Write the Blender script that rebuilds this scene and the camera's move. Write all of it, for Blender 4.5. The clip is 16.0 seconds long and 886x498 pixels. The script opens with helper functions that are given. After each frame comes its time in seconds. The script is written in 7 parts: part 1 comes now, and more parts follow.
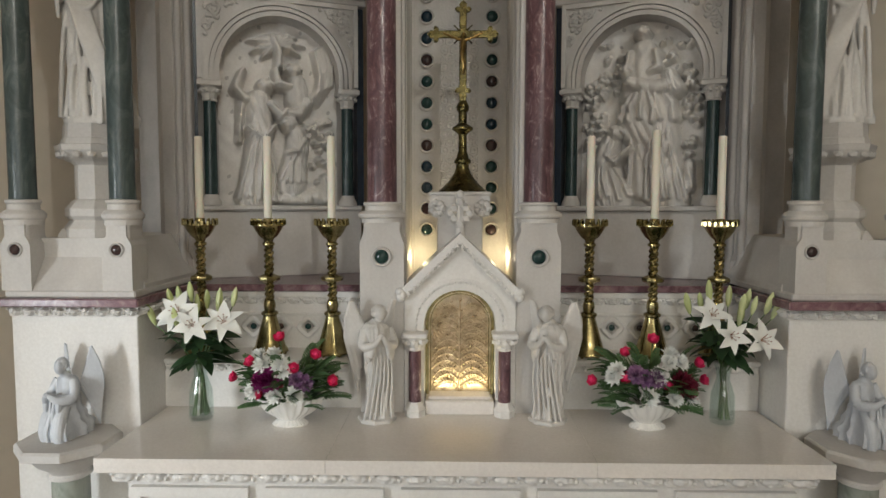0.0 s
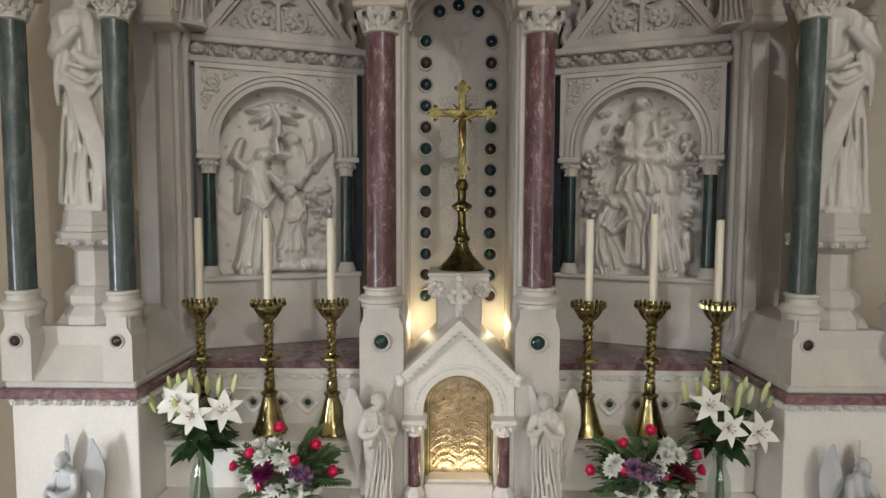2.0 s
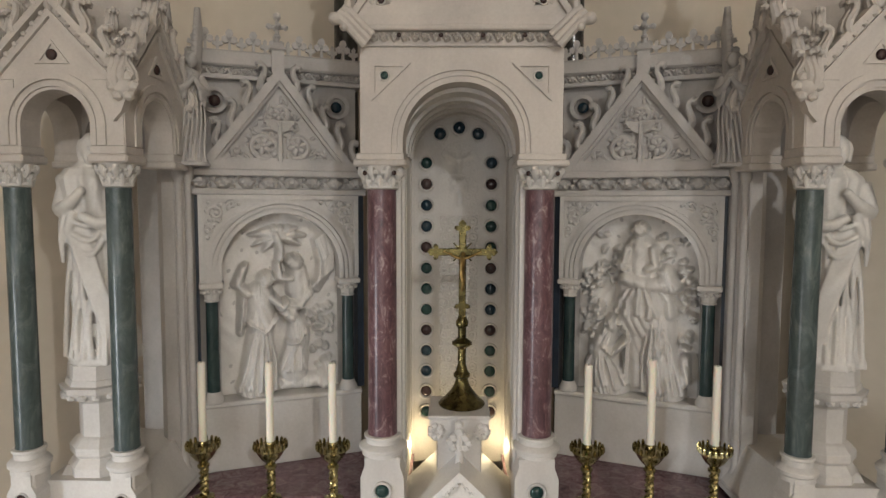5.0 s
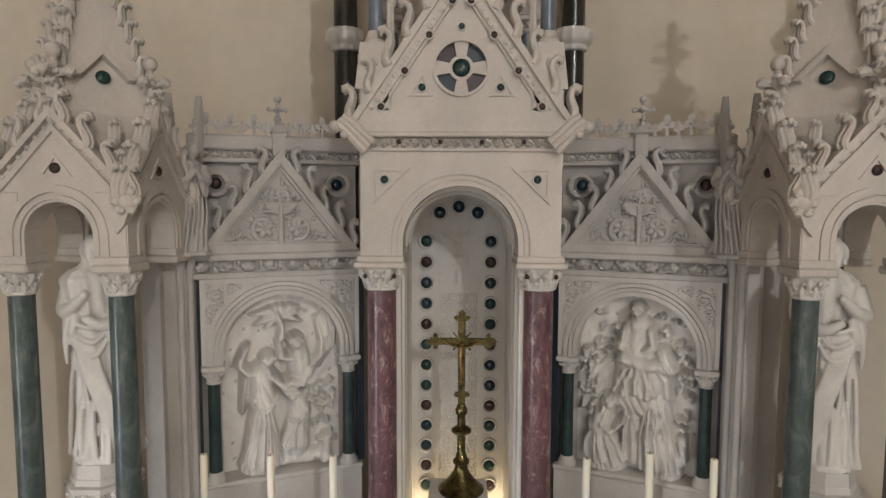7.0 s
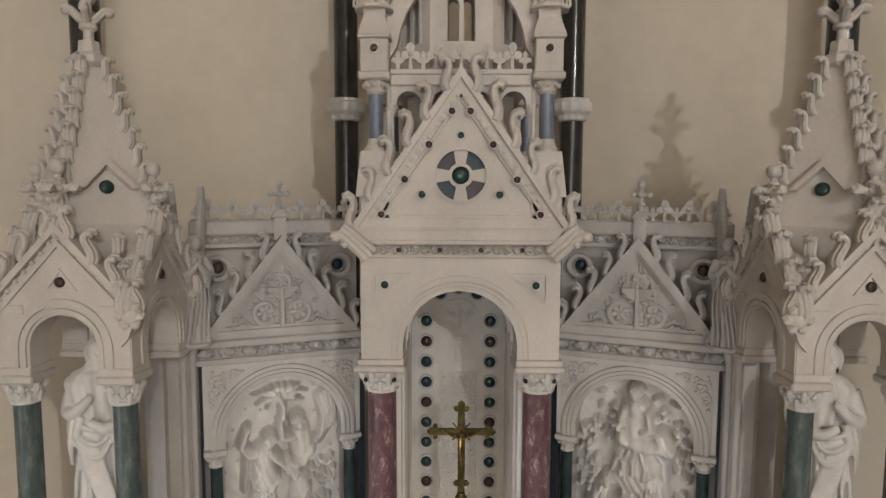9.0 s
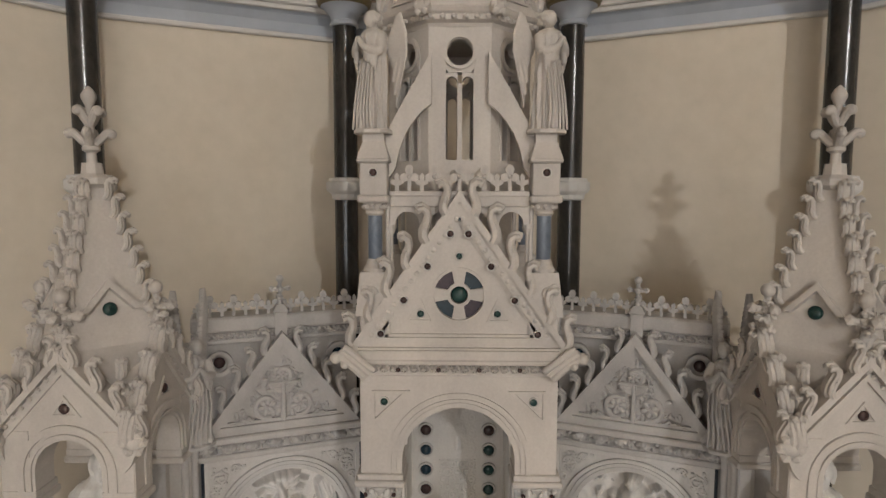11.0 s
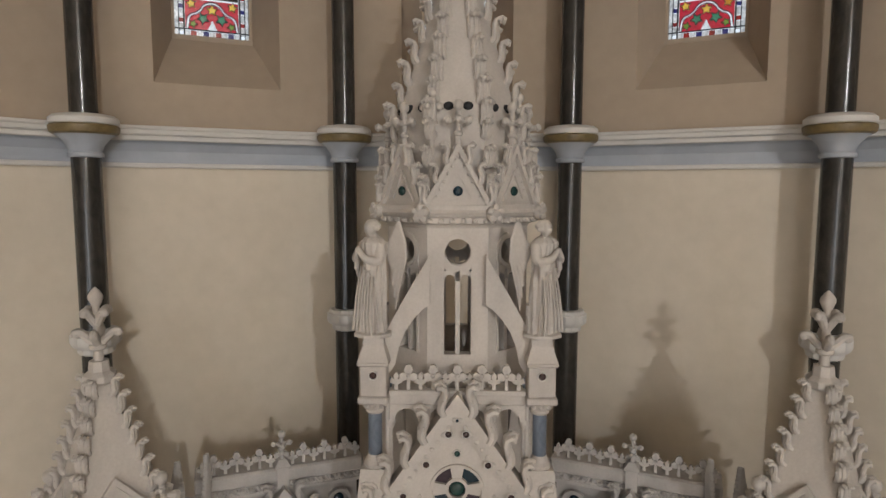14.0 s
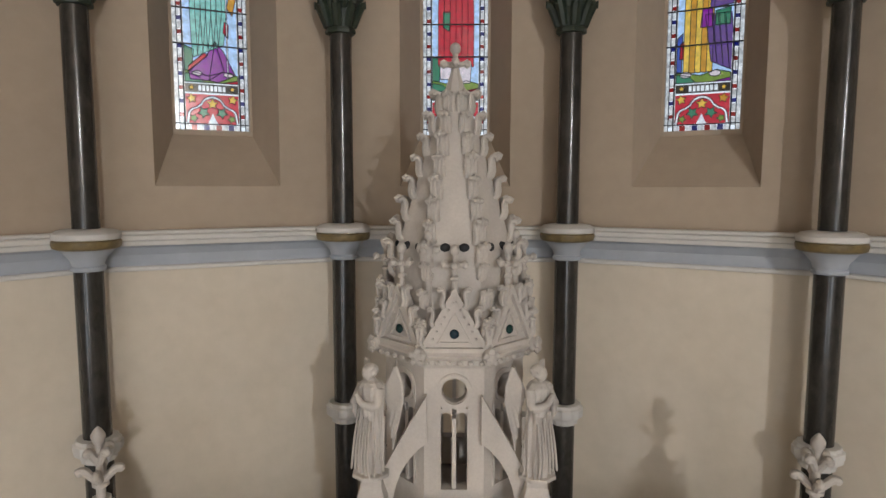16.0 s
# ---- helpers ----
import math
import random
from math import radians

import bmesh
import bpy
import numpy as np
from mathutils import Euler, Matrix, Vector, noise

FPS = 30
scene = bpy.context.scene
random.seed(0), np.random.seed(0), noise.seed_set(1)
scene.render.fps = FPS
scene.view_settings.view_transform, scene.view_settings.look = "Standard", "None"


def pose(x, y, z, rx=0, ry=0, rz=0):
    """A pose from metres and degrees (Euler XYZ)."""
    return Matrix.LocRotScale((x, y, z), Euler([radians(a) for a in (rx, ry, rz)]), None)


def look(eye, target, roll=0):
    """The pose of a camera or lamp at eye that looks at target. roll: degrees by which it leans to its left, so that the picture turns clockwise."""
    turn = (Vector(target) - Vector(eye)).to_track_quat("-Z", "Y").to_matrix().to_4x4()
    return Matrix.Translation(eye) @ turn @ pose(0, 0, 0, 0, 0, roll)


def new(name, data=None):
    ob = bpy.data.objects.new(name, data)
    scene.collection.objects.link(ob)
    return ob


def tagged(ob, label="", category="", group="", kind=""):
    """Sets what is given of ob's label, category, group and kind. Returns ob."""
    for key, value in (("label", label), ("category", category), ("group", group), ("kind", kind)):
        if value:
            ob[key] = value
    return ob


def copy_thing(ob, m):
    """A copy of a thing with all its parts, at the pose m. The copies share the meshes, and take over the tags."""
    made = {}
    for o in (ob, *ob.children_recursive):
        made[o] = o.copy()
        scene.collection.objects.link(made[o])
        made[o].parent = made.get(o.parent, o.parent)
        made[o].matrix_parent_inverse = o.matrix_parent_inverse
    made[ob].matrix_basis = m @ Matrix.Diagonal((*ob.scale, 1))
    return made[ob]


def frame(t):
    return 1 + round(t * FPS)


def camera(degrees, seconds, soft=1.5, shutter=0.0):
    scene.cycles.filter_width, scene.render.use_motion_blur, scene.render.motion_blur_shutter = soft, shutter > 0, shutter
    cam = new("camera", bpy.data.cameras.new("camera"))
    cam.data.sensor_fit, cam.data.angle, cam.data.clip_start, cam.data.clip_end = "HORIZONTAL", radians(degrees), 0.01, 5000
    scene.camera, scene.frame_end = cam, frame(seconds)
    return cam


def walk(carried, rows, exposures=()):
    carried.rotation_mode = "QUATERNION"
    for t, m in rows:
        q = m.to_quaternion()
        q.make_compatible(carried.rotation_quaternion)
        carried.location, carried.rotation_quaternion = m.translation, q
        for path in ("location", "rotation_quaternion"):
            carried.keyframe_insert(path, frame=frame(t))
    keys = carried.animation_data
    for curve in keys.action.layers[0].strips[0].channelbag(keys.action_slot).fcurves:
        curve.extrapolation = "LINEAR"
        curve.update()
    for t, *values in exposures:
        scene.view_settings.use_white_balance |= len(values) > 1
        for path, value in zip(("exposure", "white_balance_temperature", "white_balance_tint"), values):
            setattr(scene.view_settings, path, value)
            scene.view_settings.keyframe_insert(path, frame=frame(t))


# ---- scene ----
cam = camera(72.0, 16.0)
PATH = [
    (0, (-0.029, 0.015, 1.901), (-0.065, 2.01, 1.767), 0.1),
    (0.5, (-0.038, 0.017, 2.002), (-0.069, 2.012, 1.868), 0.2),
    (1, (-0.036, 0.02, 2.099), (-0.067, 2.016, 1.967), 0.2),
    (1.5, (-0.035, 0.024, 2.201), (-0.066, 2.019, 2.067), 0.2),
    (2, (-0.045, 0.028, 2.318), (-0.069, 2.023, 2.177), 0.2),
    (2.5, (-0.045, 0.031, 2.439), (-0.07, 2.026, 2.298), 0.2),
    (3, (-0.046, 0.032, 2.561), (-0.07, 2.027, 2.421), 0.2),
    (3.5, (-0.044, 0.037, 2.69), (-0.07, 2.032, 2.548), 0.2),
    (4, (-0.042, 0.04, 2.811), (-0.07, 2.034, 2.668), 0.2),
    (6.5, (-0.04, 0.058, 3.428), (-0.07, 2.052, 3.269), 0.2),
    (7, (-0.036, 0.058, 3.556), (-0.068, 2.051, 3.392), 0.2),
    (7.5, (-0.031, 0.058, 3.68), (-0.066, 2.051, 3.513), 0.2),
    (8, (-0.031, 0.063, 3.805), (-0.066, 2.055, 3.636), 0.2),
    (8.5, (-0.031, 0.062, 3.935), (-0.066, 2.054, 3.763), 0.2),
    (9, (-0.033, 0.066, 4.068), (-0.067, 2.058, 3.892), 0.2),
    (11.5, (-0.024, 0.079, 4.792), (-0.06, 2.07, 4.608), 0.1),
    (12, (-0.026, 0.079, 4.946), (-0.061, 2.071, 4.764), 0.1),
    (12.5, (-0.025, 0.085, 5.114), (-0.059, 2.075, 4.925), 0.1),
    (13, (-0.025, 0.089, 5.279), (-0.059, 2.079, 5.087), 0.1),
    (13.5, (-0.022, 0.091, 5.448), (-0.058, 2.082, 5.254), 0.1),
    (14, (-0.017, 0.1, 5.615), (-0.054, 2.09, 5.419), 0.1),
    (14.5, (-0.014, 0.108, 5.782), (-0.05, 2.098, 5.586), 0.1),
    (15, (-0.01, 0.118, 5.948), (-0.047, 2.108, 5.751), 0.1),
    (15.5, (-0.003, 0.124, 6.129), (-0.041, 2.113, 5.93), 0.1),
    (16, (0.001, 0.118, 6.308), (-0.038, 2.108, 6.11), 0.1),
]
walk(cam, [(t, look(eye, target, roll)) for t, eye, target, roll in PATH],
     [(0, -0.99, 5980, 4), (2, -0.78, 5990, 5), (3.5, -0.68, 5990, 6), (7, -0.56, 5930, 8), (9, -0.55, 5930, 8), (13, -0.56, 5960, 9), (16, -0.50, 5740, 8)])

# ---- light ----
world = bpy.data.worlds.new("sky")
scene.world = world
world.use_nodes = True
wn = world.node_tree
sky = wn.nodes.new("ShaderNodeTexSky")
sky.sky_type, sky.sun_disc = "NISHITA", False
sky.sun_elevation, sky.sun_rotation = radians(40), radians(150)
wn.links.new(sky.outputs[0], wn.nodes["Background"].inputs[0])
wn.nodes["Background"].inputs[1].default_value = 0.12


def area_lamp(name, eye, target, sx, sy, power, colour, spread=180):
    data = bpy.data.lights.new(name, "AREA")
    data.shape, data.size, data.size_y, data.energy, data.color = "RECTANGLE", sx, sy, power, colour
    data.spread = radians(spread)
    ob = new(name, data)
    ob.matrix_world = look(eye, target)
    return ob


def point_lamp(name, at, radius, power, colour):
    data = bpy.data.lights.new(name, "POINT")
    data.shadow_soft_size, data.energy, data.color = radius, power, colour
    ob = new(name, data)
    ob.location = at
    return ob


# added daylight fill around the nave, no windows built; one pendant lamp there
area_lamp("nave_window_light_a", (-4.8, -8.5, 2.8), (-0.4, 2.6, 1.3), 2.0, 2.4, 150, (0.97, 0.98, 1.0))
# unseen lamp, no window built; side taken from the angel's and shaft's shadows
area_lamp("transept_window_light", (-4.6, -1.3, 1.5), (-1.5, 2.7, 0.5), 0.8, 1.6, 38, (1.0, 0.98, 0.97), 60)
area_lamp("nave_window_light_b", (4.8, -8.5, 4.2), (0, 2.5, 2.5), 2.0, 2.4, 12, (1.0, 0.98, 0.96))
area_lamp("west_window_light", (0, -12.8, 3.6), (0, 3.0, 1.8), 4.0, 4.0, 325, (1.0, 0.97, 0.94))
point_lamp("pendant_light", (3.9, -9.4, 7.95), 0.05, 2100, (1.0, 0.945, 0.88))
# hidden warm lamps behind the tabernacle and above its sill
point_lamp("niche_light_a", (-0.245, 3.60, 1.62), 0.015, 2.7, (1.0, 0.76, 0.42))
point_lamp("niche_light_b", (0.245, 3.60, 1.62), 0.015, 2.7, (1.0, 0.76, 0.42))
area_lamp("tabernacle_light", (0, 2.90, 1.012), (0, 2.955, 1.3), 0.26, 0.02, 1.3, (1.0, 0.80, 0.46))


# ---- materials ----
def nodes_of(name):
    m = bpy.data.materials.new(name)
    m.use_nodes = True
    t = m.node_tree
    return m, t, t.nodes["Principled BSDF"]


def ramp(t, fac, stops):
    r = t.nodes.new("ShaderNodeValToRGB")
    r.color_ramp.elements[0].position, r.color_ramp.elements[0].color = stops[0][0], (*stops[0][1], 1)
    r.color_ramp.elements[1].position, r.color_ramp.elements[1].color = stops[-1][0], (*stops[-1][1], 1)
    for p, c in stops[1:-1]:
        e = r.color_ramp.elements.new(p)
        e.color = (*c, 1)
    t.links.new(fac, r.inputs[0])
    return r.outputs[0]


def noise_of(t, scale, detail=6, rough=0.6, stretch=(1, 1, 1), distort=0.0):
    tc = t.nodes.new("ShaderNodeTexCoord")
    mp = t.nodes.new("ShaderNodeMapping")
    mp.inputs["Scale"].default_value = stretch
    n = t.nodes.new("ShaderNodeTexNoise")
    n.inputs["Scale"].default_value, n.inputs["Detail"].default_value = scale, detail
    n.inputs["Roughness"].default_value, n.inputs["Distortion"].default_value = rough, distort
    t.links.new(tc.outputs["Object"], mp.inputs[0])
    t.links.new(mp.outputs[0], n.inputs["Vector"])
    return n.outputs[0]


def blend(t, kind, fac, a, b):
    m = t.nodes.new("ShaderNodeMix")
    m.data_type, m.blend_type = "RGBA", kind
    for sock, v in ((m.inputs[0], fac), (m.inputs[6], a), (m.inputs[7], b)):
        if isinstance(v, (int, float)):
            sock.default_value = v
        elif isinstance(v, tuple):
            sock.default_value = (*v, 1)
        else:
            t.links.new(v, sock)
    return m.outputs[2]


def bump(t, p, height, strength, dist=0.01):
    b = t.nodes.new("ShaderNodeBump")
    b.inputs["Strength"].default_value, b.inputs["Distance"].default_value = strength, dist
    t.links.new(height, b.inputs["Height"])
    t.links.new(b.outputs[0], p.inputs["Normal"])


def stone(name, light, dark, rough=0.55, scale=3.0, relief=0.25):
    """Pale carved stone: broad staining, fine grain, dust settled unevenly."""
    m, t, p = nodes_of(name)
    broad = ramp(t, noise_of(t, scale, 5, 0.6, (1, 1, 0.5)), [(0.3, dark), (0.62, light)])
    grain = ramp(t, noise_of(t, 70, 5, 0.7), [(0.3, (0.86, 0.85, 0.84)), (0.7, (1, 1, 1))])
    t.links.new(blend(t, "MULTIPLY", 0.8, broad, grain), p.inputs["Base Color"])
    p.inputs["Roughness"].default_value = rough
    bump(t, p, noise_of(t, 45, 8, 0.7), relief, 0.004)
    return m


def marble(name, stops, rough=0.22, scale=14, stretch=(1, 1, 0.45), distort=1.2):
    m, t, p = nodes_of(name)
    base = ramp(t, noise_of(t, scale, 10, 0.68, stretch, distort), stops)
    big = ramp(t, noise_of(t, 3.5, 3, 0.5), [(0.3, (0.72, 0.72, 0.72)), (0.7, (1.1, 1.1, 1.1))])
    t.links.new(blend(t, "MULTIPLY", 1.0, base, big), p.inputs["Base Color"])
    p.inputs["Roughness"].default_value = rough
    return m


def metal(name, colour, rough, dull):
    m, t, p = nodes_of(name)
    t.links.new(ramp(t, noise_of(t, 18, 6, 0.6), [(0.35, dull), (0.65, colour)]), p.inputs["Base Color"])
    p.inputs["Metallic"].default_value = 1.0
    t.links.new(ramp(t, noise_of(t, 30, 4), [(0.3, (rough * 0.7,) * 3), (0.7, (rough * 1.4,) * 3)]), p.inputs["Roughness"])
    return m


def plain(name, colour, rough=0.5, vary=0.25, scale=25, metallic=0.0, sub=0.0):
    m, t, p = nodes_of(name)
    dark = tuple(c * (1 - vary) for c in colour)
    t.links.new(ramp(t, noise_of(t, scale, 5), [(0.3, dark), (0.7, colour)]), p.inputs["Base Color"])
    p.inputs["Roughness"].default_value, p.inputs["Metallic"].default_value = rough, metallic
    p.inputs["Subsurface Weight"].default_value = sub
    return m


def petal(name, colour, tip):
    """Petals and leaves, each piece a little different."""
    m, t, p = nodes_of(name)
    info = t.nodes.new("ShaderNodeNewGeometry")
    t.links.new(ramp(t, info.outputs["Random Per Island"], [(0.0, colour), (1.0, tip)]), p.inputs["Base Color"])
    p.inputs["Roughness"].default_value = 0.5
    return m


def thin_glass(name, colour, vary=0.6, rough=0.05):
    m, t, p = nodes_of(name)
    out = t.nodes["Material Output"]
    tr, gl, mx = t.nodes.new("ShaderNodeBsdfTransparent"), t.nodes.new("ShaderNodeBsdfGlossy"), t.nodes.new("ShaderNodeMixShader")
    shade = ramp(t, noise_of(t, 22, 5, 0.6), [(0.25, tuple(c * vary for c in colour)), (0.7, colour)])
    t.links.new(shade, tr.inputs[0])
    gl.inputs["Roughness"].default_value = rough
    mx.inputs[0].default_value = 0.10
    t.links.new(tr.outputs[0], mx.inputs[1])
    t.links.new(gl.outputs[0], mx.inputs[2])
    t.links.new(mx.outputs[0], out.inputs[0])
    return m


WHITESTONE = stone("white_limestone", (0.84, 0.82, 0.785), (0.74, 0.715, 0.68), 0.5, 3.0, 0.2)
STONE = stone("carved_limestone", (0.66, 0.635, 0.60), (0.54, 0.515, 0.485))
RELIEF = stone("relief_stone", (0.80, 0.77, 0.73), (0.62, 0.59, 0.555), 0.5, 4.0, 0.35)
CANOPYSTONE = stone("cream_limestone", (0.60, 0.555, 0.505), (0.47, 0.435, 0.40), 0.6, 3.5, 0.3)
PANELSTONE = stone("panel_limestone", (0.63, 0.605, 0.575), (0.50, 0.48, 0.455), 0.55, 4.0, 0.3)
# weathered panel stone; on the rear piers its grey also stands for shade
GREYSTONE = stone("weathered_limestone", (0.54, 0.515, 0.49), (0.40, 0.38, 0.36), 0.6, 4.0, 0.35)
STATUE = stone("statue_marble", (0.72, 0.695, 0.655), (0.58, 0.555, 0.52), 0.42, 5.0, 0.12)
GREYSTATUE = stone("grey_statue_marble", (0.62, 0.64, 0.67), (0.46, 0.48, 0.52), 0.42, 5.0, 0.12)
MENSA = stone("polished_slab", (0.84, 0.795, 0.745), (0.76, 0.715, 0.665), 0.13, 2.0, 0.02)
RED = marble("red_marble", [(0.28, (0.045, 0.022, 0.028)), (0.42, (0.11, 0.055, 0.066)), (0.55, (0.17, 0.09, 0.10)), (0.64, (0.38, 0.29, 0.29)), (0.74, (0.13, 0.065, 0.075))], 0.28, 24)
PURPLE = marble("purple_marble", [(0.3, (0.10, 0.045, 0.06)), (0.5, (0.22, 0.12, 0.135)), (0.72, (0.36, 0.26, 0.26))], 0.2, 16, (1, 1, 1))
GREEN = marble("green_marble", [(0.25, (0.040, 0.055, 0.054)), (0.5, (0.078, 0.103, 0.10)), (0.64, (0.13, 0.155, 0.148)), (0.76, (0.27, 0.29, 0.265))], 0.26, 11)
DARKGREEN = marble("dark_green_marble", [(0.3, (0.012, 0.03, 0.03)), (0.7, (0.045, 0.075, 0.07))], 0.25, 12)
NAVY = marble("dark_blue_slate", [(0.3, (0.008, 0.014, 0.026)), (0.7, (0.02, 0.034, 0.055))], 0.35, 12)
BLUEGREY = marble("blue_grey_marble", [(0.3, (0.10, 0.125, 0.17)), (0.7, (0.21, 0.24, 0.29))], 0.3, 12)
PALEGREEN = marble("pale_green_marble", [(0.25, (0.16, 0.18, 0.15)), (0.5, (0.34, 0.36, 0.31)), (0.75, (0.22, 0.24, 0.25))], 0.25, 9)
GREENLEAF = marble("dark_green_paint", [(0.3, (0.014, 0.026, 0.018)), (0.7, (0.04, 0.048, 0.028))], 0.5, 14)
BLACKSHAFT = marble("black_marble", [(0.3, (0.022, 0.021, 0.019)), (0.7, (0.05, 0.046, 0.040))], 0.2, 12)
GEMS = [marble("gem_" + n, [(0.3, a), (0.7, b)], 0.06, 30, (1, 1, 1)) for n, a, b in (
    ("green", (0.008, 0.026, 0.024), (0.028, 0.07, 0.062)), ("wine", (0.032, 0.016, 0.016), (0.075, 0.043, 0.040)),
    ("blue", (0.008, 0.018, 0.03), (0.022, 0.05, 0.07)))]
BRASS = metal("polished_brass", (0.48, 0.41, 0.20), 0.2, (0.23, 0.19, 0.085))
CROSSBRASS = metal("aged_brass", (0.165, 0.135, 0.052), 0.27, (0.055, 0.045, 0.019))
OLDBRASS = metal("dark_brass", (0.30, 0.20, 0.07), 0.32, (0.12, 0.075, 0.025))
GOLD = metal("gilt_bronze", (0.66, 0.55, 0.39), 0.33, (0.38, 0.30, 0.20))
WAX = plain("candle_wax", (0.84, 0.78, 0.66), 0.5, 0.05, 8, 0, 0.15)
WICK = plain("wick", (0.03, 0.025, 0.02), 0.9)
GILT = plain("gilt_paint", (0.22, 0.16, 0.065), 0.45, 0.4)
CERAMIC = plain("white_ceramic", (0.82, 0.80, 0.76), 0.2, 0.06, 10)

# ---- building helpers ----
PLACE = {}


def thing(name, label, category, base=(0, 0, 0), rz=0.0, group="", kind=""):
    e = new(name)
    e.empty_display_size = 0.05
    m = pose(*base, 0, 0, rz)
    e.matrix_world = m
    PLACE[e.name] = m
    return tagged(e, label, category, group, kind)


def mesh_of(name, bm, material, smooth=False):
    me = bpy.data.meshes.new(name)
    bmesh.ops.recalc_face_normals(bm, faces=bm.faces)
    bm.to_mesh(me)
    bm.free()
    me.materials.append(material)
    for p in me.polygons:
        p.use_smooth = smooth
    if smooth:
        me.set_sharp_from_angle(angle=radians(38))
    return me


def part(name, bm, material, parent, label="", smooth=False, local=False, kind=""):
    """Links bm, given in world places (or in those of its thing: local), as one mesh under parent."""
    root = parent
    while root.parent:
        root = root.parent
    if not local:
        bm.transform(PLACE[root.name].inverted())
    ob = new(name, mesh_of(name, bm, material, smooth))
    ob.parent = parent
    return tagged(ob, label, kind=kind)


def put(name, me, parent, m, local=False):
    """One more object on a shared mesh, at the pose m."""
    root = parent
    while root.parent:
        root = root.parent
    ob = new(name, me)
    ob.parent = parent
    ob.matrix_basis = m if local else PLACE[root.name].inverted() @ m
    return ob


def single(name, bm, material, label, category, base=(0, 0, 0), smooth=False, kind="", group=""):
    bm.transform(Matrix.Translation(-Vector(base)))
    ob = new(name, mesh_of(name, bm, material, smooth))
    ob.location = base
    return tagged(ob, label, category, group, kind)


def mirrored(ob):
    twin = copy_thing(ob, Matrix.Diagonal((-1, 1, 1, 1)) @ (PLACE[ob.name] if ob.name in PLACE else ob.matrix_basis))
    return twin


def box(bm, x0, x1, y0, y1, z0, z1, b=0.0):
    m = Matrix.LocRotScale(((x0 + x1) / 2, (y0 + y1) / 2, (z0 + z1) / 2), None, (abs(x1 - x0), abs(y1 - y0), abs(z1 - z0)))
    vs = bmesh.ops.create_cube(bm, size=1, matrix=m)["verts"]
    if b:
        bmesh.ops.bevel(bm, geom=list({e for v in vs for e in v.link_edges}), offset=b, segments=1, affect="EDGES")


def prism(bm, pts, y0, y1):
    """An outline of (x, z) places, from depth y0 to y1."""
    a = [bm.verts.new((x, y0, z)) for x, z in pts]
    c = [bm.verts.new((x, y1, z)) for x, z in pts]
    bm.faces.new(a)
    bm.faces.new(c[::-1])
    n = len(pts)
    for i in range(n):
        bm.faces.new((a[i], a[(i + 1) % n], c[(i + 1) % n], c[i]))


def between(bm, outer, inner, y0, y1, closed=True):
    """A plate between two outlines of as many (x, z) places."""
    rows = [[bm.verts.new((x, y, z)) for x, z in o] for o, y in ((outer, y0), (inner, y0), (inner, y1), (outer, y1))]
    n = len(outer)
    for i in range(n if closed else n - 1):
        j = (i + 1) % n
        for k in range(4):
            p, q = rows[k], rows[(k + 1) % 4]
            bm.faces.new((p[i], p[j], q[j], q[i]))
    if not closed:
        for i in (0, n - 1):
            bm.faces.new([r[i] for r in rows])


def arc(cx, cz, r, a0, a1, n):
    return [(cx + r * math.cos(radians(a0 + (a1 - a0) * i / n)), cz + r * math.sin(radians(a0 + (a1 - a0) * i / n))) for i in range(n + 1)]


def arch_outline(cx, half, z0, spring, n=20, rise=1.0):
    """Up the left jamb, over the arch, down the right one."""
    return [(cx - half, z0)] + [(x, spring + (z - spring) * rise) for x, z in arc(cx, spring, half, 180, 0, n)] + [(cx + half, z0)]


def lathe(bm, prof, cx=0.0, cy=0.0, n=20, wave=0, depth=0.0, turn=0.0):
    rings = []
    for r, z in prof:
        ring = []
        for i in range(n):
            a = 2 * math.pi * i / n + turn
            q = r * (1 + depth * math.cos(wave * a)) if wave else r
            ring.append(bm.verts.new((cx + q * math.cos(a), cy + q * math.sin(a), z)))
        rings.append(ring)
    for p, q in zip(rings, rings[1:]):
        for i in range(n):
            bm.faces.new((p[i], p[(i + 1) % n], q[(i + 1) % n], q[i]))
    bm.faces.new(rings[0][::-1])
    bm.faces.new(rings[-1])


def ball(bm, c, r, s=(1, 1, 1), sub=2, turn=None):
    m = Matrix.Translation(c) @ (turn or Matrix()) @ Matrix.Diagonal((*s, 1))
    bmesh.ops.create_icosphere(bm, subdivisions=sub, radius=r, matrix=m)


def sweep(bm, path, radii, n=8, flat=1.0):
    path = [Vector(p) for p in path]
    rings = []
    for i, p in enumerate(path):
        d = (path[min(i + 1, len(path) - 1)] - path[max(i - 1, 0)]).normalized()
        side = d.cross(Vector((0, 1, 0.001)))
        side = side.normalized() if side.length > 1e-4 else Vector((1, 0, 0))
        up = d.cross(side)
        r = radii[i] if isinstance(radii, (list, tuple)) else radii
        rings.append([bm.verts.new(p + side * r * math.cos(2 * math.pi * k / n) + up * r * flat * math.sin(2 * math.pi * k / n)) for k in range(n)])
    for p, q in zip(rings, rings[1:]):
        for k in range(n):
            bm.faces.new((p[k], p[(k + 1) % n], q[(k + 1) % n], q[k]))
    bm.faces.new(rings[0][::-1])
    bm.faces.new(rings[-1])


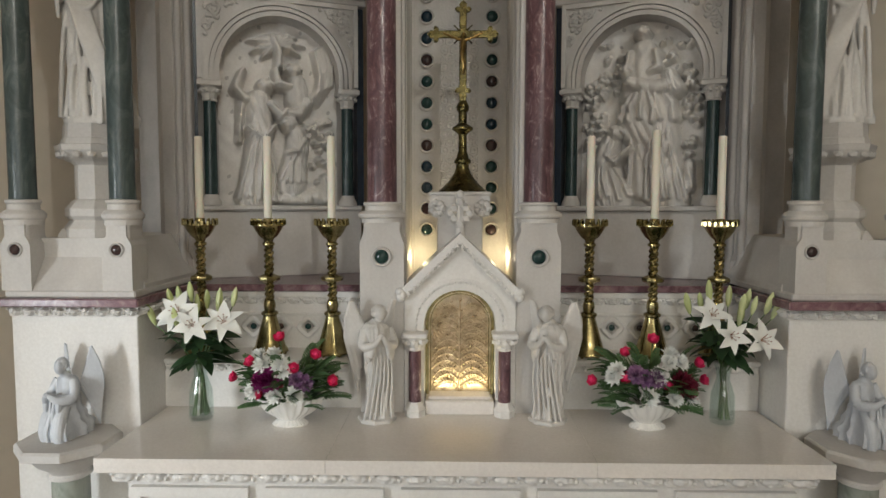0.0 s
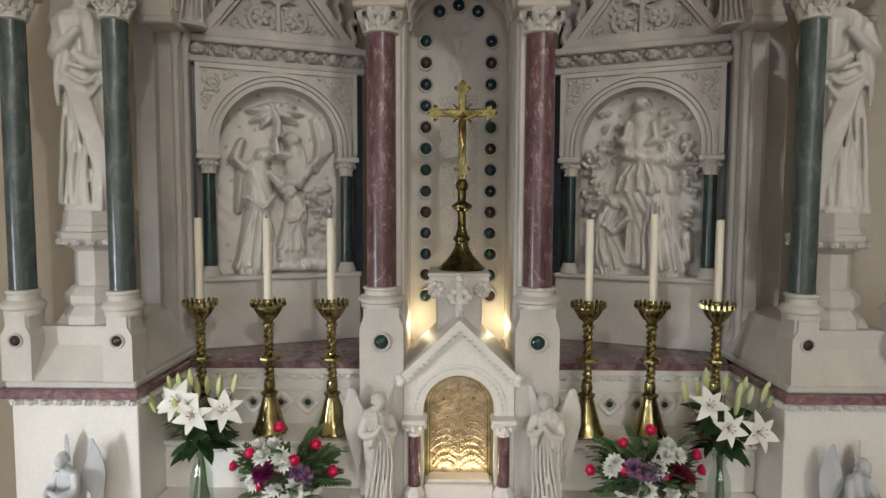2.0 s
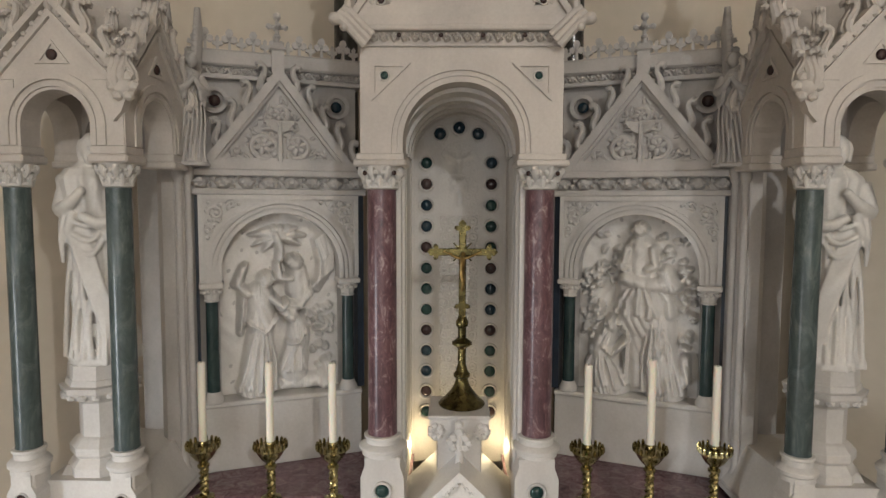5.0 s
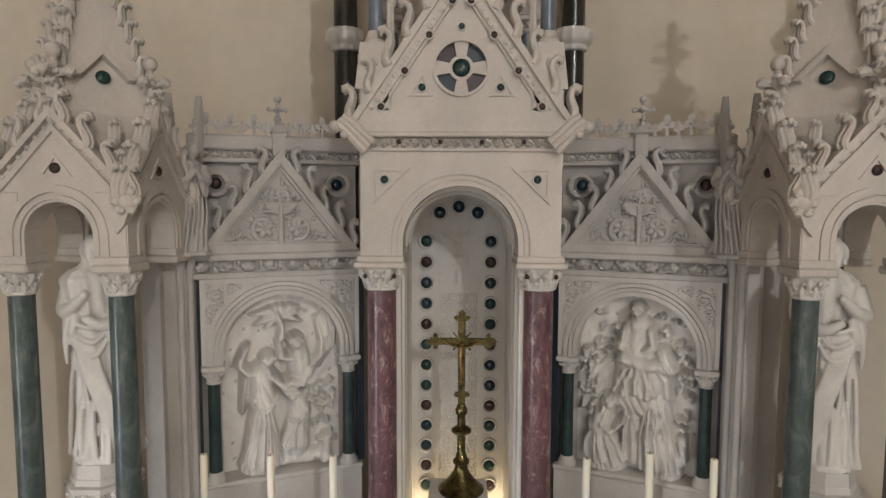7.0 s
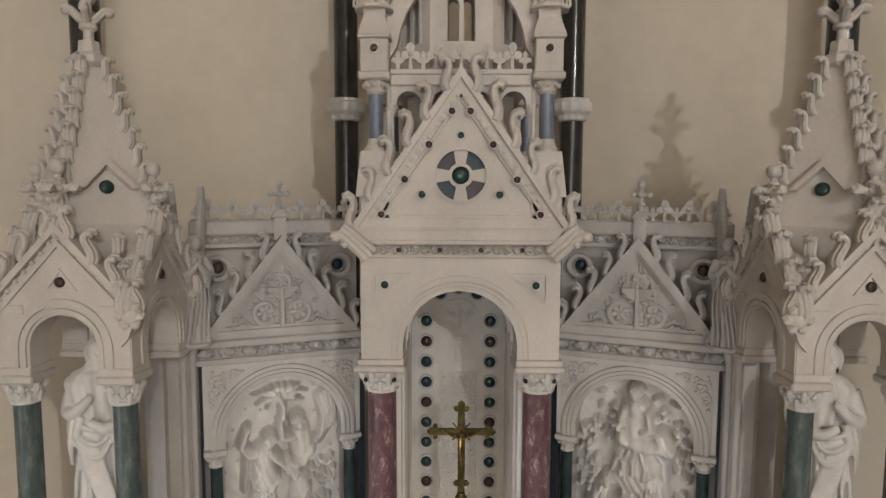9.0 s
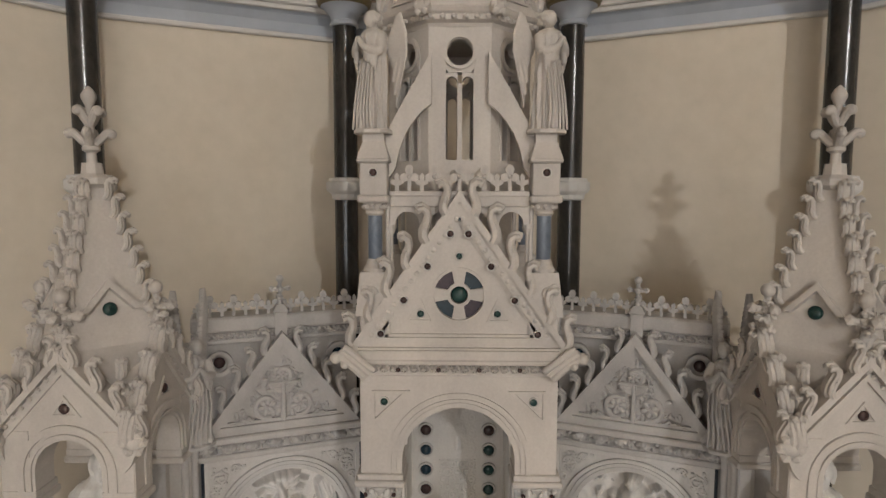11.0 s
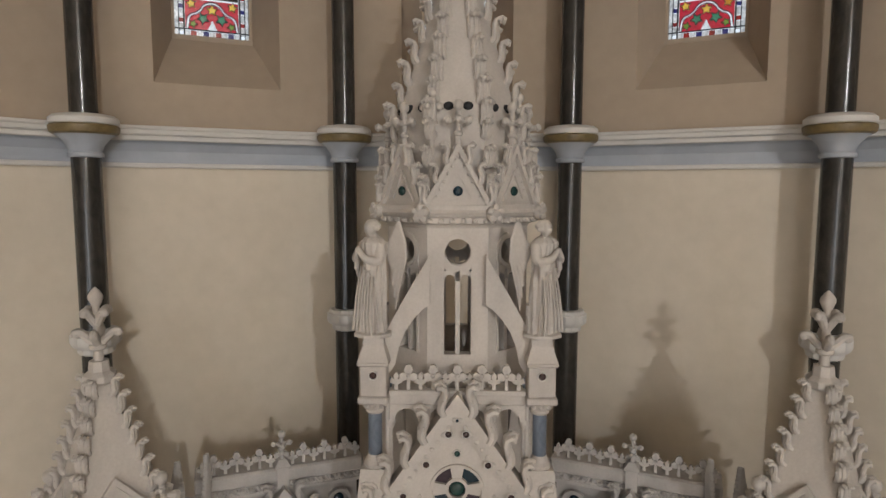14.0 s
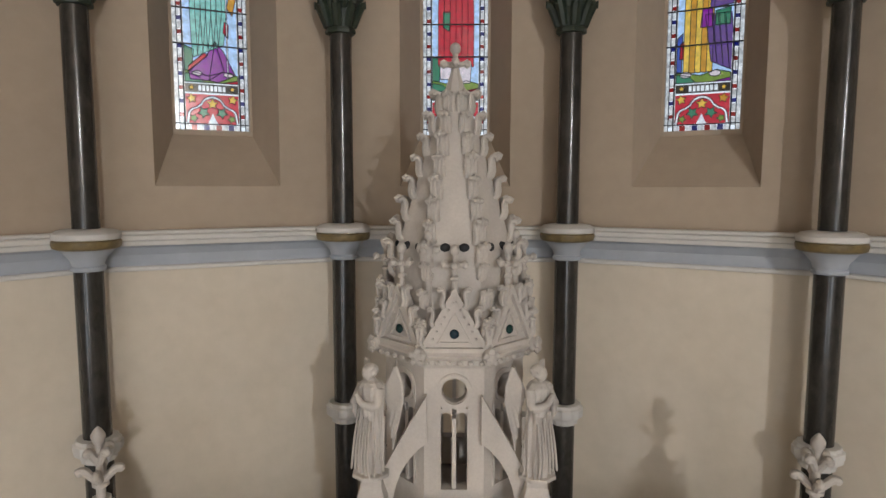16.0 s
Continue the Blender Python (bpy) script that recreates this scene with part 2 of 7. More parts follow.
def curve(pts, n=5):
    """A smooth path through some places, as a list of places."""
    p = [Vector(q) for q in pts]
    p = [p[0] * 2 - p[1]] + p + [p[-1] * 2 - p[-2]]
    out = []
    for a, b, c, d in zip(p, p[1:], p[2:], p[3:]):
        for k in range(n):
            t = k / n
            out.append(0.5 * (b * 2 + (c - a) * t + (a * 2 - b * 5 + c * 4 - d) * t * t + (b * 3 - a - c * 3 + d) * t ** 3))
    return out + [p[-2]]


def tapered(radii, n=5):
    return [a + (b - a) * k / n for a, b in zip(radii, radii[1:]) for k in range(n)] + [radii[-1]]


def rope(bm, pts, radii, n=9, flat=1.0):
    sweep(bm, curve(pts), tapered(radii), n, flat)


def grid(bm, nu, nv, place):
    vs = [[bm.verts.new(place(i / nu, j / nv)) for j in range(nv + 1)] for i in range(nu + 1)]
    for i in range(nu):
        for j in range(nv):
            bm.faces.new((vs[i][j], vs[i + 1][j], vs[i + 1][j + 1], vs[i][j + 1]))


def frieze(bm, a, b, z0, z1, depth, period, seed=0):
    """A running band of carved leaves on an upright face from a to b (x, y places); it stands out to the right of that way."""
    a, b = Vector((a[0], a[1])), Vector((b[0], b[1]))
    way = (b - a).normalized()
    out = Vector((way.y, -way.x))
    n = max(2, round((b - a).length / period))

    tall = (z1 - z0) * n / (b - a).length
    lobes = ((0.0, 0.60, 0.23, 1.0), (-0.21, 0.50, 0.16, 0.8), (0.21, 0.50, 0.16, 0.8), (-0.12, 0.26, 0.14, 0.75), (0.12, 0.26, 0.14, 0.75), (0.0, 0.12, 0.11, 0.6), (-0.43, 0.72, 0.12, 0.7), (0.43, 0.30, 0.11, 0.6))

    def at(u, v):
        w = u * n
        c = (w % 1.0) - 0.5
        lean = 0.10 * math.sin(2.4 * math.floor(w) + seed)
        h = 0.04
        for x, y, r, t in lobes:
            d = math.hypot(c - x - lean * (0.5 - y), (v - y) * max(0.45, min(tall, 0.9))) / r
            if d < 1:
                h = max(h, t * math.sqrt(1 - d * d))
        h = max(h, 0.5 * math.exp(-((v - 0.93) / 0.06) ** 2))
        h *= 1 + 0.25 * noise.noise(Vector((w * 4.1, v * 4, seed)))
        edge = min(1.0, 8 * v, 8 * (1 - v))
        p = a + way * (u * (b - a).length) + out * (depth * h * edge)
        return p.x, p.y, z0 + (z1 - z0) * v

    grid(bm, n * 20, 12, at)


def crocket_mesh():
    """A ribbed leaf that climbs the slope, bends outward and rolls up at its tip."""
    bm = bmesh.new()
    for y, k in ((-0.015, 0.88), (0.0, 1.04), (0.015, 0.88)):
        way = [(-0.012, -0.046), (0.008, -0.036), (0.019, -0.018), (0.024, 0.002), (0.031, 0.021), (0.044, 0.034), (0.059, 0.034), (0.067, 0.023), (0.061, 0.013)]
        sweep(bm, [(x * k, y * (1 + 6 * max(0.0, z)), z * k) for x, z in way], [0.011, 0.0125, 0.0125, 0.0115, 0.0105, 0.0105, 0.010, 0.009, 0.004], 7)
    for s in (-1, 1):
        sweep(bm, [(0.012, s * 0.012, -0.03), (0.016, s * 0.022, -0.012), (0.024, s * 0.027, 0.0)], [0.006, 0.007, 0.003], 6)
        ball(bm, (0.059, s * 0.013, 0.024), 0.0105, (1, 1.1, 1), 1)
    ball(bm, (0.062, 0.0, 0.024), 0.0125, (1, 1.1, 1), 1)
    return mesh_of("crocket", bm, CANOPYSTONE, True)


def fleuron_mesh():
    """A small upright cross-shaped flower of the cresting, 1 high."""
    bm = bmesh.new()
    prism(bm, [(-0.07, 0), (0.07, 0), (0.055, 0.42), (0.20, 0.36), (0.34, 0.46), (0.34, 0.62), (0.2, 0.7), (0.1, 0.63), (0.17, 0.82), (0.10, 0.97), (0, 1.0),
               (-0.10, 0.97), (-0.17, 0.82), (-0.1, 0.63), (-0.2, 0.7), (-0.34, 0.62), (-0.34, 0.46), (-0.20, 0.36), (-0.055, 0.42)], -0.085, 0.085)
    ball(bm, (0, -0.08, 0.57), 0.11, (1, 0.8, 1), 1)
    return mesh_of("fleuron", bm, CANOPYSTONE)


def bud_mesh():
    """The low bud between two fleurons."""
    bm = bmesh.new()
    prism(bm, [(-0.08, 0), (0.08, 0), (0.06, 0.22), (0.24, 0.3), (0.2, 0.46), (0.07, 0.42), (0.1, 0.58), (0, 0.7), (-0.1, 0.58), (-0.07, 0.42), (-0.2, 0.46), (-0.24, 0.3), (-0.06, 0.22)], -0.07, 0.07)
    return mesh_of("bud", bm, CANOPYSTONE)


def cross_finial_mesh():
    """A short stone finial like a budding cross, 1 high."""
    bm = bmesh.new()
    lathe(bm, [(0.11, 0), (0.11, 0.06), (0.07, 0.10), (0.06, 0.26), (0.10, 0.29), (0.10, 0.34), (0.055, 0.38), (0.055, 0.74), (0.06, 0.78)], n=8)
    ball(bm, (0, 0, 0.88), 0.115, (1, 1, 1.05), 2)
    for k in range(4):
        a = radians(90 * k)
        c, s = math.cos(a), math.sin(a)
        sweep(bm, [(0.02 * c, 0.02 * s, 0.56), (0.12 * c, 0.12 * s, 0.575), (0.20 * c, 0.20 * s, 0.59)], [0.07, 0.055, 0.06], 7)
        ball(bm, (0.235 * c, 0.235 * s, 0.59), 0.095, (1, 1, 1), 1)
        ball(bm, (0.10 * math.cos(a + 0.785), 0.10 * math.sin(a + 0.785), 0.58), 0.06, (1, 1, 1), 1)
    return mesh_of("finial", bm, CANOPYSTONE, True)


def finial_mesh():
    """A leafy stone finial with two tiers of four arms under a bud, 1 high."""
    bm = bmesh.new()
    lathe(bm, [(0.10, 0), (0.10, 0.06), (0.06, 0.10), (0.055, 0.22), (0.10, 0.25), (0.10, 0.29), (0.05, 0.33), (0.045, 0.55), (0.05, 0.60), (0.04, 0.76), (0.06, 0.80), (0.085, 0.86), (0.085, 0.90), (0.05, 0.96), (0.01, 1.0)], n=10)
    for turn, h, reach in ((0, 0.40, 0.24), (45, 0.66, 0.165)):
        for k in range(4):
            a = radians(90 * k + turn)
            c, s = math.cos(a), math.sin(a)
            rope(bm, [(0.02 * c, 0.02 * s, h - 0.10), (0.4 * reach * c, 0.4 * reach * s, h - 0.03), (0.75 * reach * c, 0.75 * reach * s, h + 0.055), (reach * c, reach * s, h + 0.05), (1.05 * reach * c, 1.05 * reach * s, h + 0.01)], [0.05, 0.05, 0.05, 0.045, 0.02], 8, 1.25)
            ball(bm, (0.93 * reach * c, 0.93 * reach * s, h + 0.035), 0.055, (1, 1, 0.9), 2)
    return mesh_of("finial", bm, CANOPYSTONE, True)


def gem_mesh(material):
    bm = bmesh.new()
    bmesh.ops.create_uvsphere(bm, u_segments=16, v_segments=8, radius=1, matrix=Matrix.Diagonal((1, 0.6, 1, 1)))
    return mesh_of("gem", bm, material, True)


def bezel_mesh():
    bm = bmesh.new()
    lathe(bm, [(1.0, -0.10), (1.42, -0.10), (1.42, 0.25), (1.28, 0.38), (1.02, 0.2), (1.0, -0.10)], n=20)
    bm.transform(pose(0, 0, 0, 90))
    return mesh_of("bezel", bm, STONE, True)


CROCKET, FLEURON, BUD, FINIAL, BEZEL, CROSSLET = crocket_mesh(), fleuron_mesh(), bud_mesh(), finial_mesh(), bezel_mesh(), cross_finial_mesh()
GEM = [gem_mesh(g) for g in GEMS]


def in_stone(me, material):
    """The same shape in another stone."""
    twin = me.copy()
    twin.materials.clear()
    twin.materials.append(material)
    return twin


GREY = {n: in_stone(m, GREYSTONE) for n, m in (("crocket", CROCKET), ("fleuron", FLEURON), ("bud", BUD), ("finial", CROSSLET))}


def gem(parent, at, r, colour, rz=0.0, bezel=True, local=False):
    m = pose(*at, 0, 0, rz) @ Matrix.Diagonal((r, r, r, 1))
    g = put("gem", GEM[colour], parent, m, local)
    if bezel:
        put("bezel", BEZEL, parent, m, local)
    return g


def crockets(parent, p0, p1, n, out, size, local=False, ends=(0.06, 0.94), me=None):
    p0, p1 = Vector(p0), Vector(p1)
    up = (p1 - p0).normalized()
    x = Vector(out)
    x = (x - up * x.dot(up)).normalized()
    y = up.cross(x)
    for i in range(n):
        f = ends[0] + (ends[1] - ends[0]) * (i / (n - 1) if n > 1 else 0.5)
        c = p0.lerp(p1, f)
        s = size * random.uniform(0.92, 1.08)
        m = Matrix.Translation(c) @ Matrix((x, y, up)).transposed().to_4x4() @ Matrix.Diagonal((s, s, s, 1))
        put("crocket", me or CROCKET, parent, m, local)


def cresting(parent, a, b, z, size, n, local=False, pair=None):
    a, b = Vector((*a, z)), Vector((*b, z))
    rz = math.degrees(math.atan2(b.y - a.y, b.x - a.x))
    for i in range(2 * n + 1):
        c = a.lerp(b, (i + 0.5) / (2 * n + 1))
        put("fleuron" if i % 2 else "bud", (pair or (BUD, FLEURON))[i % 2], parent, pose(*c, 0, 0, rz) @ Matrix.Diagonal((size, size, size, 1)), local)


def column(name, label, cx, cy, z0, z1, r, material, cap_h, base_h, group=""):
    """A round shaft with its moulded base and leafy capital; z0 to z1 is the bare shaft."""
    th = thing(name, label, "column", (cx, cy, z0 - base_h), group=group)
    bm = bmesh.new()
    lathe(bm, [(r * 1.03, z0 - 0.004), (r * 1.0, z0 + 0.02), (r * 0.97, z1 - 0.02), (r * 0.97, z1 + 0.004)], cx, cy, 28)
    part("shaft", bm, material, th, smooth=True)
    bm = bmesh.new()
    h = base_h
    lathe(bm, [(r * 1.42, z0 - h), (r * 1.42, z0 - h * 0.80), (r * 1.60, z0 - h * 0.72), (r * 1.62, z0 - h * 0.58), (r * 1.42, z0 - h * 0.46), (r * 1.18, z0 - h * 0.40), (r * 1.16, z0 - h * 0.2),
               (r * 1.3, z0 - h * 0.12), (r * 1.26, z0 - 0.003), (r * 1.0, z0)], cx, cy, 28)
    part("base", bm, STONE, th, smooth=True)
    bm = bmesh.new()
    lathe(bm, [(r * 1.0, z1), (r * 1.16, z1 + 0.006), (r * 1.16, z1 + 0.016), (r * 1.02, z1 + 0.022), (r * 1.08, z1 + cap_h * 0.55), (r * 1.25, z1 + cap_h * 0.85), (r * 1.42, z1 + cap_h * 0.98), (r * 1.40, z1 + cap_h)], cx, cy, 24)
    for ring, (reach, low, size) in enumerate(((1.16, 0.34, 0.25), (1.40, 0.70, 0.29))):
        for k in range(8):
            a = radians(45 * k + 22.5 * ring)
            c, s = math.cos(a), math.sin(a)
            rope(bm, [(cx + r * c, cy + r * s, z1 + cap_h * (low - 0.28)), (cx + r * (reach - 0.08) * c, cy + r * (reach - 0.08) * s, z1 + cap_h * low), (cx + r * reach * c, cy + r * reach * s, z1 + cap_h * (low + 0.16)), (cx + r * (reach + 0.12) * c, cy + r * (reach + 0.12) * s, z1 + cap_h * (low + 0.06))], [r * size * 0.7, r * size, r * size * 0.9, r * size * 0.5], 7)
            for q in (-0.24, 0.24):
                ball(bm, (cx + r * reach * math.cos(a + q), cy + r * reach * math.sin(a + q), z1 + cap_h * (low + 0.02)), r * size * 0.55, (1, 1, 1.2), 1)
    part("capital", bm, STONE, th, smooth=True)
    return th


def triangle_rim(bm, tri, w, y0, y1):
    """The raised border of a triangle of (x, z) corners, w wide."""
    c = Vector((sum(p[0] for p in tri) / 3, sum(p[1] for p in tri) / 3))
    a, b, d = (Vector(p) for p in tri)
    per = (b - a).length + (d - b).length + (a - d).length
    inc = (a * (d - b).length + b * (a - d).length + d * (b - a).length) / per
    area = abs((b - a).x * (d - a).y - (b - a).y * (d - a).x) / 2
    k = max(0.05, 1 - w / (2 * area / per))
    inner = [tuple(inc + (p - inc) * k) for p in (a, b, d)]
    between(bm, tri, inner, y0, y1)
    return inner


# ---- the apse: floor, walls, vault, nave ----
def plaster(name, light, dark):
    m, t, p = nodes_of(name)
    broad = ramp(t, noise_of(t, 0.9, 4, 0.55), [(0.3, dark), (0.68, light)])
    mottled = ramp(t, noise_of(t, 9, 6, 0.6), [(0.3, (0.93, 0.93, 0.92)), (0.7, (1, 1, 1))])
    t.links.new(blend(t, "MULTIPLY", 1.0, broad, mottled), p.inputs["Base Color"])
    p.inputs["Roughness"].default_value = 0.8
    bump(t, p, noise_of(t, 60, 6, 0.6), 0.12, 0.004)
    return m


CREAM = plaster("cream_plaster", (0.72, 0.645, 0.535), (0.66, 0.585, 0.48))
TAN = plaster("tan_plaster", (0.44, 0.36, 0.275), (0.40, 0.325, 0.25))
NAVE = plaster("nave_plaster", (0.56, 0.49, 0.40), (0.50, 0.44, 0.36))
PALEBLUE = plain("pale_blue_paint", (0.42, 0.45, 0.50), 0.6, 0.12, 6)
WHITEPAINT = plain("off_white_paint", (0.66, 0.64, 0.61), 0.6, 0.1, 6)
FLOORSTONE = stone("floor_stone", (0.38, 0.34, 0.29), (0.28, 0.25, 0.22), 0.35)
LEAD = plain("lead", (0.02, 0.02, 0.022), 0.6)

AX, AY = 0.0, 0.97            # the middle of the apse
WALL_R, GLASS_R, SHAFT_R = 3.80, 4.24, 3.609
STEP = 180 / 7


def bay_frame(k):
    """x along the wall of bay k, y outward, from the middle of the apse."""
    return pose(AX, AY, 0, 0, 0, -STEP * k)


def apse_wall(k):
    half = WALL_R * math.tan(radians(STEP / 2)) + 0.004
    m = bay_frame(k)
    window = abs(k) <= 1
    w = thing("wall_apse_%d" % (k + 4), "plastered apse wall, cream below and tan above", "wall", (AX, AY, 0), -STEP * k, kind="structure")
    bm = bmesh.new()
    box(bm, -half, half, WALL_R, WALL_R + 0.62, -0.02, 5.9)
    part("lower_wall", bm, CREAM, w, local=True)
    bm = bmesh.new()
    if window:
        # splayed opening, wider towards the room, with a steep sloping sill
        ro = [(-0.415, 6.32), (-0.415, 9.0), (0, 9.75), (0.415, 9.0), (0.415, 6.32)]
        ri = [(-0.285, 6.70), (-0.285, 9.0), (0, 9.50), (0.285, 9.0), (0.285, 6.70)]
        ou = [(-half, 5.9), (-half, 9.0), (0, 11.0), (half, 9.0), (half, 5.9)]
        a = [bm.verts.new((x, WALL_R, z)) for x, z in ou]
        b = [bm.verts.new((x, WALL_R, z)) for x, z in ro]
        c = [bm.verts.new((x, GLASS_R - 0.05, z)) for x, z in ri]
        d = [bm.verts.new((x, WALL_R + 0.62, z)) for x, z in ri]
        e = [bm.verts.new((x, WALL_R + 0.62, z)) for x, z in ou]
        for p, q in ((a, b), (b, c), (c, d), (d, e), (e, a)):
            for i in range(5):
                bm.faces.new((p[i], p[(i + 1) % 5], q[(i + 1) % 5], q[i]))
        for s in (-1, 1):
            prism(bm, [(s * half, 9.0), (s * half, 11.0), (0, 11.0)], WALL_R, WALL_R + 0.62)
    else:
        box(bm, -half, half, WALL_R, WALL_R + 0.62, 5.9, 11.0)
    part("upper_wall", bm, TAN, w, local=True)
    # string course: pale blue hollow with white fillets
    bm = bmesh.new()
    prof = [(0, 5.785), (0.02, 5.785), (0.018, 5.80), (0.018, 5.81), (0.025, 5.86), (0.06, 5.91), (0.085, 5.925), (0, 5.925)]
    e0 = half + 0.0
    va = [bm.verts.new((-e0, WALL_R - d, z)) for d, z in prof]
    vb = [bm.verts.new((e0, WALL_R - d, z)) for d, z in prof]
    for i in range(len(prof) - 1):
        bm.faces.new((va[i], va[i + 1], vb[i + 1], vb[i]))
    part("string_course", bm, PALEBLUE, w, "pale blue hollow moulding", local=True)
    bm = bmesh.new()
    box(bm, -e0, e0, WALL_R - 0.045, WALL_R - 0.001, 5.752, 5.784, 0.008)
    box(bm, -e0, e0, WALL_R - 0.11, WALL_R - 0.001, 5.927, 5.962, 0.006)
    box(bm, -e0, e0, WALL_R - 0.135, WALL_R - 0.001, 5.962, 6.00, 0.008)
    box(bm, -e0, e0, WALL_R - 0.10, WALL_R - 0.001, 6.00, 6.025, 0.006)
    part("fillet", bm, WHITEPAINT, w, "off-white string moulding", local=True)
    return w


for k in range(-3, 4):
    apse_wall(k)

bm = bmesh.new()
box(bm, -9, 9, -14, 6, -0.3, 0.0)
single("floor", bm, FLOORSTONE, "worn stone church floor", "floor", kind="structure")
bm = bmesh.new()
box(bm, -9, 9, -14, 6, 11.0, 11.3)
single("ceiling", bm, NAVE, "plain plastered ceiling", "ceiling", kind="structure")
for nm, dims in (("wall_west", (-9, 9, -13.5, -13.0)), ("wall_north", (-5.4, -4.9, -13.0, 0.6)), ("wall_south", (4.9, 5.4, -13.0, 0.6)),
                 ("wall_chancel_north", (-4.9, -3.75, 0.2, 0.6)), ("wall_chancel_south", (3.75, 4.9, 0.2, 0.6))):
    bm = bmesh.new()
    box(bm, *dims, 0, 11.0)
    single(nm, bm, NAVE, "cream plastered nave wall", "wall", kind="structure")


def apse_shaft(a):
    """A slender dark shaft before a corner of the apse, with shaft ring and banded corbel."""
    x, y = AX + SHAFT_R * math.sin(radians(a)), AY + SHAFT_R * math.cos(radians(a))
    th = thing("wall_shaft", "slender polished black marble wall shaft with gilt ring", "column", (x, y, 0), group="wall shafts of the apse")
    bm = bmesh.new()
    lathe(bm, [(0.085, 0.0), (0.083, 5.82)], x, y, 24)
    part("shaft", bm, BLACKSHAFT, th, smooth=True)
    bm = bmesh.new()
    lathe(bm, [(0.078, 6.05), (0.076, 7.40)], x, y, 24)
    part("shaft", bm, BLACKSHAFT, th, smooth=True)
    bm = bmesh.new()
    lathe(bm, [(0.092, 5.80), (0.10, 5.805), (0.10, 5.825), (0.09, 5.835), (0.10, 5.87), (0.14, 5.92), (0.165, 5.935)], x, y, 28)
    part("corbel", bm, PALEBLUE, th, "pale blue bell corbel", smooth=True)
    bm = bmesh.new()
    lathe(bm, [(0.165, 5.935), (0.185, 5.945), (0.192, 5.965), (0.192, 5.985), (0.18, 5.995)], x, y, 28)
    part("ring", bm, GILT, th, "dull gilt ring", smooth=True)
    bm = bmesh.new()
    lathe(bm, [(0.18, 5.993), (0.19, 6.0), (0.19, 6.03), (0.165, 6.05), (0.12, 6.058), (0.085, 6.06)], x, y, 28)
    part("cap", bm, WHITEPAINT, th, "off-white ring cap", smooth=True)
    bm = bmesh.new()
    lathe(bm, [(0.086, 4.59), (0.10, 4.60), (0.105, 4.63), (0.13, 4.65), (0.14, 4.665), (0.14, 4.715), (0.125, 4.725), (0.12, 4.745), (0.086, 4.75)], x, y, 42, 14, 0.035)
    part("band", bm, WHITEPAINT, th, "pale carved shaft ring", smooth=True)
    bm = bmesh.new()
    lathe(bm, [(0.077, 7.37), (0.098, 7.375), (0.102, 7.39), (0.098, 7.405), (0.085, 7.41), (0.10, 7.52), (0.15, 7.72), (0.16, 7.78), (0.08, 7.79)], x, y, 24, 8, 0.06)
    capital = part("capital", bm, GREENLEAF, th, "dark green leaf capital", smooth=True)
    for j in range(8):
        b = radians(45 * j)
        bm = bmesh.new()
        c, s = math.cos(b), math.sin(b)
        q = [(0.088, 7.42), (0.115, 7.50), (0.145, 7.56), (0.168, 7.575), (0.17, 7.545)]
        sweep(bm, [(x + e * c, y + e * s, h) for e, h in q], [0.026, 0.032, 0.03, 0.026, 0.012], 7)
        part("leaf", bm, GREENLEAF, capital, smooth=True)
        bm = bmesh.new()
        c, s = math.cos(b + 0.39), math.sin(b + 0.39)
        q = [(0.10, 7.54), (0.135, 7.64), (0.165, 7.71), (0.195, 7.725), (0.20, 7.69)]
        sweep(bm, [(x + e * c, y + e * s, h) for e, h in q], [0.028, 0.036, 0.034, 0.028, 0.013], 7)
        part("leaf", bm, GREENLEAF, capital, smooth=True)
    bm = bmesh.new()
    lathe(bm, [(0.0, 7.782), (0.19, 7.785), (0.21, 7.81), (0.21, 7.85), (0.19, 7.86), (0.0, 7.86)], x, y, 24)
    part("abacus", bm, GREENLEAF, th)


for q in range(-3, 3):
    apse_shaft(STEP * (q + 0.5))

# ---- altar table and gradines ----
altar = thing("altar_table", "long white stone altar table with carved leaf frieze", "altar", (0, 2.63, 0))
for xa, xb in ((-1.445, -0.5303), (-0.5297, 0.5297), (0.5303, 1.445)):
    bm = bmesh.new()
    box(bm, xa, xb, 2.325, 2.96, 0.858, 0.917, 0.0012)
    part("mensa_slab", bm, MENSA, altar, "polished pale stone slab")
bm = bmesh.new()
box(bm, -1.40, 1.40, 2.37, 2.94, 0.80, 0.858, 0.004)
box(bm, -1.36, 1.36, 2.42, 2.94, 0.0, 0.80)
part("body", bm, WHITESTONE, altar)
bm = bmesh.new()
frieze(bm, (-1.40, 2.371), (1.40, 2.371), 0.806, 0.852, 0.03, 0.118)
part("leaf_frieze", bm, WHITESTONE, altar, "carved leaf band", smooth=True)
for i in range(5):
    x = -1.1 + 0.55 * i
    bm = bmesh.new()
    between(bm, [(x - 0.24, 0.06), (x - 0.24, 0.77), (x + 0.24, 0.77), (x + 0.24, 0.06)], [(x - 0.20, 0.10), (x - 0.20, 0.73), (x + 0.20, 0.73), (x + 0.20, 0.10)], 2.395, 2.421)
    part("panel_frame", bm, WHITESTONE, altar)

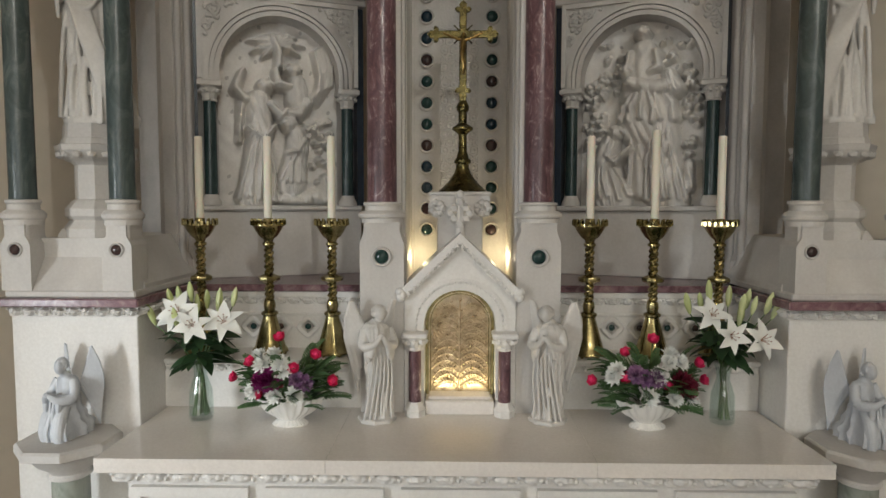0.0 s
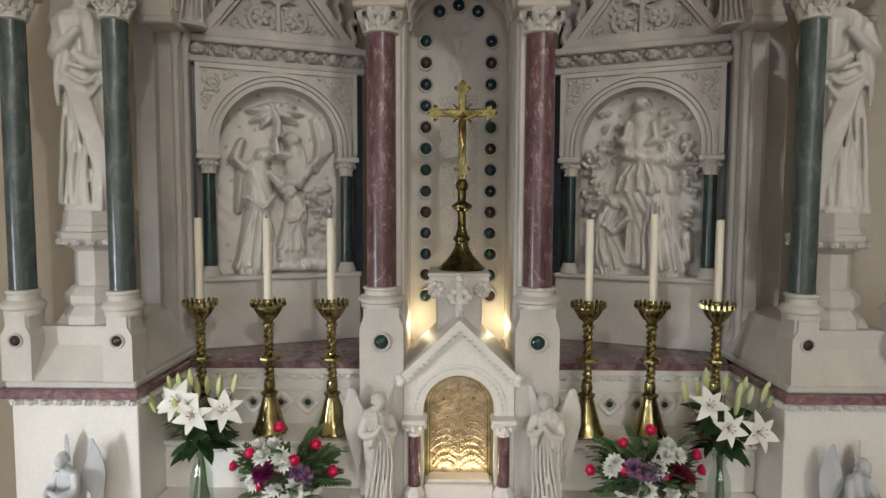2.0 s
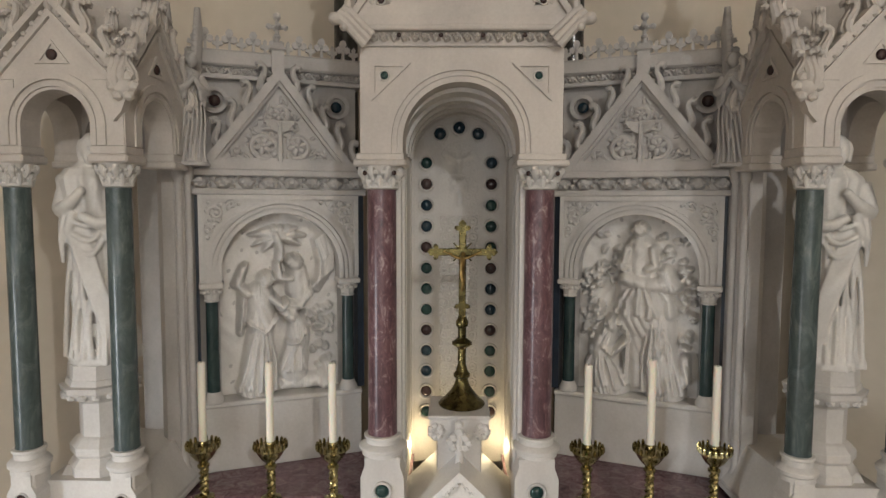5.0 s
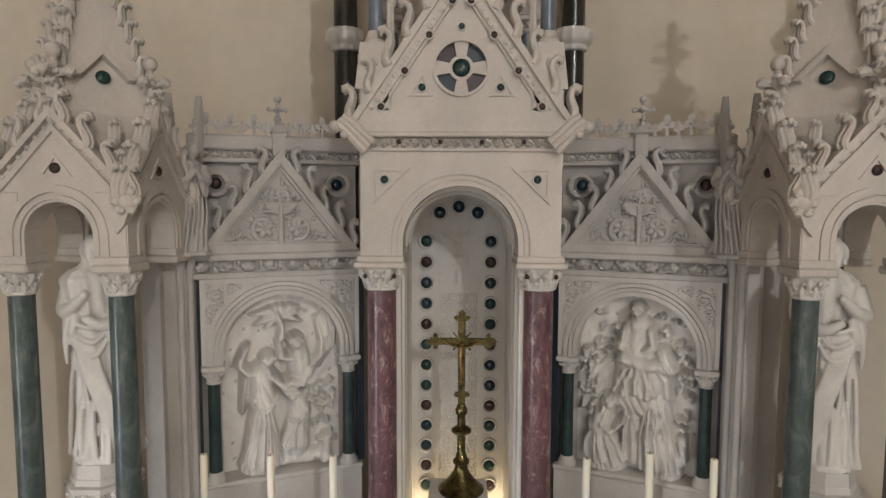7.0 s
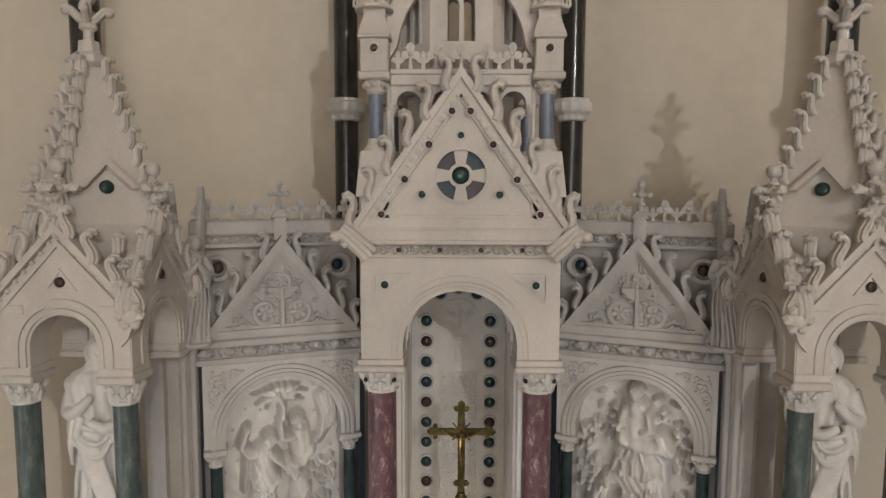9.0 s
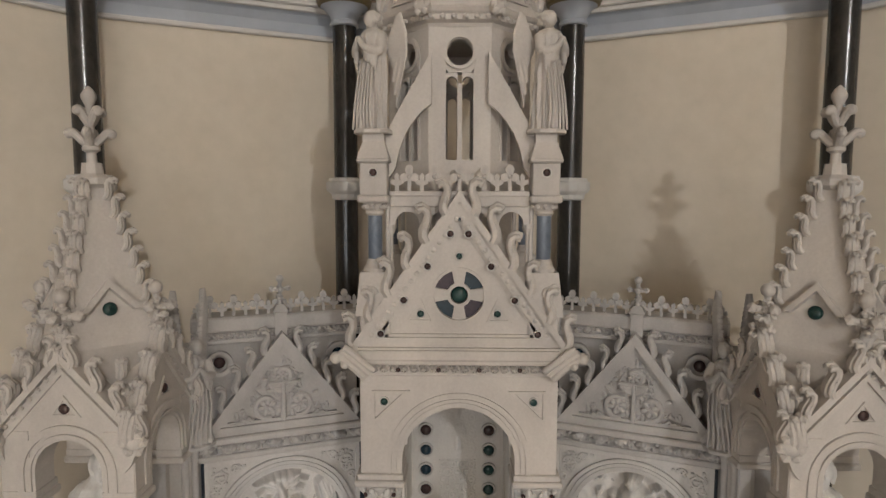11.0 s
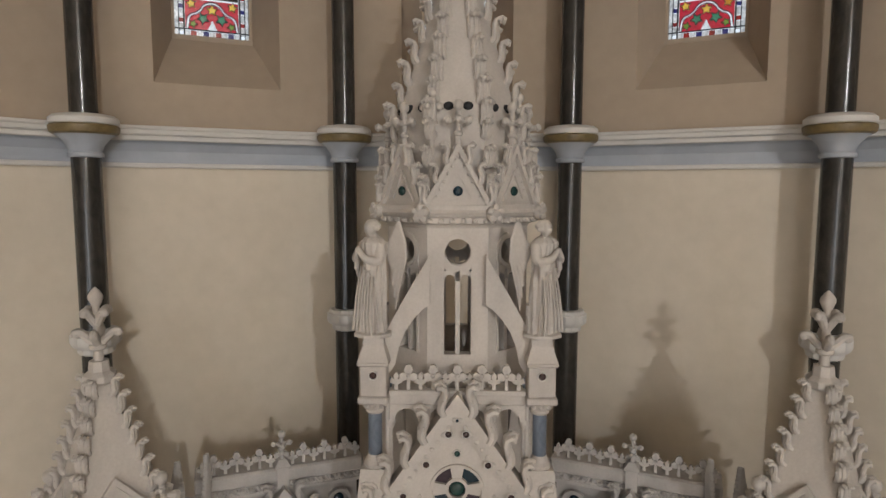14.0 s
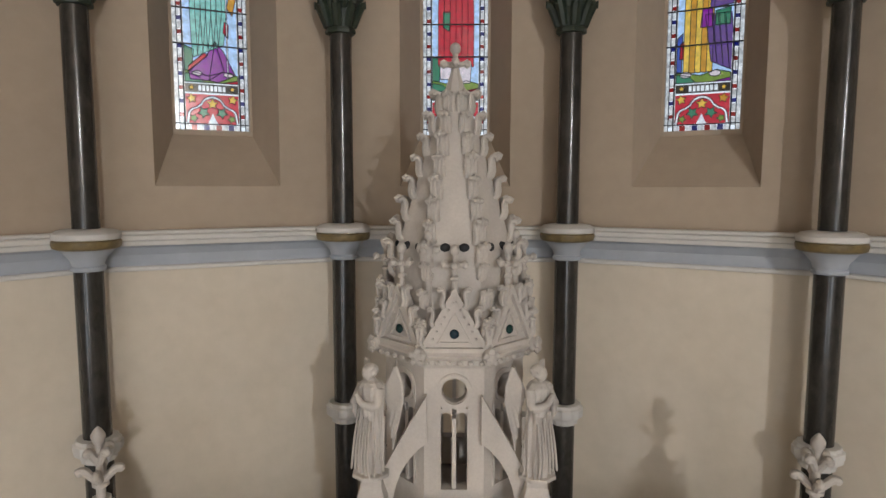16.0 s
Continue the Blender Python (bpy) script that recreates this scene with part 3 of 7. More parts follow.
for s in (1,):
    g = thing("gradine", "two-step white stone shelf with purple marble top", "shelf", (-0.9, 3.1, 0.917), group="gradines behind the altar table")
    bm = bmesh.new()
    box(bm, -1.455, -0.27, 2.955, 3.22, 0.917, 1.10, 0.003)
    box(bm, -1.455, -0.27, 2.94, 3.22, 1.135, 1.16, 0.006)
    part("lower_step", bm, WHITESTONE, g)
    bm = bmesh.new()
    frieze(bm, (-1.45, 2.956), (-0.46, 2.956), 1.098, 1.138, 0.02, 0.075, 4)
    part("leaf_frieze", bm, WHITESTONE, g, smooth=True)
    bm = bmesh.new()
    box(bm, -1.455, -0.27, 3.2, 3.66, 1.16, 1.40)
    box(bm, -1.455, -0.27, 3.185, 3.66, 1.43, 1.462, 0.004)
    box(bm, -1.455, -0.27, 3.19, 3.3, 1.335, 1.35, 0.003)
    part("upper_step", bm, WHITESTONE, g)
    bm = bmesh.new()
    frieze(bm, (-1.45, 3.201), (-0.46, 3.201), 1.395, 1.435, 0.022, 0.075, 9)
    part("leaf_frieze", bm, WHITESTONE, g, smooth=True)
    bm = bmesh.new()
    box(bm, -1.455, -0.27, 3.17, 3.86, 1.464, 1.50, 0.004)
    part("marble_top", bm, PURPLE, g, "purple veined marble top")
    for i in range(7):
        x = -1.38 + 0.145 * i
        bm = bmesh.new()
        lathe(bm, [(0.028, 0), (0.06, 0), (0.06, 0.006), (0.05, 0.014), (0.032, 0.010), (0.028, 0)], n=16, wave=4, depth=0.12)
        bm.transform(pose(x, 3.199, 1.275, 90))
        part("quatrefoil", bm, WHITESTONE, g)
        gem(g, (x, 3.196, 1.275), 0.017, i % 2, bezel=True)
    mirrored(g)

# ---- pavilions at both ends ----
PX, PY, PH = -1.752, 2.98, 0.2275


def pavilion():
    base = thing("pavilion_pier", "white stone pier with purple marble band and leaf frieze", "pier", (PX, 3.1, 0), group="pavilion piers")
    bm = bmesh.new()
    box(bm, -2.03, -1.455, 2.712, 3.48, 0.0, 1.413, 0.004)
    box(bm, -2.06, -1.43, 2.69, 3.48, 0.0, 0.10, 0.01)
    part("pier", bm, WHITESTONE, base)
    bm = bmesh.new()
    frieze(bm, (-2.03, 2.70), (-1.44, 2.70), 1.413, 1.462, 0.035, 0.068, 2)
    frieze(bm, (-1.448, 2.70), (-1.448, 3.45), 1.413, 1.462, 0.035, 0.068, 5)
    part("leaf_frieze", bm, WHITESTONE, base, smooth=True)
    bm = bmesh.new()
    box(bm, -2.03, -1.452, 2.702, 3.48, 1.4135, 1.461)
    part("frieze_bed", bm, WHITESTONE, base)
    bm = bmesh.new()
    box(bm, -2.06, -1.412, 2.635, 3.48, 1.463, 1.500, 0.005)
    part("marble_band", bm, PURPLE, base, "purple marble band")

    sh = thing("pavilion_plinth", "stepped white stone plinth with set marble gems", "plinth", (PX, PY, 1.5), group="pavilion plinths")
    bm = bmesh.new()
    # sloping roof-like body between the column pedestals
    prof = [(-2.02, 1.50), (-1.45, 1.50), (-1.45, 1.55), (-1.56, 1.76), (-1.94, 1.76), (-2.02, 1.55)]
    prism(bm, prof, 2.78, 3.45)
    box(bm, -2.03, -1.442, 2.675, 3.46, 1.50, 1.53, 0.006)
    v = [bm.verts.new(c) for c in ((-1.95, 2.69, 1.53), (-1.55, 2.69, 1.53), (-1.62, 2.86, 1.80), (-1.88, 2.86, 1.80), (-1.95, 3.0, 1.53), (-1.55, 3.0, 1.53), (-1.62, 3.0, 1.80), (-1.88, 3.0, 1.80))]
    for f in ((0, 1, 2, 3), (5, 4, 7, 6), (1, 5, 6, 2), (4, 0, 3, 7), (3, 2, 6, 7), (4, 5, 1, 0)):
        bm.faces.new([v[i] for i in f])
    part("body", bm, STONE, sh)
    for i, x in enumerate((PX - PH, PX + PH)):
        bm = bmesh.new()
        prism(bm, [(x - 0.067, 1.53), (x + 0.067, 1.53), (x + 0.067, 1.735), (x + 0.045, 1.775), (x + 0.045, 1.835), (x - 0.045, 1.835), (x - 0.045, 1.775), (x - 0.067, 1.735)], 2.684, 2.82)
        box(bm, x - 0.055, x + 0.055, 2.695, 2.81, 1.53, 1.838, 0.006)
        part("pedestal", bm, STONE, sh)
        gem(sh, (x, 2.684, 1.713), 0.024, 1)

    for x in (PX - PH, PX + PH):
        column("pavilion_column", "slender green marble column with white leaf capital", x, 2.75, 1.937, 3.12, 0.055, GREEN, 0.105, 0.115, "pavilion columns")

    # plain wall piece behind, between pavilion and relief panel
    # GREYSTONE also puts the pavilion's shade on this pier into its colour
    rp = thing("rear_pier", "chamfered white stone rear pier of the pavilion", "pier", (-1.56, 3.36, 1.5), group="rear piers")
    bm = bmesh.new()
    lathe(bm, [(0.105, 1.50), (0.105, 1.62), (0.082, 1.66), (0.078, 3.30)], -1.56, 3.36, 8, turn=radians(22.5))
    box(bm, -1.64, -1.48, 3.38, 3.50, 1.50, 3.30, 0.01)
    part("shaft", bm, GREYSTONE, rp)
    for x, y in ((-1.475, 3.35), (-1.50, 3.29)):
        bm = bmesh.new()
        lathe(bm, [(0.030, 1.50), (0.030, 1.60), (0.019, 1.63), (0.018, 3.16), (0.030, 3.19), (0.034, 3.26), (0.034, 3.30)], x, y, 14)
        part("roll", bm, GREYSTONE, rp, "slender stone roll moulding", smooth=True)
    bm = bmesh.new()
    box(bm, -1.80, -1.47, 3.44, 3.62, 1.50, 3.75, 0.006)
    part("backing", bm, GREYSTONE, rp)

    top = thing("pavilion_canopy", "white stone pavilion canopy with arches, crocketed gables and spire", "canopy", (PX, PY, 3.24), group="pavilion canopies")
    # four arched faces
    for k in range(4):
        m = pose(PX, PY, 0, 0, 0, 90 * k)
        bm = bmesh.new()
        half, face = 0.305, -0.30
        a = arch_outline(0, 0.152, 3.30, 3.385, 18)
        prism(bm, [(-half, 3.30), (-half, 3.575)] + [(0, 3.90)] + [(half, 3.575), (half, 3.30)] + a[::-1], face, face + 0.13)
        bm.transform(m)
        part("arched_face", bm, CANOPYSTONE, top)
        bm = bmesh.new()
        ao, ai = arch_outline(0, 0.225, 3.30, 3.385, 18), arch_outline(0, 0.195, 3.30, 3.385, 18)
        between(bm, ao, ai, face - 0.014, face + 0.01, False)
        between(bm, arch_outline(0, 0.182, 3.30, 3.385, 18), arch_outline(0, 0.165, 3.30, 3.385, 18), face - 0.010, face + 0.01, False)
        bm.transform(m)
        part("arch_moulding", bm, CANOPYSTONE, top, smooth=False)
        bm = bmesh.new()
        for s in (-1, 1):
            d = Vector((s * half, 0.325)).normalized()
            prism(bm, [(s * 0.335, 3.545), (s * 0.335, 3.585), (0, 3.945), (0, 3.905)], face - 0.03, face + 0.02)
            prism(bm, [(s * 0.27, 3.545), (s * 0.30, 3.545), (0, 3.87), (0, 3.84)], face - 0.016, face + 0.01)
            for j in range(7):
                f = (j + 0.7) / 7.6
                ball(bm, (s * (0.30 * (1 - f)), face - 0.004, 3.57 + 0.32 * f), 0.015, (1, 0.8, 1), 1)
        bm.transform(m)
        part("gable_coping", bm, CANOPYSTONE, top)
        bm = bmesh.new()
        triangle_rim(bm, [(-0.075, 3.645), (0.075, 3.645), (0, 3.745)], 0.012, face - 0.008, face + 0.01)
        bm.transform(m)
        part("gem_panel", bm, CANOPYSTONE, top)
        put("gem", GEM[1], top, m @ pose(0, face - 0.004, 3.683) @ Matrix.Diagonal((0.024, 0.024, 0.024, 1)))
        for s in (-1, 1):
            p0, p1 = m @ Vector((s * 0.335, face, 3.585)), m @ Vector((0, face, 3.945))
            crockets(top, p0, p1, 4, m.to_3x3() @ Vector((s, 0, 0.9)), 1.35)
        put("finial", CROSSLET, top, m @ pose(0, face + 0.02, 3.92) @ Matrix.Diagonal((0.30, 0.30, 0.30, 1)))
        # leafy corbel at the corner
        bm = bmesh.new()
        c = Vector((0.32, -0.315, 3.545))
        ball(bm, c, 0.05, (1, 1, 0.9), 2)
        for j in range(6):
            b = radians(60 * j)
            ball(bm, c + Vector((0.045 * math.cos(b), -0.02, 0.045 * math.sin(b))), 0.026, (1, 1, 1), 1)
        prism(bm, [(0.27, 3.40), (0.305, 3.44), (0.34, 3.53), (0.28, 3.53)], -0.33, -0.28)
        bm.transform(m)
        part("corner_leaf", bm, CANOPYSTONE, top, smooth=True)
        # tall crocketed corner piece beside the spire
        crockets(top, m @ Vector((0.29, -0.29, 3.56)), m @ Vector((0.20, -0.20, 3.86)), 3, m.to_3x3() @ Vector((1, -1, 0.3)), 0.9)
    # imposts over the columns
    for sx in (-1, 1):
        for sy in (-1, 1):
            bm = bmesh.new()
            x, y = PX + sx * PH, PY + sy * PH
            box(bm, x - 0.088, x + 0.088, y - 0.088, y + 0.088, 3.225, 3.262, 0.008)
            box(bm, x - 0.078, x + 0.078, y - 0.078, y + 0.078, 3.262, 3.30, 0.004)
            part("impost", bm, CANOPYSTONE, top)
    # the spire: four faces that look out over the corners
    bm = bmesh.new()
    lathe(bm, [(0.275, 3.66), (0.295, 3.93), (0.245, 4.10), (0.045, 4.68)], PX, PY, 4)
    part("spire", bm, CANOPYSTONE, top)
    bm = bmesh.new()
    lathe(bm, [(0.045, 4.66), (0.075, 4.68), (0.075, 4.71), (0.05, 4.73), (0.045, 4.78)], PX, PY, 8)
    part("neck", bm, CANOPYSTONE, top)
    for k in range(4):
        m = pose(PX, PY, 0, 0, 0, 90 * k)
        crockets(top, m @ Vector((0, -0.345, 3.78)), m @ Vector((0, -0.045, 4.68)), 10, m.to_3x3() @ Vector((0, -1, 0.2)), 1.02, ends=(0.16, 0.97))
        q = pose(PX, PY, 0, 0, 0, 90 * k + 45)
        bm = bmesh.new()
        for h in (-1, 1):
            prism(bm, [(h * 0.13, 4.085), (h * 0.098, 4.085), (0, 4.195), (0, 4.235)], -0.04, 0.02)
        bm.transform(q @ Matrix.Translation((0, -0.174, 4.1)) @ pose(0, 0, 0, -16) @ Matrix.Translation((0, 0, -4.1)))
        part("gablet", bm, CANOPYSTONE, top)
        put("gem", GEM[0], top, q @ pose(0, -0.178, 4.10, -16) @ Matrix.Diagonal((0.033, 0.033, 0.033, 1)))
    put("finial", FINIAL, top, pose(PX, PY, 4.74, 0, 0, 20) @ Matrix.Diagonal((0.40, 0.40, 0.40, 1)))
    bm = bmesh.new()
    box(bm, PX - 0.29, PX + 0.29, PY - 0.29, PY + 0.29, 3.60, 3.66)
    part("vault", bm, CANOPYSTONE, top)
    # pedestal of the statue
    pd = thing("statue_pedestal", "octagonal white stone pedestal with leafy cornice", "pedestal", (PX, 2.95, 1.76), group="statue pedestals")
    bm = bmesh.new()
    lathe(bm, [(0.155, 1.75), (0.155, 1.80), (0.125, 1.84), (0.145, 1.86), (0.145, 1.895), (0.115, 1.93), (0.10, 1.94), (0.10, 2.10), (0.12, 2.12), (0.12, 2.135)], PX, 2.95, 8, turn=radians(22.5))
    part("shaft", bm, STONE, pd)
    bm = bmesh.new()
    lathe(bm, [(0.12, 2.115), (0.15, 2.13), (0.175, 2.165), (0.18, 2.19), (0.155, 2.195), (0.15, 2.22), (0.145, 2.225), (0.14, 2.29)], PX, 2.95, 8, turn=radians(22.5))
    for j in range(16):
        b = radians(22.5 * j)
        ball(bm, (PX + 0.155 * math.cos(b), 2.95 + 0.155 * math.sin(b), 2.145), 0.024, (1, 1, 0.8), 1)
    part("cornice", bm, STONE, pd)
    return base, sh, rp, top, pd


for th in pavilion():
    mirrored(th)
for th in [o for o in scene.objects if o.name.startswith("pavilion_column")]:
    mirrored(th)

# ---- relief panels, turned inward on both sides ----
RX, RY, RA = -1.025, 3.563, 21.56


def capsules(caps, u, v):
    """Height of carved figures at (u, v): the tallest of some rounded limbs."""
    h = np.zeros_like(u)
    for x0, z0, x1, z1, r0, r1, t in caps:
        dx, dz = x1 - x0, z1 - z0
        f = np.clip(((u - x0) * dx + (v - z0) * dz) / (dx * dx + dz * dz + 1e-9), 0, 1)
        d = np.hypot(u - x0 - f * dx, v - z0 - f * dz) / (r0 + (r1 - r0) * f)
        h = np.maximum(h, t * np.sqrt(np.clip(1 - d * d, 0, 1)))
    return h


def relief_panel(side):
    """side -1: the panel with a palm; 1: the panel with a seated group."""
    th = thing("relief_panel", "arched white stone relief panel, carved with " + ("draped figures under a palm" if side < 0 else "a seated group among flowers"), "relief",
               (side * -RX, RY, 1.5), RA if side < 0 else -RA, group="relief panels")
    L = dict(local=True)
    z = lambda h: h - 1.5
    inner = side * -1      # towards the middle of the altar, along x
    bm = bmesh.new()
    box(bm, -0.47, 0.47, 0.16, 0.30, 0, z(3.85))
    part("backing", bm, GREYSTONE, th, **L)
    bm = bmesh.new()
    box(bm, -0.47, 0.47, 0.035, 0.165, 0, z(1.885), 0.004)
    box(bm, -0.47, 0.47, 0.0, 0.165, z(1.885), z(1.915), 0.008)
    part("dado", bm, STONE, th, **L)
    # spandrel slab with its arched opening
    bm = bmesh.new()
    o = [(-0.45, z(2.60)), (-0.45, z(3.10)), (0.45, z(3.10)), (0.45, z(2.60))]
    prism(bm, o + arch_outline(0, 0.335, z(2.60), z(2.662), 24)[::-1], 0.02, 0.165)
    part("spandrel", bm, PANELSTONE, th, **L)
    bm = bmesh.new()
    for w0, w1, d in ((0.412, 0.39, -0.004), (0.385, 0.365, 0.0), (0.36, 0.335, 0.008)):
        between(bm, arch_outline(0, w0, z(2.60), z(2.662), 24), arch_outline(0, w1, z(2.60), z(2.662), 24), d, 0.03, False)
    between(bm, [(-0.45, z(2.62)), (-0.45, z(3.10)), (0.45, z(3.10)), (0.45, z(2.62))], [(-0.425, z(2.62)), (-0.425, z(3.075)), (0.425, z(3.075)), (0.425, z(2.62))], 0.004, 0.03, False)
    part("arch_moulding", bm, PANELSTONE, th, **L)
    # scrollwork in the spandrels
    for s in (-1, 1):
        bm = bmesh.new()
        rng = random.Random(side * 7 + s)
        for j in range(80):
            x, h = rng.uniform(0.22, 0.41), rng.uniform(2.86, 3.06)
            if math.hypot(x, h - 2.662) > 0.445:
                ball(bm, (s * x, 0.018, z(h)), rng.uniform(0.009, 0.017), (1, 0.9, 1), 1)
        for c, r in (((0.36, 2.995), 0.045), ((0.40, 2.90), 0.025), ((0.28, 3.045), 0.022)):
            sweep(bm, [(s * (c[0] + r * (1 - k / 16) * math.cos(k * 0.6)), 0.014, z(c[1]) + r * (1 - k / 16) * math.sin(k * 0.6)) for k in range(14)], 0.008, 6)
        part("spandrel_scroll", bm, PANELSTONE, th, smooth=True, kind="stuff", **L)
    # side strips, dark slate
    for s in (-1, 1):
        bm = bmesh.new()
        box(bm, s * 0.452, s * 0.492, 0.05, 0.16, z(1.915), z(3.10))
        part("slate_strip", bm, NAVY, th, "dark blue slate strip", **L)
        bm = bmesh.new()
        lathe(bm, [(0.036, z(1.975)), (0.034, z(2.50))], s * 0.389, 0.045, 20)
        part("colonnette", bm, DARKGREEN, th, "dark green marble colonnette", smooth=True, **L)
        bm = bmesh.new()
        lathe(bm, [(0.055, z(1.915)), (0.055, z(1.935)), (0.046, z(1.95)), (0.038, z(1.975))], s * 0.389, 0.045, 20)
        part("colonnette_base", bm, STONE, th, smooth=True, **L)
        bm = bmesh.new()
        lathe(bm, [(0.036, z(2.495)), (0.042, z(2.50)), (0.036, z(2.51)), (0.045, z(2.55)), (0.058, z(2.58))], s * 0.389, 0.045, 20, 8, 0.06)
        box(bm, s * 0.389 - 0.066, s * 0.389 + 0.066, -0.022, 0.12, z(2.575), z(2.605), 0.006)
        for j in range(10):
            b = radians(36 * j)
            ball(bm, (s * 0.389 + 0.05 * math.cos(b), 0.045 + 0.05 * math.sin(b), z(2.552)), 0.015, (1, 1, 1), 1)
        part("colonnette_capital", bm, STONE, th, smooth=False, **L)
    # the carving
    rng = random.Random(11 + side)
    caps = []

    def limb(r0, r1, t, *places):
        for (xa, za), (xb, zb) in zip(places, places[1:]):
            caps.append((xa, za, xb, zb, r0, r1, t))

    def robe(x0, z0, x1, z1, w0, w1, t, n=5):
        """Hanging cloth from (x1, z1) down to (x0, z0), in long ridges."""
        limb(w0 * 1.1, w1 * 1.1, t * 0.80, (x0, z0), (x1, z1))
        for k in range(n):
            f = (k + 0.5) / n * 2 - 1
            sway = rng.uniform(-0.03, 0.03)
            low = z0 + rng.uniform(0.0, 0.03)
            high = z1 - rng.uniform(0.0, 0.10) * (z1 - z0)
            mid = low + (high - low) * rng.uniform(0.4, 0.6)
            xm = (x0 + x1) / 2 + (w0 + w1) * 0.5 * f + sway
            limb(w0 * rng.uniform(1.0, 1.6) / n, w1 * 0.9 / n, t * (1.06 - 0.42 * f * f), (x0 + w0 * 1.15 * f + sway * 0.5, low), (xm, mid))
            limb(w1 * 1.3 / n, w1 * 0.7 / n, t * (1.06 - 0.42 * f * f), (xm, mid), (x1 + w1 * f * 0.7, high))
    def head(x, h, r, t):
        limb(r, r, t, (x, h), (x, h + 0.012))
        for k in range(5):
            a = radians(20 + 35 * k)
            limb(r * 0.45, r * 0.4, t * 0.85, (x + r * 0.75 * math.cos(a), h + 0.006 + r * 0.75 * math.sin(a)), (x + r * 0.9 * math.cos(a), h + r * 0.6 * math.sin(a)))

    if side < 0:
        # standing man with an arm raised
        robe(-0.15, 1.945, -0.12, 2.34, 0.10, 0.065, 0.10, 6)
        limb(0.085, 0.075, 0.105, (-0.12, 2.34), (-0.12, 2.52))
        limb(0.014, 0.012, 0.125, (-0.19, 2.36), (-0.10, 2.30), (-0.03, 2.38))
        head(-0.085, 2.60, 0.044, 0.125)
        limb(0.034, 0.026, 0.11, (-0.195, 2.53), (-0.25, 2.58), (-0.215, 2.675))
        limb(0.02, 0.02, 0.10, (-0.215, 2.675), (-0.205, 2.69))
        limb(0.030, 0.022, 0.125, (-0.055, 2.50), (0.0, 2.44), (0.03, 2.47))
        robe(-0.235, 2.29, -0.215, 2.52, 0.022, 0.03, 0.07, 3)
        # angel above, with curved feathers behind
        limb(0.075, 0.06, 0.105, (0.105, 2.53), (0.095, 2.64))
        head(0.078, 2.695, 0.046, 0.13)
        limb(0.026, 0.02, 0.12, (0.05, 2.61), (-0.015, 2.62), (-0.025, 2.70))
        limb(0.045, 0.03, 0.115, (0.15, 2.52), (0.10, 2.455), (0.03, 2.455))
        for k in range(6):
            limb(0.022, 0.015, 0.066 - 0.007 * k, (0.16 + 0.012 * k, 2.53), (0.225 + 0.016 * k, 2.60 + 0.01 * k), (0.235 + 0.016 * k, 2.70 + 0.012 * k), (0.20 + 0.012 * k, 2.83 + 0.008 * k))
        # palm leaves
        for a, ln in ((165, 0.17), (195, 0.15), (225, 0.12), (140, 0.12), (110, 0.10), (70, 0.10), (40, 0.15), (12, 0.17), (-15, 0.14)):
            c, q = math.cos(radians(a)), math.sin(radians(a))
            limb(0.020, 0.026, 0.06, (-0.015, 2.855), (-0.015 + c * ln * 0.55, 2.855 + q * ln * 0.5))
            limb(0.026, 0.006, 0.05, (-0.015 + c * ln * 0.55, 2.855 + q * ln * 0.5), (-0.015 + c * ln, 2.855 + q * ln * 0.75 - 0.02))
        limb(0.024, 0.028, 0.09, (-0.03, 2.87), (-0.005, 2.80), (-0.005, 2.73))
        # kneeling figure
        robe(0.065, 2.05, 0.10, 2.26, 0.085, 0.06, 0.10, 5)
        limb(0.07, 0.055, 0.105, (0.10, 2.25), (0.095, 2.35))
        head(0.05, 2.385, 0.043, 0.125)
        limb(0.026, 0.02, 0.125, (0.13, 2.30), (0.09, 2.235), (0.045, 2.225))
        limb(0.05, 0.05, 0.05, (0.02, 1.965), (0.20, 1.965))
        limb(0.045, 0.03, 0.08, (0.25, 1.95), (0.26, 2.08))
        clumps = [(0.255, 2.30, 0.06, 0.14, 26), (0.19, 2.37, 0.08, 0.04, 10), (0.25, 2.10, 0.06, 0.08, 10), (0.05, 1.97, 0.12, 0.03, 12)]
    else:
        # seated figure above, with a lap of cloth and a reclining child
        head(0.005, 2.90, 0.042, 0.115)
        limb(0.085, 0.10, 0.095, (0.01, 2.80), (0.01, 2.68))
        limb(0.034, 0.028, 0.12, (0.085, 2.79), (0.10, 2.70), (0.05, 2.68))
        limb(0.030, 0.026, 0.11, (-0.06, 2.79), (-0.08, 2.70))
        head(-0.085, 2.69, 0.034, 0.125)
        limb(0.05, 0.06, 0.125, (-0.06, 2.62), (0.07, 2.585), (0.16, 2.60))
        limb(0.045, 0.05, 0.12, (0.155, 2.66), (0.20, 2.58))
        head(0.155, 2.655, 0.036, 0.12)
        robe(0.03, 2.40, 0.03, 2.57, 0.15, 0.14, 0.115, 6)
        # the long robe of the standing figure
        robe(0.165, 1.945, 0.12, 2.36, 0.11, 0.085, 0.105, 6)
        # kneeling figure with a staff
        robe(-0.16, 1.955, -0.20, 2.18, 0.115, 0.075, 0.10, 5)
        limb(0.085, 0.06, 0.105, (-0.20, 2.18), (-0.17, 2.29))
        head(-0.135, 2.335, 0.045, 0.125)
        limb(0.03, 0.024, 0.125, (-0.18, 2.21), (-0.13, 2.17), (-0.055, 2.245))
        limb(0.015, 0.015, 0.07, (-0.06, 2.02), (-0.045, 2.33))
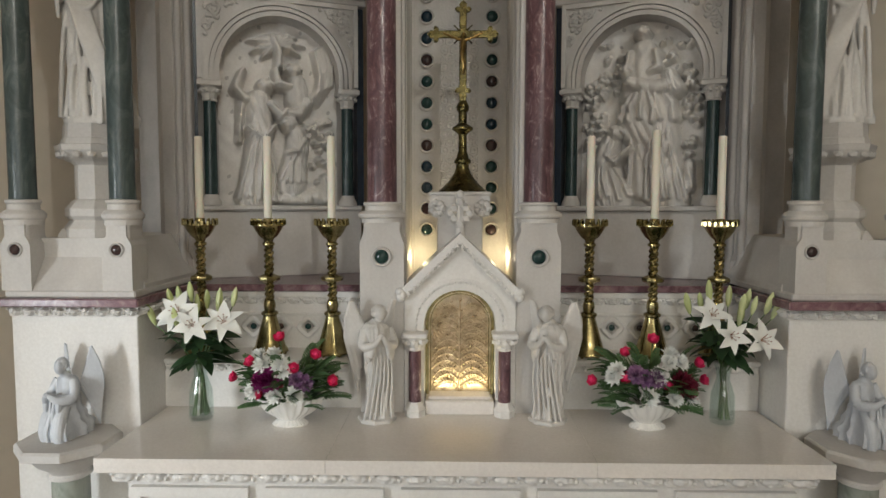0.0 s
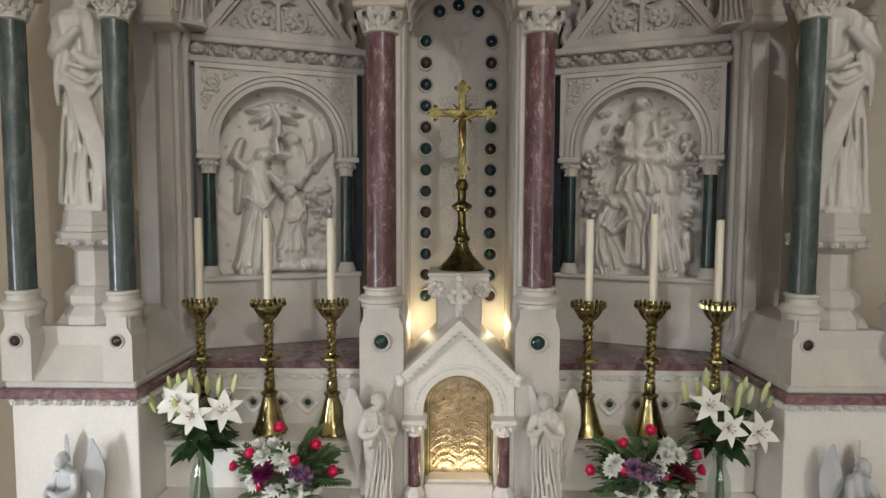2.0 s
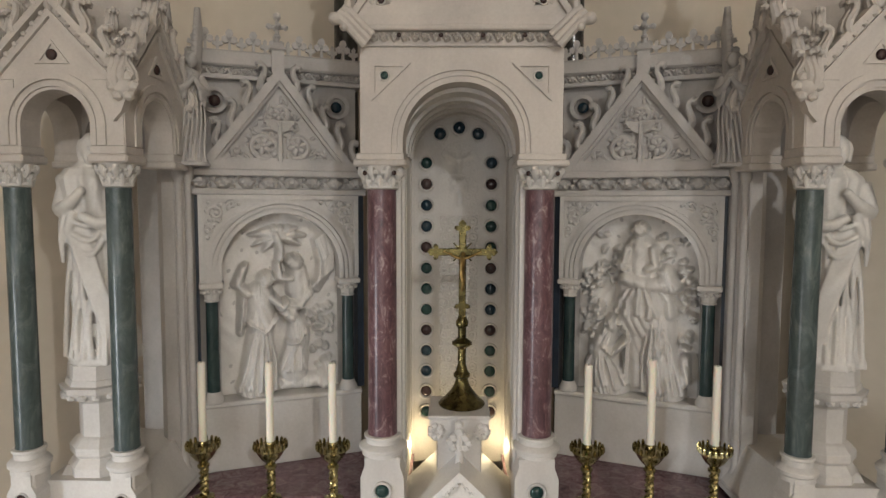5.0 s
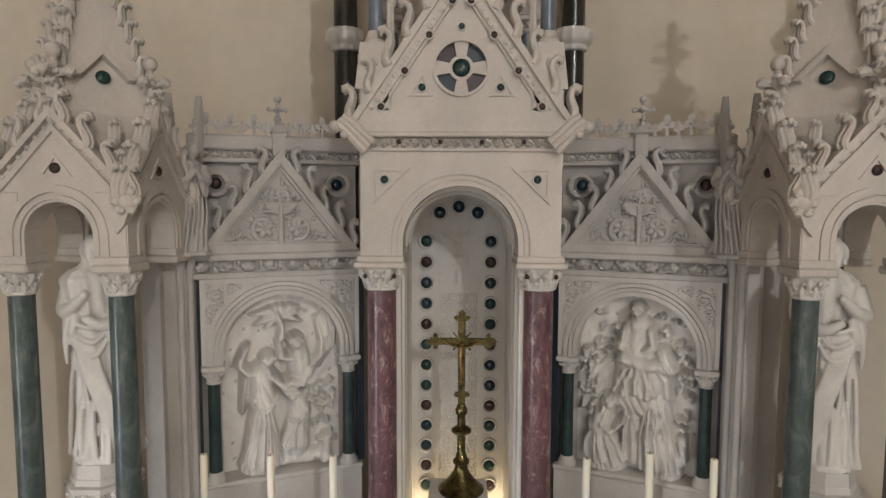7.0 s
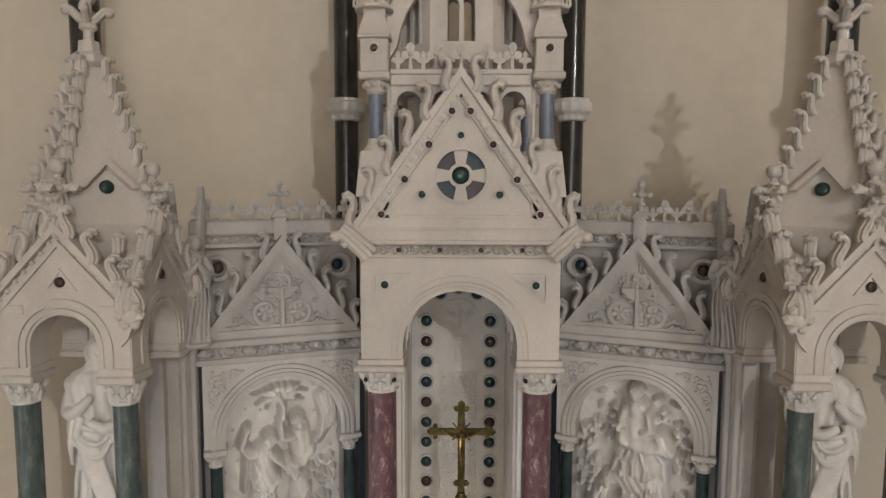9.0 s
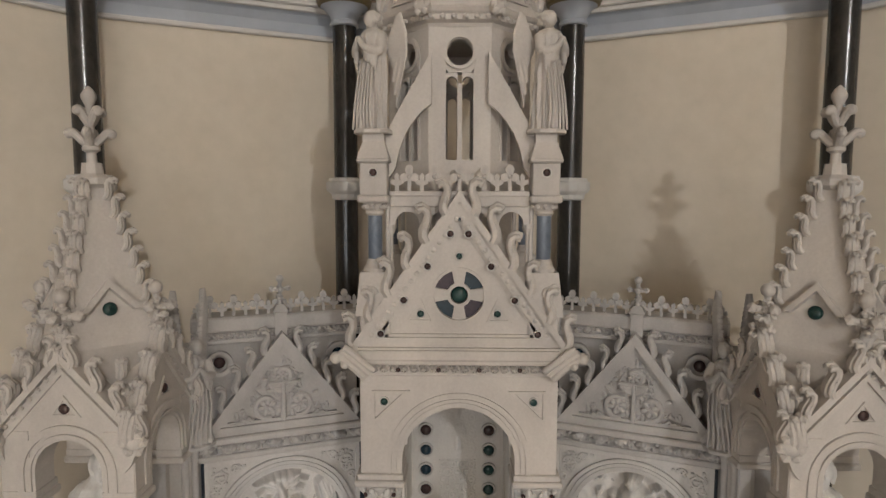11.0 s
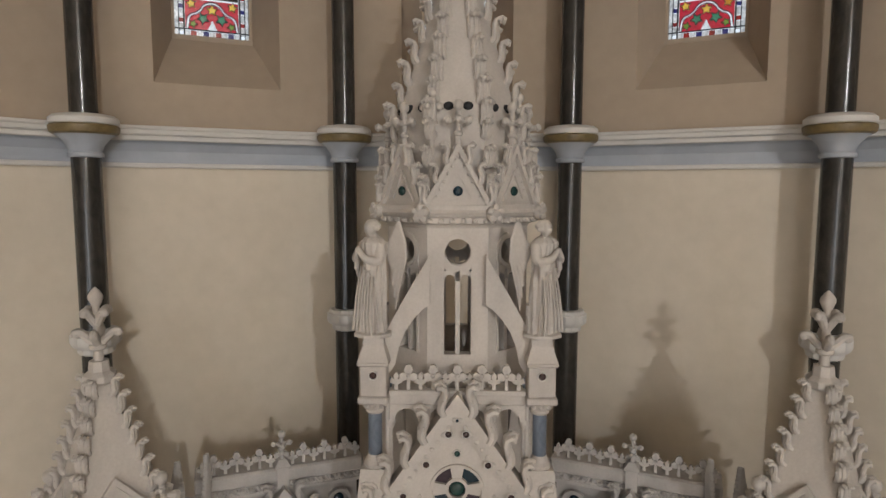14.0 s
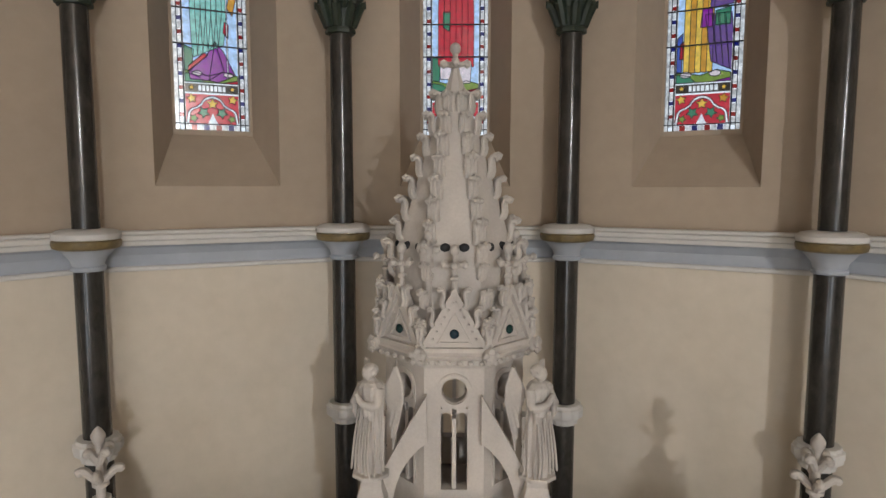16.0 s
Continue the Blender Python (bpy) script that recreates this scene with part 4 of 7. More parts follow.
        limb(0.05, 0.045, 0.06, (0.0, 2.0), (0.005, 2.30))
        limb(0.035, 0.03, 0.08, (0.275, 2.02), (0.275, 2.16))
        clumps = [(-0.265, 2.45, 0.06, 0.20, 40), (-0.20, 2.63, 0.09, 0.07, 16), (0.285, 2.45, 0.04, 0.28, 34), (-0.16, 2.80, 0.07, 0.08, 10), (0.19, 2.80, 0.08, 0.08, 12)]
    for cx, cz, sx, sz, n in clumps:
        for j in range(n):
            x, h = cx + rng.uniform(-sx, sx), cz + rng.uniform(-sz, sz)
            caps.append((x, h, x + rng.uniform(-0.015, 0.015), h + rng.uniform(-0.015, 0.015), rng.uniform(0.014, 0.026), 0.014, rng.uniform(0.03, 0.075)))
    nu, nv = 190, 300
    U, V = np.meshgrid(np.linspace(-0.345, 0.345, nu), np.linspace(1.90, 3.02, nv), indexing="ij")
    h = capsules(caps, U, V)
    for _ in range(2):
        h[1:-1, 1:-1] = (h[1:-1, 1:-1] * 2 + h[:-2, 1:-1] + h[2:, 1:-1] + h[1:-1, :-2] + h[1:-1, 2:]) / 6
    folds = (np.abs(np.sin((U + 0.05 * np.sin(V * 7 + U * 5) + 0.1 * V * np.sin(U * 9)) * 110)) * 0.013 - 0.006) * (0.6 + 0.4 * np.sin(U * 21 + V * 16)) + np.abs(np.sin((U + 0.3 * V) * 55 + 2 * np.sin(V * 8 + U * 6))) * 0.009
    h = h + np.where(h > 0.02, folds * np.clip(h / 0.08, 0, 1), 0.0)
    h += 0.004 * np.sin(U * 40 + 3 * np.sin(V * 11)) * np.sin(V * 33 + 2 * np.sin(U * 17))
    for _ in range(1):
        g = h.copy()
        g[1:-1, 1:-1] = (2 * h[1:-1, 1:-1] + h[:-2, 1:-1] + h[2:, 1:-1] + h[1:-1, :-2] + h[1:-1, 2:]) / 6
        h = g
    me = bpy.data.meshes.new("carving")
    vs = [(float(U[i, j]), float(0.155 - 1.4 * h[i, j]), float(V[i, j] - 1.5)) for i in range(nu) for j in range(nv)]
    fs = [(i * nv + j, (i + 1) * nv + j, (i + 1) * nv + j + 1, i * nv + j + 1) for i in range(nu - 1) for j in range(nv - 1)]
    me.from_pydata(vs, [], fs)
    me.materials.append(RELIEF)
    for p in me.polygons:
        p.use_smooth = True
    ob = new("carving", me)
    ob.parent = th
    tagged(ob, "deeply carved relief")
    # cornice over the panel
    bm = bmesh.new()
    box(bm, -0.50, 0.50, 0.0, 0.165, z(3.10), z(3.135), 0.006)
    box(bm, -0.495, 0.495, 0.02, 0.165, z(3.135), z(3.21))
    box(bm, -0.505, 0.505, -0.03, 0.165, z(3.205), z(3.245), 0.008)
    part("cornice", bm, GREYSTONE, th, **L)
    bm = bmesh.new()
    frieze(bm, (-0.50, 0.019), (0.50, 0.019), z(3.136), z(3.210), 0.055, 0.12, 3 + side)
    part("leaf_frieze", bm, GREYSTONE, th, smooth=True, **L)
    # gable with carved tympanum
    bm = bmesh.new()
    prism(bm, [(-0.42, z(3.245)), (0.42, z(3.245)), (0, z(3.79))], 0.05, 0.165)
    part("tympanum", bm, GREYSTONE, th, **L)
    bm = bmesh.new()
    inn = triangle_rim(bm, [(-0.455, z(3.245)), (0.455, z(3.245)), (0, z(3.83))], 0.048, 0.0, 0.06)
    triangle_rim(bm, inn, 0.018, 0.022, 0.06)
    part("gable_coping", bm, GREYSTONE, th, **L)
    bm = bmesh.new()
    rng = random.Random(5)
    for j in range(150):
        a, b = rng.random(), rng.random()
        if a + b > 1:
            a, b = 1 - a, 1 - b
        x, h = -0.31 + 0.62 * a + 0.31 * b, 3.28 + 0.42 * b
        ball(bm, (x, 0.047, z(h)), rng.uniform(0.010, 0.020), (1.4, 0.8, 0.8), 1, pose(0, 0, 0, 0, rng.uniform(0, 180), 0))
    for cx, cz, r in ((-0.095, 3.385, 0.075), (0.095, 3.385, 0.075), (0.0, 3.565, 0.055)):
        q = -1 if cx < 0 else 1
        rope(bm, [(cx + q * r * (1 - 0.05 * k) * math.cos(k * 0.55 - 1.9), 0.034, z(cz) + r * (1 - 0.05 * k) * math.sin(k * 0.55 - 1.9)) for k in range(9)], [0.016] * 8 + [0.008], 7)
        for k in range(6):
            a = k * 1.047 + 0.3
            ball(bm, (cx + r * 0.42 * math.cos(a), 0.034, z(cz) + r * 0.42 * math.sin(a)), r * 0.30, (1.25, 0.7, 0.8), 2, pose(0, 0, 0, 0, -math.degrees(a), 0))
        ball(bm, (cx, 0.022, z(cz)), r * 0.20, (1, 1, 1), 1)
    for s in (-1, 1):
        for k in range(4):
            sweep(bm, [(0, 0.03, z(3.46 + 0.02 * k)), (s * (0.05 + 0.012 * k), 0.02, z(3.485 + 0.012 * k)), (s * (0.10 - 0.008 * k), 0.035, z(3.475 + 0.03 * k))], [0.012, 0.016, 0.005], 6)
            sweep(bm, [(s * 0.16, 0.035, z(3.29)), (s * (0.20 + 0.03 * k), 0.028, z(3.33 - 0.012 * k)), (s * (0.24 + 0.035 * k), 0.04, z(3.29))], [0.012, 0.014, 0.005], 6)
        for j in range(9):
            f = (j + 0.6) / 9.8
            ball(bm, (s * (0.365 * (1 - f)), 0.03, z(3.285 + 0.47 * f)), 0.016, (1, 0.8, 1), 1)
    sweep(bm, [(0, 0.03, z(3.26)), (0, 0.022, z(3.52))], [0.018, 0.014], 6)
    part("tympanum_carving", bm, GREYSTONE, th, smooth=True, **L)
    for s in (-1, 1):
        crockets(th, (s * 0.455, 0.04, z(3.265)), (0, 0.04, z(3.83)), 5, (s, 0, 0.8), 1.4, True, (0.12, 0.86), GREY["crocket"])
        bm = bmesh.new()
        lathe(bm, [(0.052, 0.15), (0.052, 0.118), (0.075, 0.114), (0.075, 0.15)], 0, 0, 18)
        bm.transform(pose(s * 0.35, 0.0, z(3.64), 90) @ Matrix.Diagonal((1, 1, -1, 1)))
        part("roundel", bm, GREYSTONE, th, **L)
        gem(th, (s * 0.35, 0.15, z(3.64)), 0.034, 2 if s * inner > 0 else 1, 0, False, True)
    # upper cornice and cresting
    bm = bmesh.new()
    box(bm, -0.50, 0.50, 0.105, 0.30, z(3.76), z(3.785), 0.004)
    box(bm, -0.50, 0.50, 0.09, 0.30, z(3.83), z(3.92), 0.012)
    part("top_cornice", bm, GREYSTONE, th, **L)
    bm = bmesh.new()
    frieze(bm, (-0.50, 0.112), (0.50, 0.112), z(3.782), z(3.828), 0.028, 0.06, 8)
    part("top_frieze", bm, GREYSTONE, th, smooth=True, **L)
    cresting(th, (-0.49, 0.14), (0.49, 0.14), z(3.918), 0.125, 7, True, (GREY["bud"], GREY["fleuron"]))
    bm = bmesh.new()
    lathe(bm, [(0.05, z(3.80)), (0.05, z(3.93)), (0.065, z(3.94)), (0.03, z(3.98))], 0, 0.1, 4, turn=radians(45))
    part("finial_block", bm, GREYSTONE, th, **L)
    put("finial", GREY["finial"], th, pose(0, 0.1, z(3.955)) @ Matrix.Diagonal((0.20, 0.20, 0.20, 1)), True)
    return th


relief_panel(-1)
relief_panel(1)

# ---- the middle: pedestals, red columns, niche, canopy ----
for s in (1,):
    pd = thing("column_pedestal", "square white stone pedestal with a set green gem", "pedestal", (-0.372, 2.98, 0.917), group="pedestals of the red columns")
    bm = bmesh.new()
    x = -0.372
    prism(bm, [(x - 0.105, 0.917), (x + 0.105, 0.917), (x + 0.105, 1.735), (x + 0.085, 1.79), (x + 0.085, 1.832), (x - 0.085, 1.832), (x - 0.085, 1.79), (x - 0.105, 1.735)], 2.895, 3.08)
    box(bm, x - 0.088, x + 0.088, 2.90, 3.08, 1.80, 1.835, 0.01)
    part("block", bm, STONE, pd)
    gem(pd, (x, 2.893, 1.67), 0.034, 0)
    mirrored(pd)
    c = column("red_column", "tall mottled red marble column with white leaf capital", -0.378, 2.98, 1.93, 3.12, 0.0715, RED, 0.11, 0.10, "red marble columns")
    for a in (-125, -55, 55, 125):
        m = pose(-0.378, 2.98, 3.195, 0, 0, a + 90) @ pose(0, -0.118, 0) @ Matrix.Diagonal((0.012, 0.012, 0.012, 1))
        put("gem", GEM[1], c, m)
    mirrored(c)

niche = thing("niche", "tall arched white stone niche with rows of dark round bosses", "niche", (0, 3.75, 1.5))
bm = bmesh.new()
prism(bm, arch_outline(0, 0.285, 1.45, 3.31, 24), 3.76, 3.86)
part("back_panel", bm, STONE, niche)
bm = bmesh.new()
# shallow diaper of overlapping scales in the middle strip, a cup and spread wings above


def scales(u, v):
    x, h = -0.115 + 0.23 * u, 1.62 + 1.80 * v
    r = 0.0
    for row in (math.floor(h / 0.05), math.floor(h / 0.05) + 1):
        for col in (math.floor(x / 0.058), math.floor(x / 0.058) + 1):
            d = math.hypot(x - (col + 0.5 * (row % 2)) * 0.058, h - row * 0.05)
            r = max(r, 0.8 * math.exp(-((d - 0.023) / 0.005) ** 2), math.exp(-(d / 0.009) ** 2))
    cup = max(math.exp(-((x / 0.05) ** 4 + ((h - 3.17) / 0.045) ** 4)), math.exp(-((x / 0.016) ** 2 + ((h - 3.09) / 0.05) ** 4)))
    wings = math.exp(-(((abs(x) - 0.045) / 0.04) ** 2 + ((h - 3.31 - 0.5 * abs(x)) / 0.022) ** 2)) + math.exp(-((x / 0.015) ** 2 + ((h - 3.30) / 0.05) ** 2))
    plain_field = 1.0 if h < 2.98 else 0.25
    return x, 3.7605 - 0.009 * r * plain_field - 0.014 * max(cup, min(1.0, wings)), h


grid(bm, 56, 420, scales)
part("diaper_carving", bm, STONE, niche, "shallow scale diaper carving", smooth=True)
bm = bmesh.new()
for w0, w1, d in ((0.285, 0.272, 3.742), (0.128, 0.116, 3.75)):
    between(bm, arch_outline(0, w0, 1.48, 3.31, 24), arch_outline(0, w1, 1.48, 3.31, 24), d, 3.765, False)
part("border_moulding", bm, STONE, niche)
for s in (-1, 1):
    bm = bmesh.new()
    box(bm, s * 0.285, s * 0.45, 2.99, 3.86, 1.49, 3.31, 0.004)
    for d, y in ((0.282, 3.60), (0.282, 3.3)):
        box(bm, s * d, s * (d + 0.02), y, y + 0.03, 1.6, 3.31)
    box(bm, s * 0.27, s * 0.30, 3.04, 3.07, 1.50, 3.24, 0.004)
    part("side_wall", bm, STONE, niche)
bm = bmesh.new()
o = [(-0.45, 3.31), (-0.45, 3.7)] + [(-0.45 + 0.9 * i / 20, 3.75) for i in range(1, 20)] + [(0.45, 3.7), (0.45, 3.31)]
between(bm, o, arch_outline(0, 0.285, 3.31, 3.311, 20)[0:len(o)], 3.05, 3.86, False)
part("vault", bm, STONE, niche)
for y in (3.2, 3.4, 3.55):
    bm = bmesh.new()
    between(bm, arch_outline(0, 0.287, 3.31, 3.311, 20), arch_outline(0, 0.268, 3.31, 3.311, 20), y, y + 0.04, False)
    part("vault_rib", bm, STONE, niche)
for i in range(13):
    h = 3.30 - 0.1275 * i
    for s in (-1, 1):
        gem(niche, (s * 0.196, 3.752, h), 0.034, (0, 0, 2, 1, 0, 1, 2)[(i * 3 + (s > 0) * 2) % 7])
for a in (55, 90, 125):
    gem(niche, (0.20 * math.cos(radians(a)), 3.752, 3.31 + 0.20 * math.sin(radians(a))), 0.036, 2)

canopy = thing("canopy", "white stone arched canopy with gemmed gable and rose", "canopy", (0, 2.98, 3.24))
bm = bmesh.new()
a = arch_outline(0, 0.272, 3.285, 3.345, 28)
prism(bm, [(-0.472, 3.285), (-0.472, 3.775), (0.472, 3.775), (0.472, 3.285)] + a[::-1], 2.92, 3.10)
for s in (-1, 1):
    box(bm, s * 0.30, s * 0.472, 3.10, 3.60, 3.285, 3.775)
part("arch_block", bm, CANOPYSTONE, canopy)
bm = bmesh.new()
for w0, w1, d in ((0.345, 0.325, 2.910), (0.315, 0.30, 2.912), (0.296, 0.272, 2.9155)):
    between(bm, arch_outline(0, w0, 3.285, 3.345, 28), arch_outline(0, w1, 3.285, 3.345, 28), d, 2.93, False)
part("arch_moulding", bm, CANOPYSTONE, canopy)
for s in (-1, 1):
    bm = bmesh.new()
    box(bm, s * 0.255, s * 0.502, 2.885, 3.11, 3.228, 3.258, 0.008)
    box(bm, s * 0.265, s * 0.488, 2.90, 3.11, 3.258, 3.287, 0.004)
    part("impost", bm, CANOPYSTONE, canopy)
    bm = bmesh.new()
    triangle_rim(bm, [(s * 0.415, 3.70), (s * 0.235, 3.70), (s * 0.415, 3.53)], 0.014, 2.909, 2.93)
    part("spandrel_panel", bm, CANOPYSTONE, canopy)
    gem(canopy, (s * 0.357, 2.917, 3.645), 0.018, 0)
bm = bmesh.new()
box(bm, -0.476, 0.476, 2.905, 3.12, 3.775, 3.795, 0.004)
box(bm, -0.48, 0.48, 2.90, 3.12, 3.795, 3.835)
box(bm, -0.51, 0.51, 2.865, 3.14, 3.838, 3.862, 0.006)
prism(bm, [(-0.52, 3.862), (0.52, 3.862), (0.47, 3.905), (-0.47, 3.905)], 2.87, 3.12)
part("cornice", bm, CANOPYSTONE, canopy)
bm = bmesh.new()
frieze(bm, (-0.475, 2.901), (0.475, 2.901), 3.79, 3.838, 0.035, 0.0475, 1)
part("leaf_frieze", bm, CANOPYSTONE, canopy, smooth=True)
for i in range(4):
    gem(canopy, (-0.285 + 0.19 * i, 2.868, 3.815), 0.011, 1, bezel=False)
for s in (-1, 1):
    bm = bmesh.new()
    for k, w in ((0, 0.024), (1, 0.02), (2, 0.016)):
        sweep(bm, [(s * (0.44 - 0.02 * k), 2.885 - 0.012 * k, 3.775 + 0.02 * k), (s * (0.485 - 0.012 * k), 2.868 - 0.012 * k, 3.825 + 0.022 * k), (s * (0.525 - 0.012 * k), 2.85 - 0.008 * k, 3.865 + 0.022 * k), (s * (0.56 - 0.016 * k), 2.84, 3.885 + 0.02 * k), (s * (0.585 - 0.024 * k), 2.84, 3.87 + 0.02 * k)], [w, w, w * 0.95, w, w * 0.6], 9)
    ball(bm, (s * 0.57, 2.843, 3.88), 0.030, (1, 1.2, 0.95))
    ball(bm, (s * 0.53, 2.843, 3.845), 0.02, (1, 1.2, 1))
    part("corner_volute", bm, CANOPYSTONE, canopy, smooth=True)
# gable
bm = bmesh.new()
tri = [(-0.522, 3.89), (0.522, 3.89), (0, 4.64)]
ro, ri = arc(0, 4.16, 0.132, 0, 360, 36)[:-1], arc(0, 4.16, 0.119, 0, 360, 36)[:-1]
# plate with a round hole: each ray from the centre meets the triangle
def to_triangle(a):
    d = Vector((math.cos(a), math.sin(a)))
    best = 9.0
    for i in range(3):
        p, q = Vector(tri[i]) - Vector((0, 4.16)), Vector(tri[(i + 1) % 3]) - Vector((0, 4.16))
        e = q - p
        den = d.x * e.y - d.y * e.x
        if abs(den) > 1e-9:
            t = (p.x * e.y - p.y * e.x) / den
            u = (p.x * d.y - p.y * d.x) / den
            if t > 0 and -1e-6 <= u <= 1 + 1e-6:
                best = min(best, t)
    return (d.x * best, 4.16 + d.y * best)
angs = sorted([2 * math.pi * i / 48 for i in range(48)] + [math.atan2(z - 4.16, x) % (2 * math.pi) for x, z in tri])
between(bm, [to_triangle(a) for a in angs], [(0.119 * math.cos(a), 4.16 + 0.119 * math.sin(a)) for a in angs], 2.935, 3.06)
for s in (-1, 1):
    prism(bm, [(s * 0.515, 3.895), (s * 0.25, 3.895), (s * 0.30, 4.19)], 2.9365, 3.0)
part("gable_wall", bm, CANOPYSTONE, canopy)
bm = bmesh.new()
inn = triangle_rim(bm, [(-0.535, 3.885), (0.535, 3.885), (0, 4.655)], 0.030, 2.885, 2.945)
part("gable_coping", bm, CANOPYSTONE, canopy)
bm = bmesh.new()
inn2 = triangle_rim(bm, inn, 0.045, 2.905, 2.94)
part("gable_moulding", bm, CANOPYSTONE, canopy)
bm = bmesh.new()
triangle_rim(bm, inn2, 0.014, 2.92, 2.94)
part("gable_fillet", bm, CANOPYSTONE, canopy)
bm = bmesh.new()
for s in (-1, 1):
    for j in range(16):
        f = (j + 0.5) / 16
        ball(bm, (s * 0.425 * (1 - f), 2.903, 3.955 + 0.585 * f), 0.014, (1, 0.6, 1), 1)
part("rake_carving", bm, CANOPYSTONE, canopy, smooth=True, kind="stuff")
for s in (-1, 1):
    for x, h in ((0.37, 3.978), (0.26, 4.14), (0.148, 4.30), (0.042, 4.452)):
        gem(canopy, (s * x, 2.902, h), 0.0155, 1)
    gem(canopy, (s * 0.182, 2.93, 4.07), 0.0165, 0)
    bm = bmesh.new()
    triangle_rim(bm, [(s * 0.13, 4.03), (s * 0.25, 4.03), (s * 0.18, 4.14)], 0.010, 2.926, 2.94)
    part("gem_panel", bm, CANOPYSTONE, canopy)
    crockets(canopy, (s * 0.535, 2.915, 3.90), (0, 2.915, 4.655), 6, (s, 0, 0.75), 1.6, False, (0.10, 0.93))
gem(canopy, (0, 2.93, 4.345), 0.0145, 0)
gem(canopy, (0, 2.90, 4.52), 0.008, 2)
rose = part("rose", (lambda b: (between(b, ro, ri, 2.92, 2.97), b)[1])(bmesh.new()), CANOPYSTONE, canopy)
bm = bmesh.new()
ball(bm, (0, 2.95, 4.16), 0.041, (1, 0.5, 1), 2)
part("rose_gem", bm, GEMS[0], rose, "dark green glass boss", smooth=True)
bm = bmesh.new()
between(bm, arc(0, 4.16, 0.058, 0, 360, 24)[:-1], arc(0, 4.16, 0.042, 0, 360, 24)[:-1], 2.935, 2.97)
for k in range(4):
    a = radians(90 * k)
    w = 0.022
    p = [(0.05, -w), (0.121, -w * 1.6), (0.121, w * 1.6), (0.05, w)]
    prism(bm, [(x * math.cos(a) - z * math.sin(a), 4.16 + x * math.sin(a) + z * math.cos(a)) for x, z in p], 2.938, 2.97)
part("rose_tracery", bm, CANOPYSTONE, rose)
ROSEGLASS = [plain("rose_glass_blue", (0.006, 0.028, 0.042), 0.42, 0.5, 40), plain("rose_glass_violet", (0.05, 0.026, 0.036), 0.42, 0.5, 40)]
for k in range(4):
    bm = bmesh.new()
    prism(bm, arc(0, 4.16, 0.120, 90 * k + 12, 90 * k + 78, 8) + arc(0, 4.16, 0.055, 90 * k + 78, 90 * k + 12, 5), 2.958, 2.966)
    part("pane", bm, ROSEGLASS[(0, 1, 0, 1)[k]], rose)

# ---- belfry: corner pinnacles, gallery, octagon, spire ----
tower = thing("belfry", "octagonal white stone belfry with open tracery, gables and crocketed spire", "tower", (0, 3.41, 4.3))
for s in (-1, 1):
    for y in (2.985, 3.80):
        pn = thing("corner_pinnacle", "square white stone pinnacle on blue-grey colonnettes", "pinnacle", (s * 0.40, y, 3.9), group="corner pinnacles")
        x = s * 0.40
        f = y - 0.065
        bm = bmesh.new()
        box(bm, x - 0.075, x + 0.075, f, f + 0.14, 3.86, 4.20, 0.01)
        prism(bm, [(x - 0.09, 4.06), (x + 0.09, 4.06), (x + 0.065, 4.27), (x - 0.065, 4.27)], f - 0.01, f + 0.14)
        sweep(bm, [(x + s * 0.02 + 0.035 * (1 - k / 20) * math.cos(k * 0.6), f - 0.012, 4.17 + 0.035 * (1 - k / 20) * math.sin(k * 0.6)) for k in range(15)], 0.009, 6)
        part("scroll_block", bm, CANOPYSTONE, pn)
        bm = bmesh.new()
        lathe(bm, [(0.055, 4.27), (0.055, 4.285), (0.044, 4.30), (0.036, 4.33)], x, f + 0.05, 20)
        part("base", bm, CANOPYSTONE, pn)
        bm = bmesh.new()
        lathe(bm, [(0.036, 4.535), (0.045, 4.545), (0.04, 4.555), (0.06, 4.60)], x, f + 0.05, 20)
        box(bm, x - 0.074, x + 0.074, f - 0.025, f + 0.13, 4.595, 4.632, 0.008)
        for j in range(8):
            b = radians(45 * j)
            ball(bm, (x + 0.05 * math.cos(b), f + 0.05 + 0.05 * math.sin(b), 4.577), 0.016, (1, 1, 1), 1)
        part("capital", bm, CANOPYSTONE, pn)
        bm = bmesh.new()
        lathe(bm, [(0.034, 4.328), (0.034, 4.54)], x, f + 0.05, 20)
        part("colonnette", bm, BLUEGREY, pn, "blue-grey marble colonnette", smooth=True)
        bm = bmesh.new()
        lathe(bm, [(0.013, 4.28), (0.013, 4.60)], x - s * 0.06, f + 0.07, 10)
        part("thin_shaft", bm, CANOPYSTONE, pn, smooth=True)
        bm = bmesh.new()
        box(bm, x - 0.064, x + 0.064, f - 0.012, f + 0.13, 4.63, 4.78, 0.005)
        box(bm, x - 0.076, x + 0.076, f - 0.024, f + 0.14, 4.78, 4.80, 0.006)
        lathe(bm, [(0.105, 4.80), (0.07, 4.875), (0.07, 4.915)], x, f + 0.055, 4, turn=radians(45))
        part("block", bm, CANOPYSTONE, pn)
        gem(pn, (x, f - 0.013, 4.735), 0.017, 1)
bm = bmesh.new()
box(bm, -0.33, 0.33, 2.955, 3.86, 4.575, 4.632, 0.006)
box(bm, -0.33, 0.33, 2.945, 3.0, 4.625, 4.65, 0.004)
part("gallery_floor", bm, CANOPYSTONE, tower)
bm = bmesh.new()
for i in range(4):
    x0 = -0.328 + 0.164 * i
    prism(bm, [(x0, 4.49), (x0, 4.577), (x0 + 0.164, 4.577), (x0 + 0.164, 4.49)] + arch_outline(x0 + 0.082, 0.058, 4.49, 4.495, 10)[::-1], 2.97, 3.03)
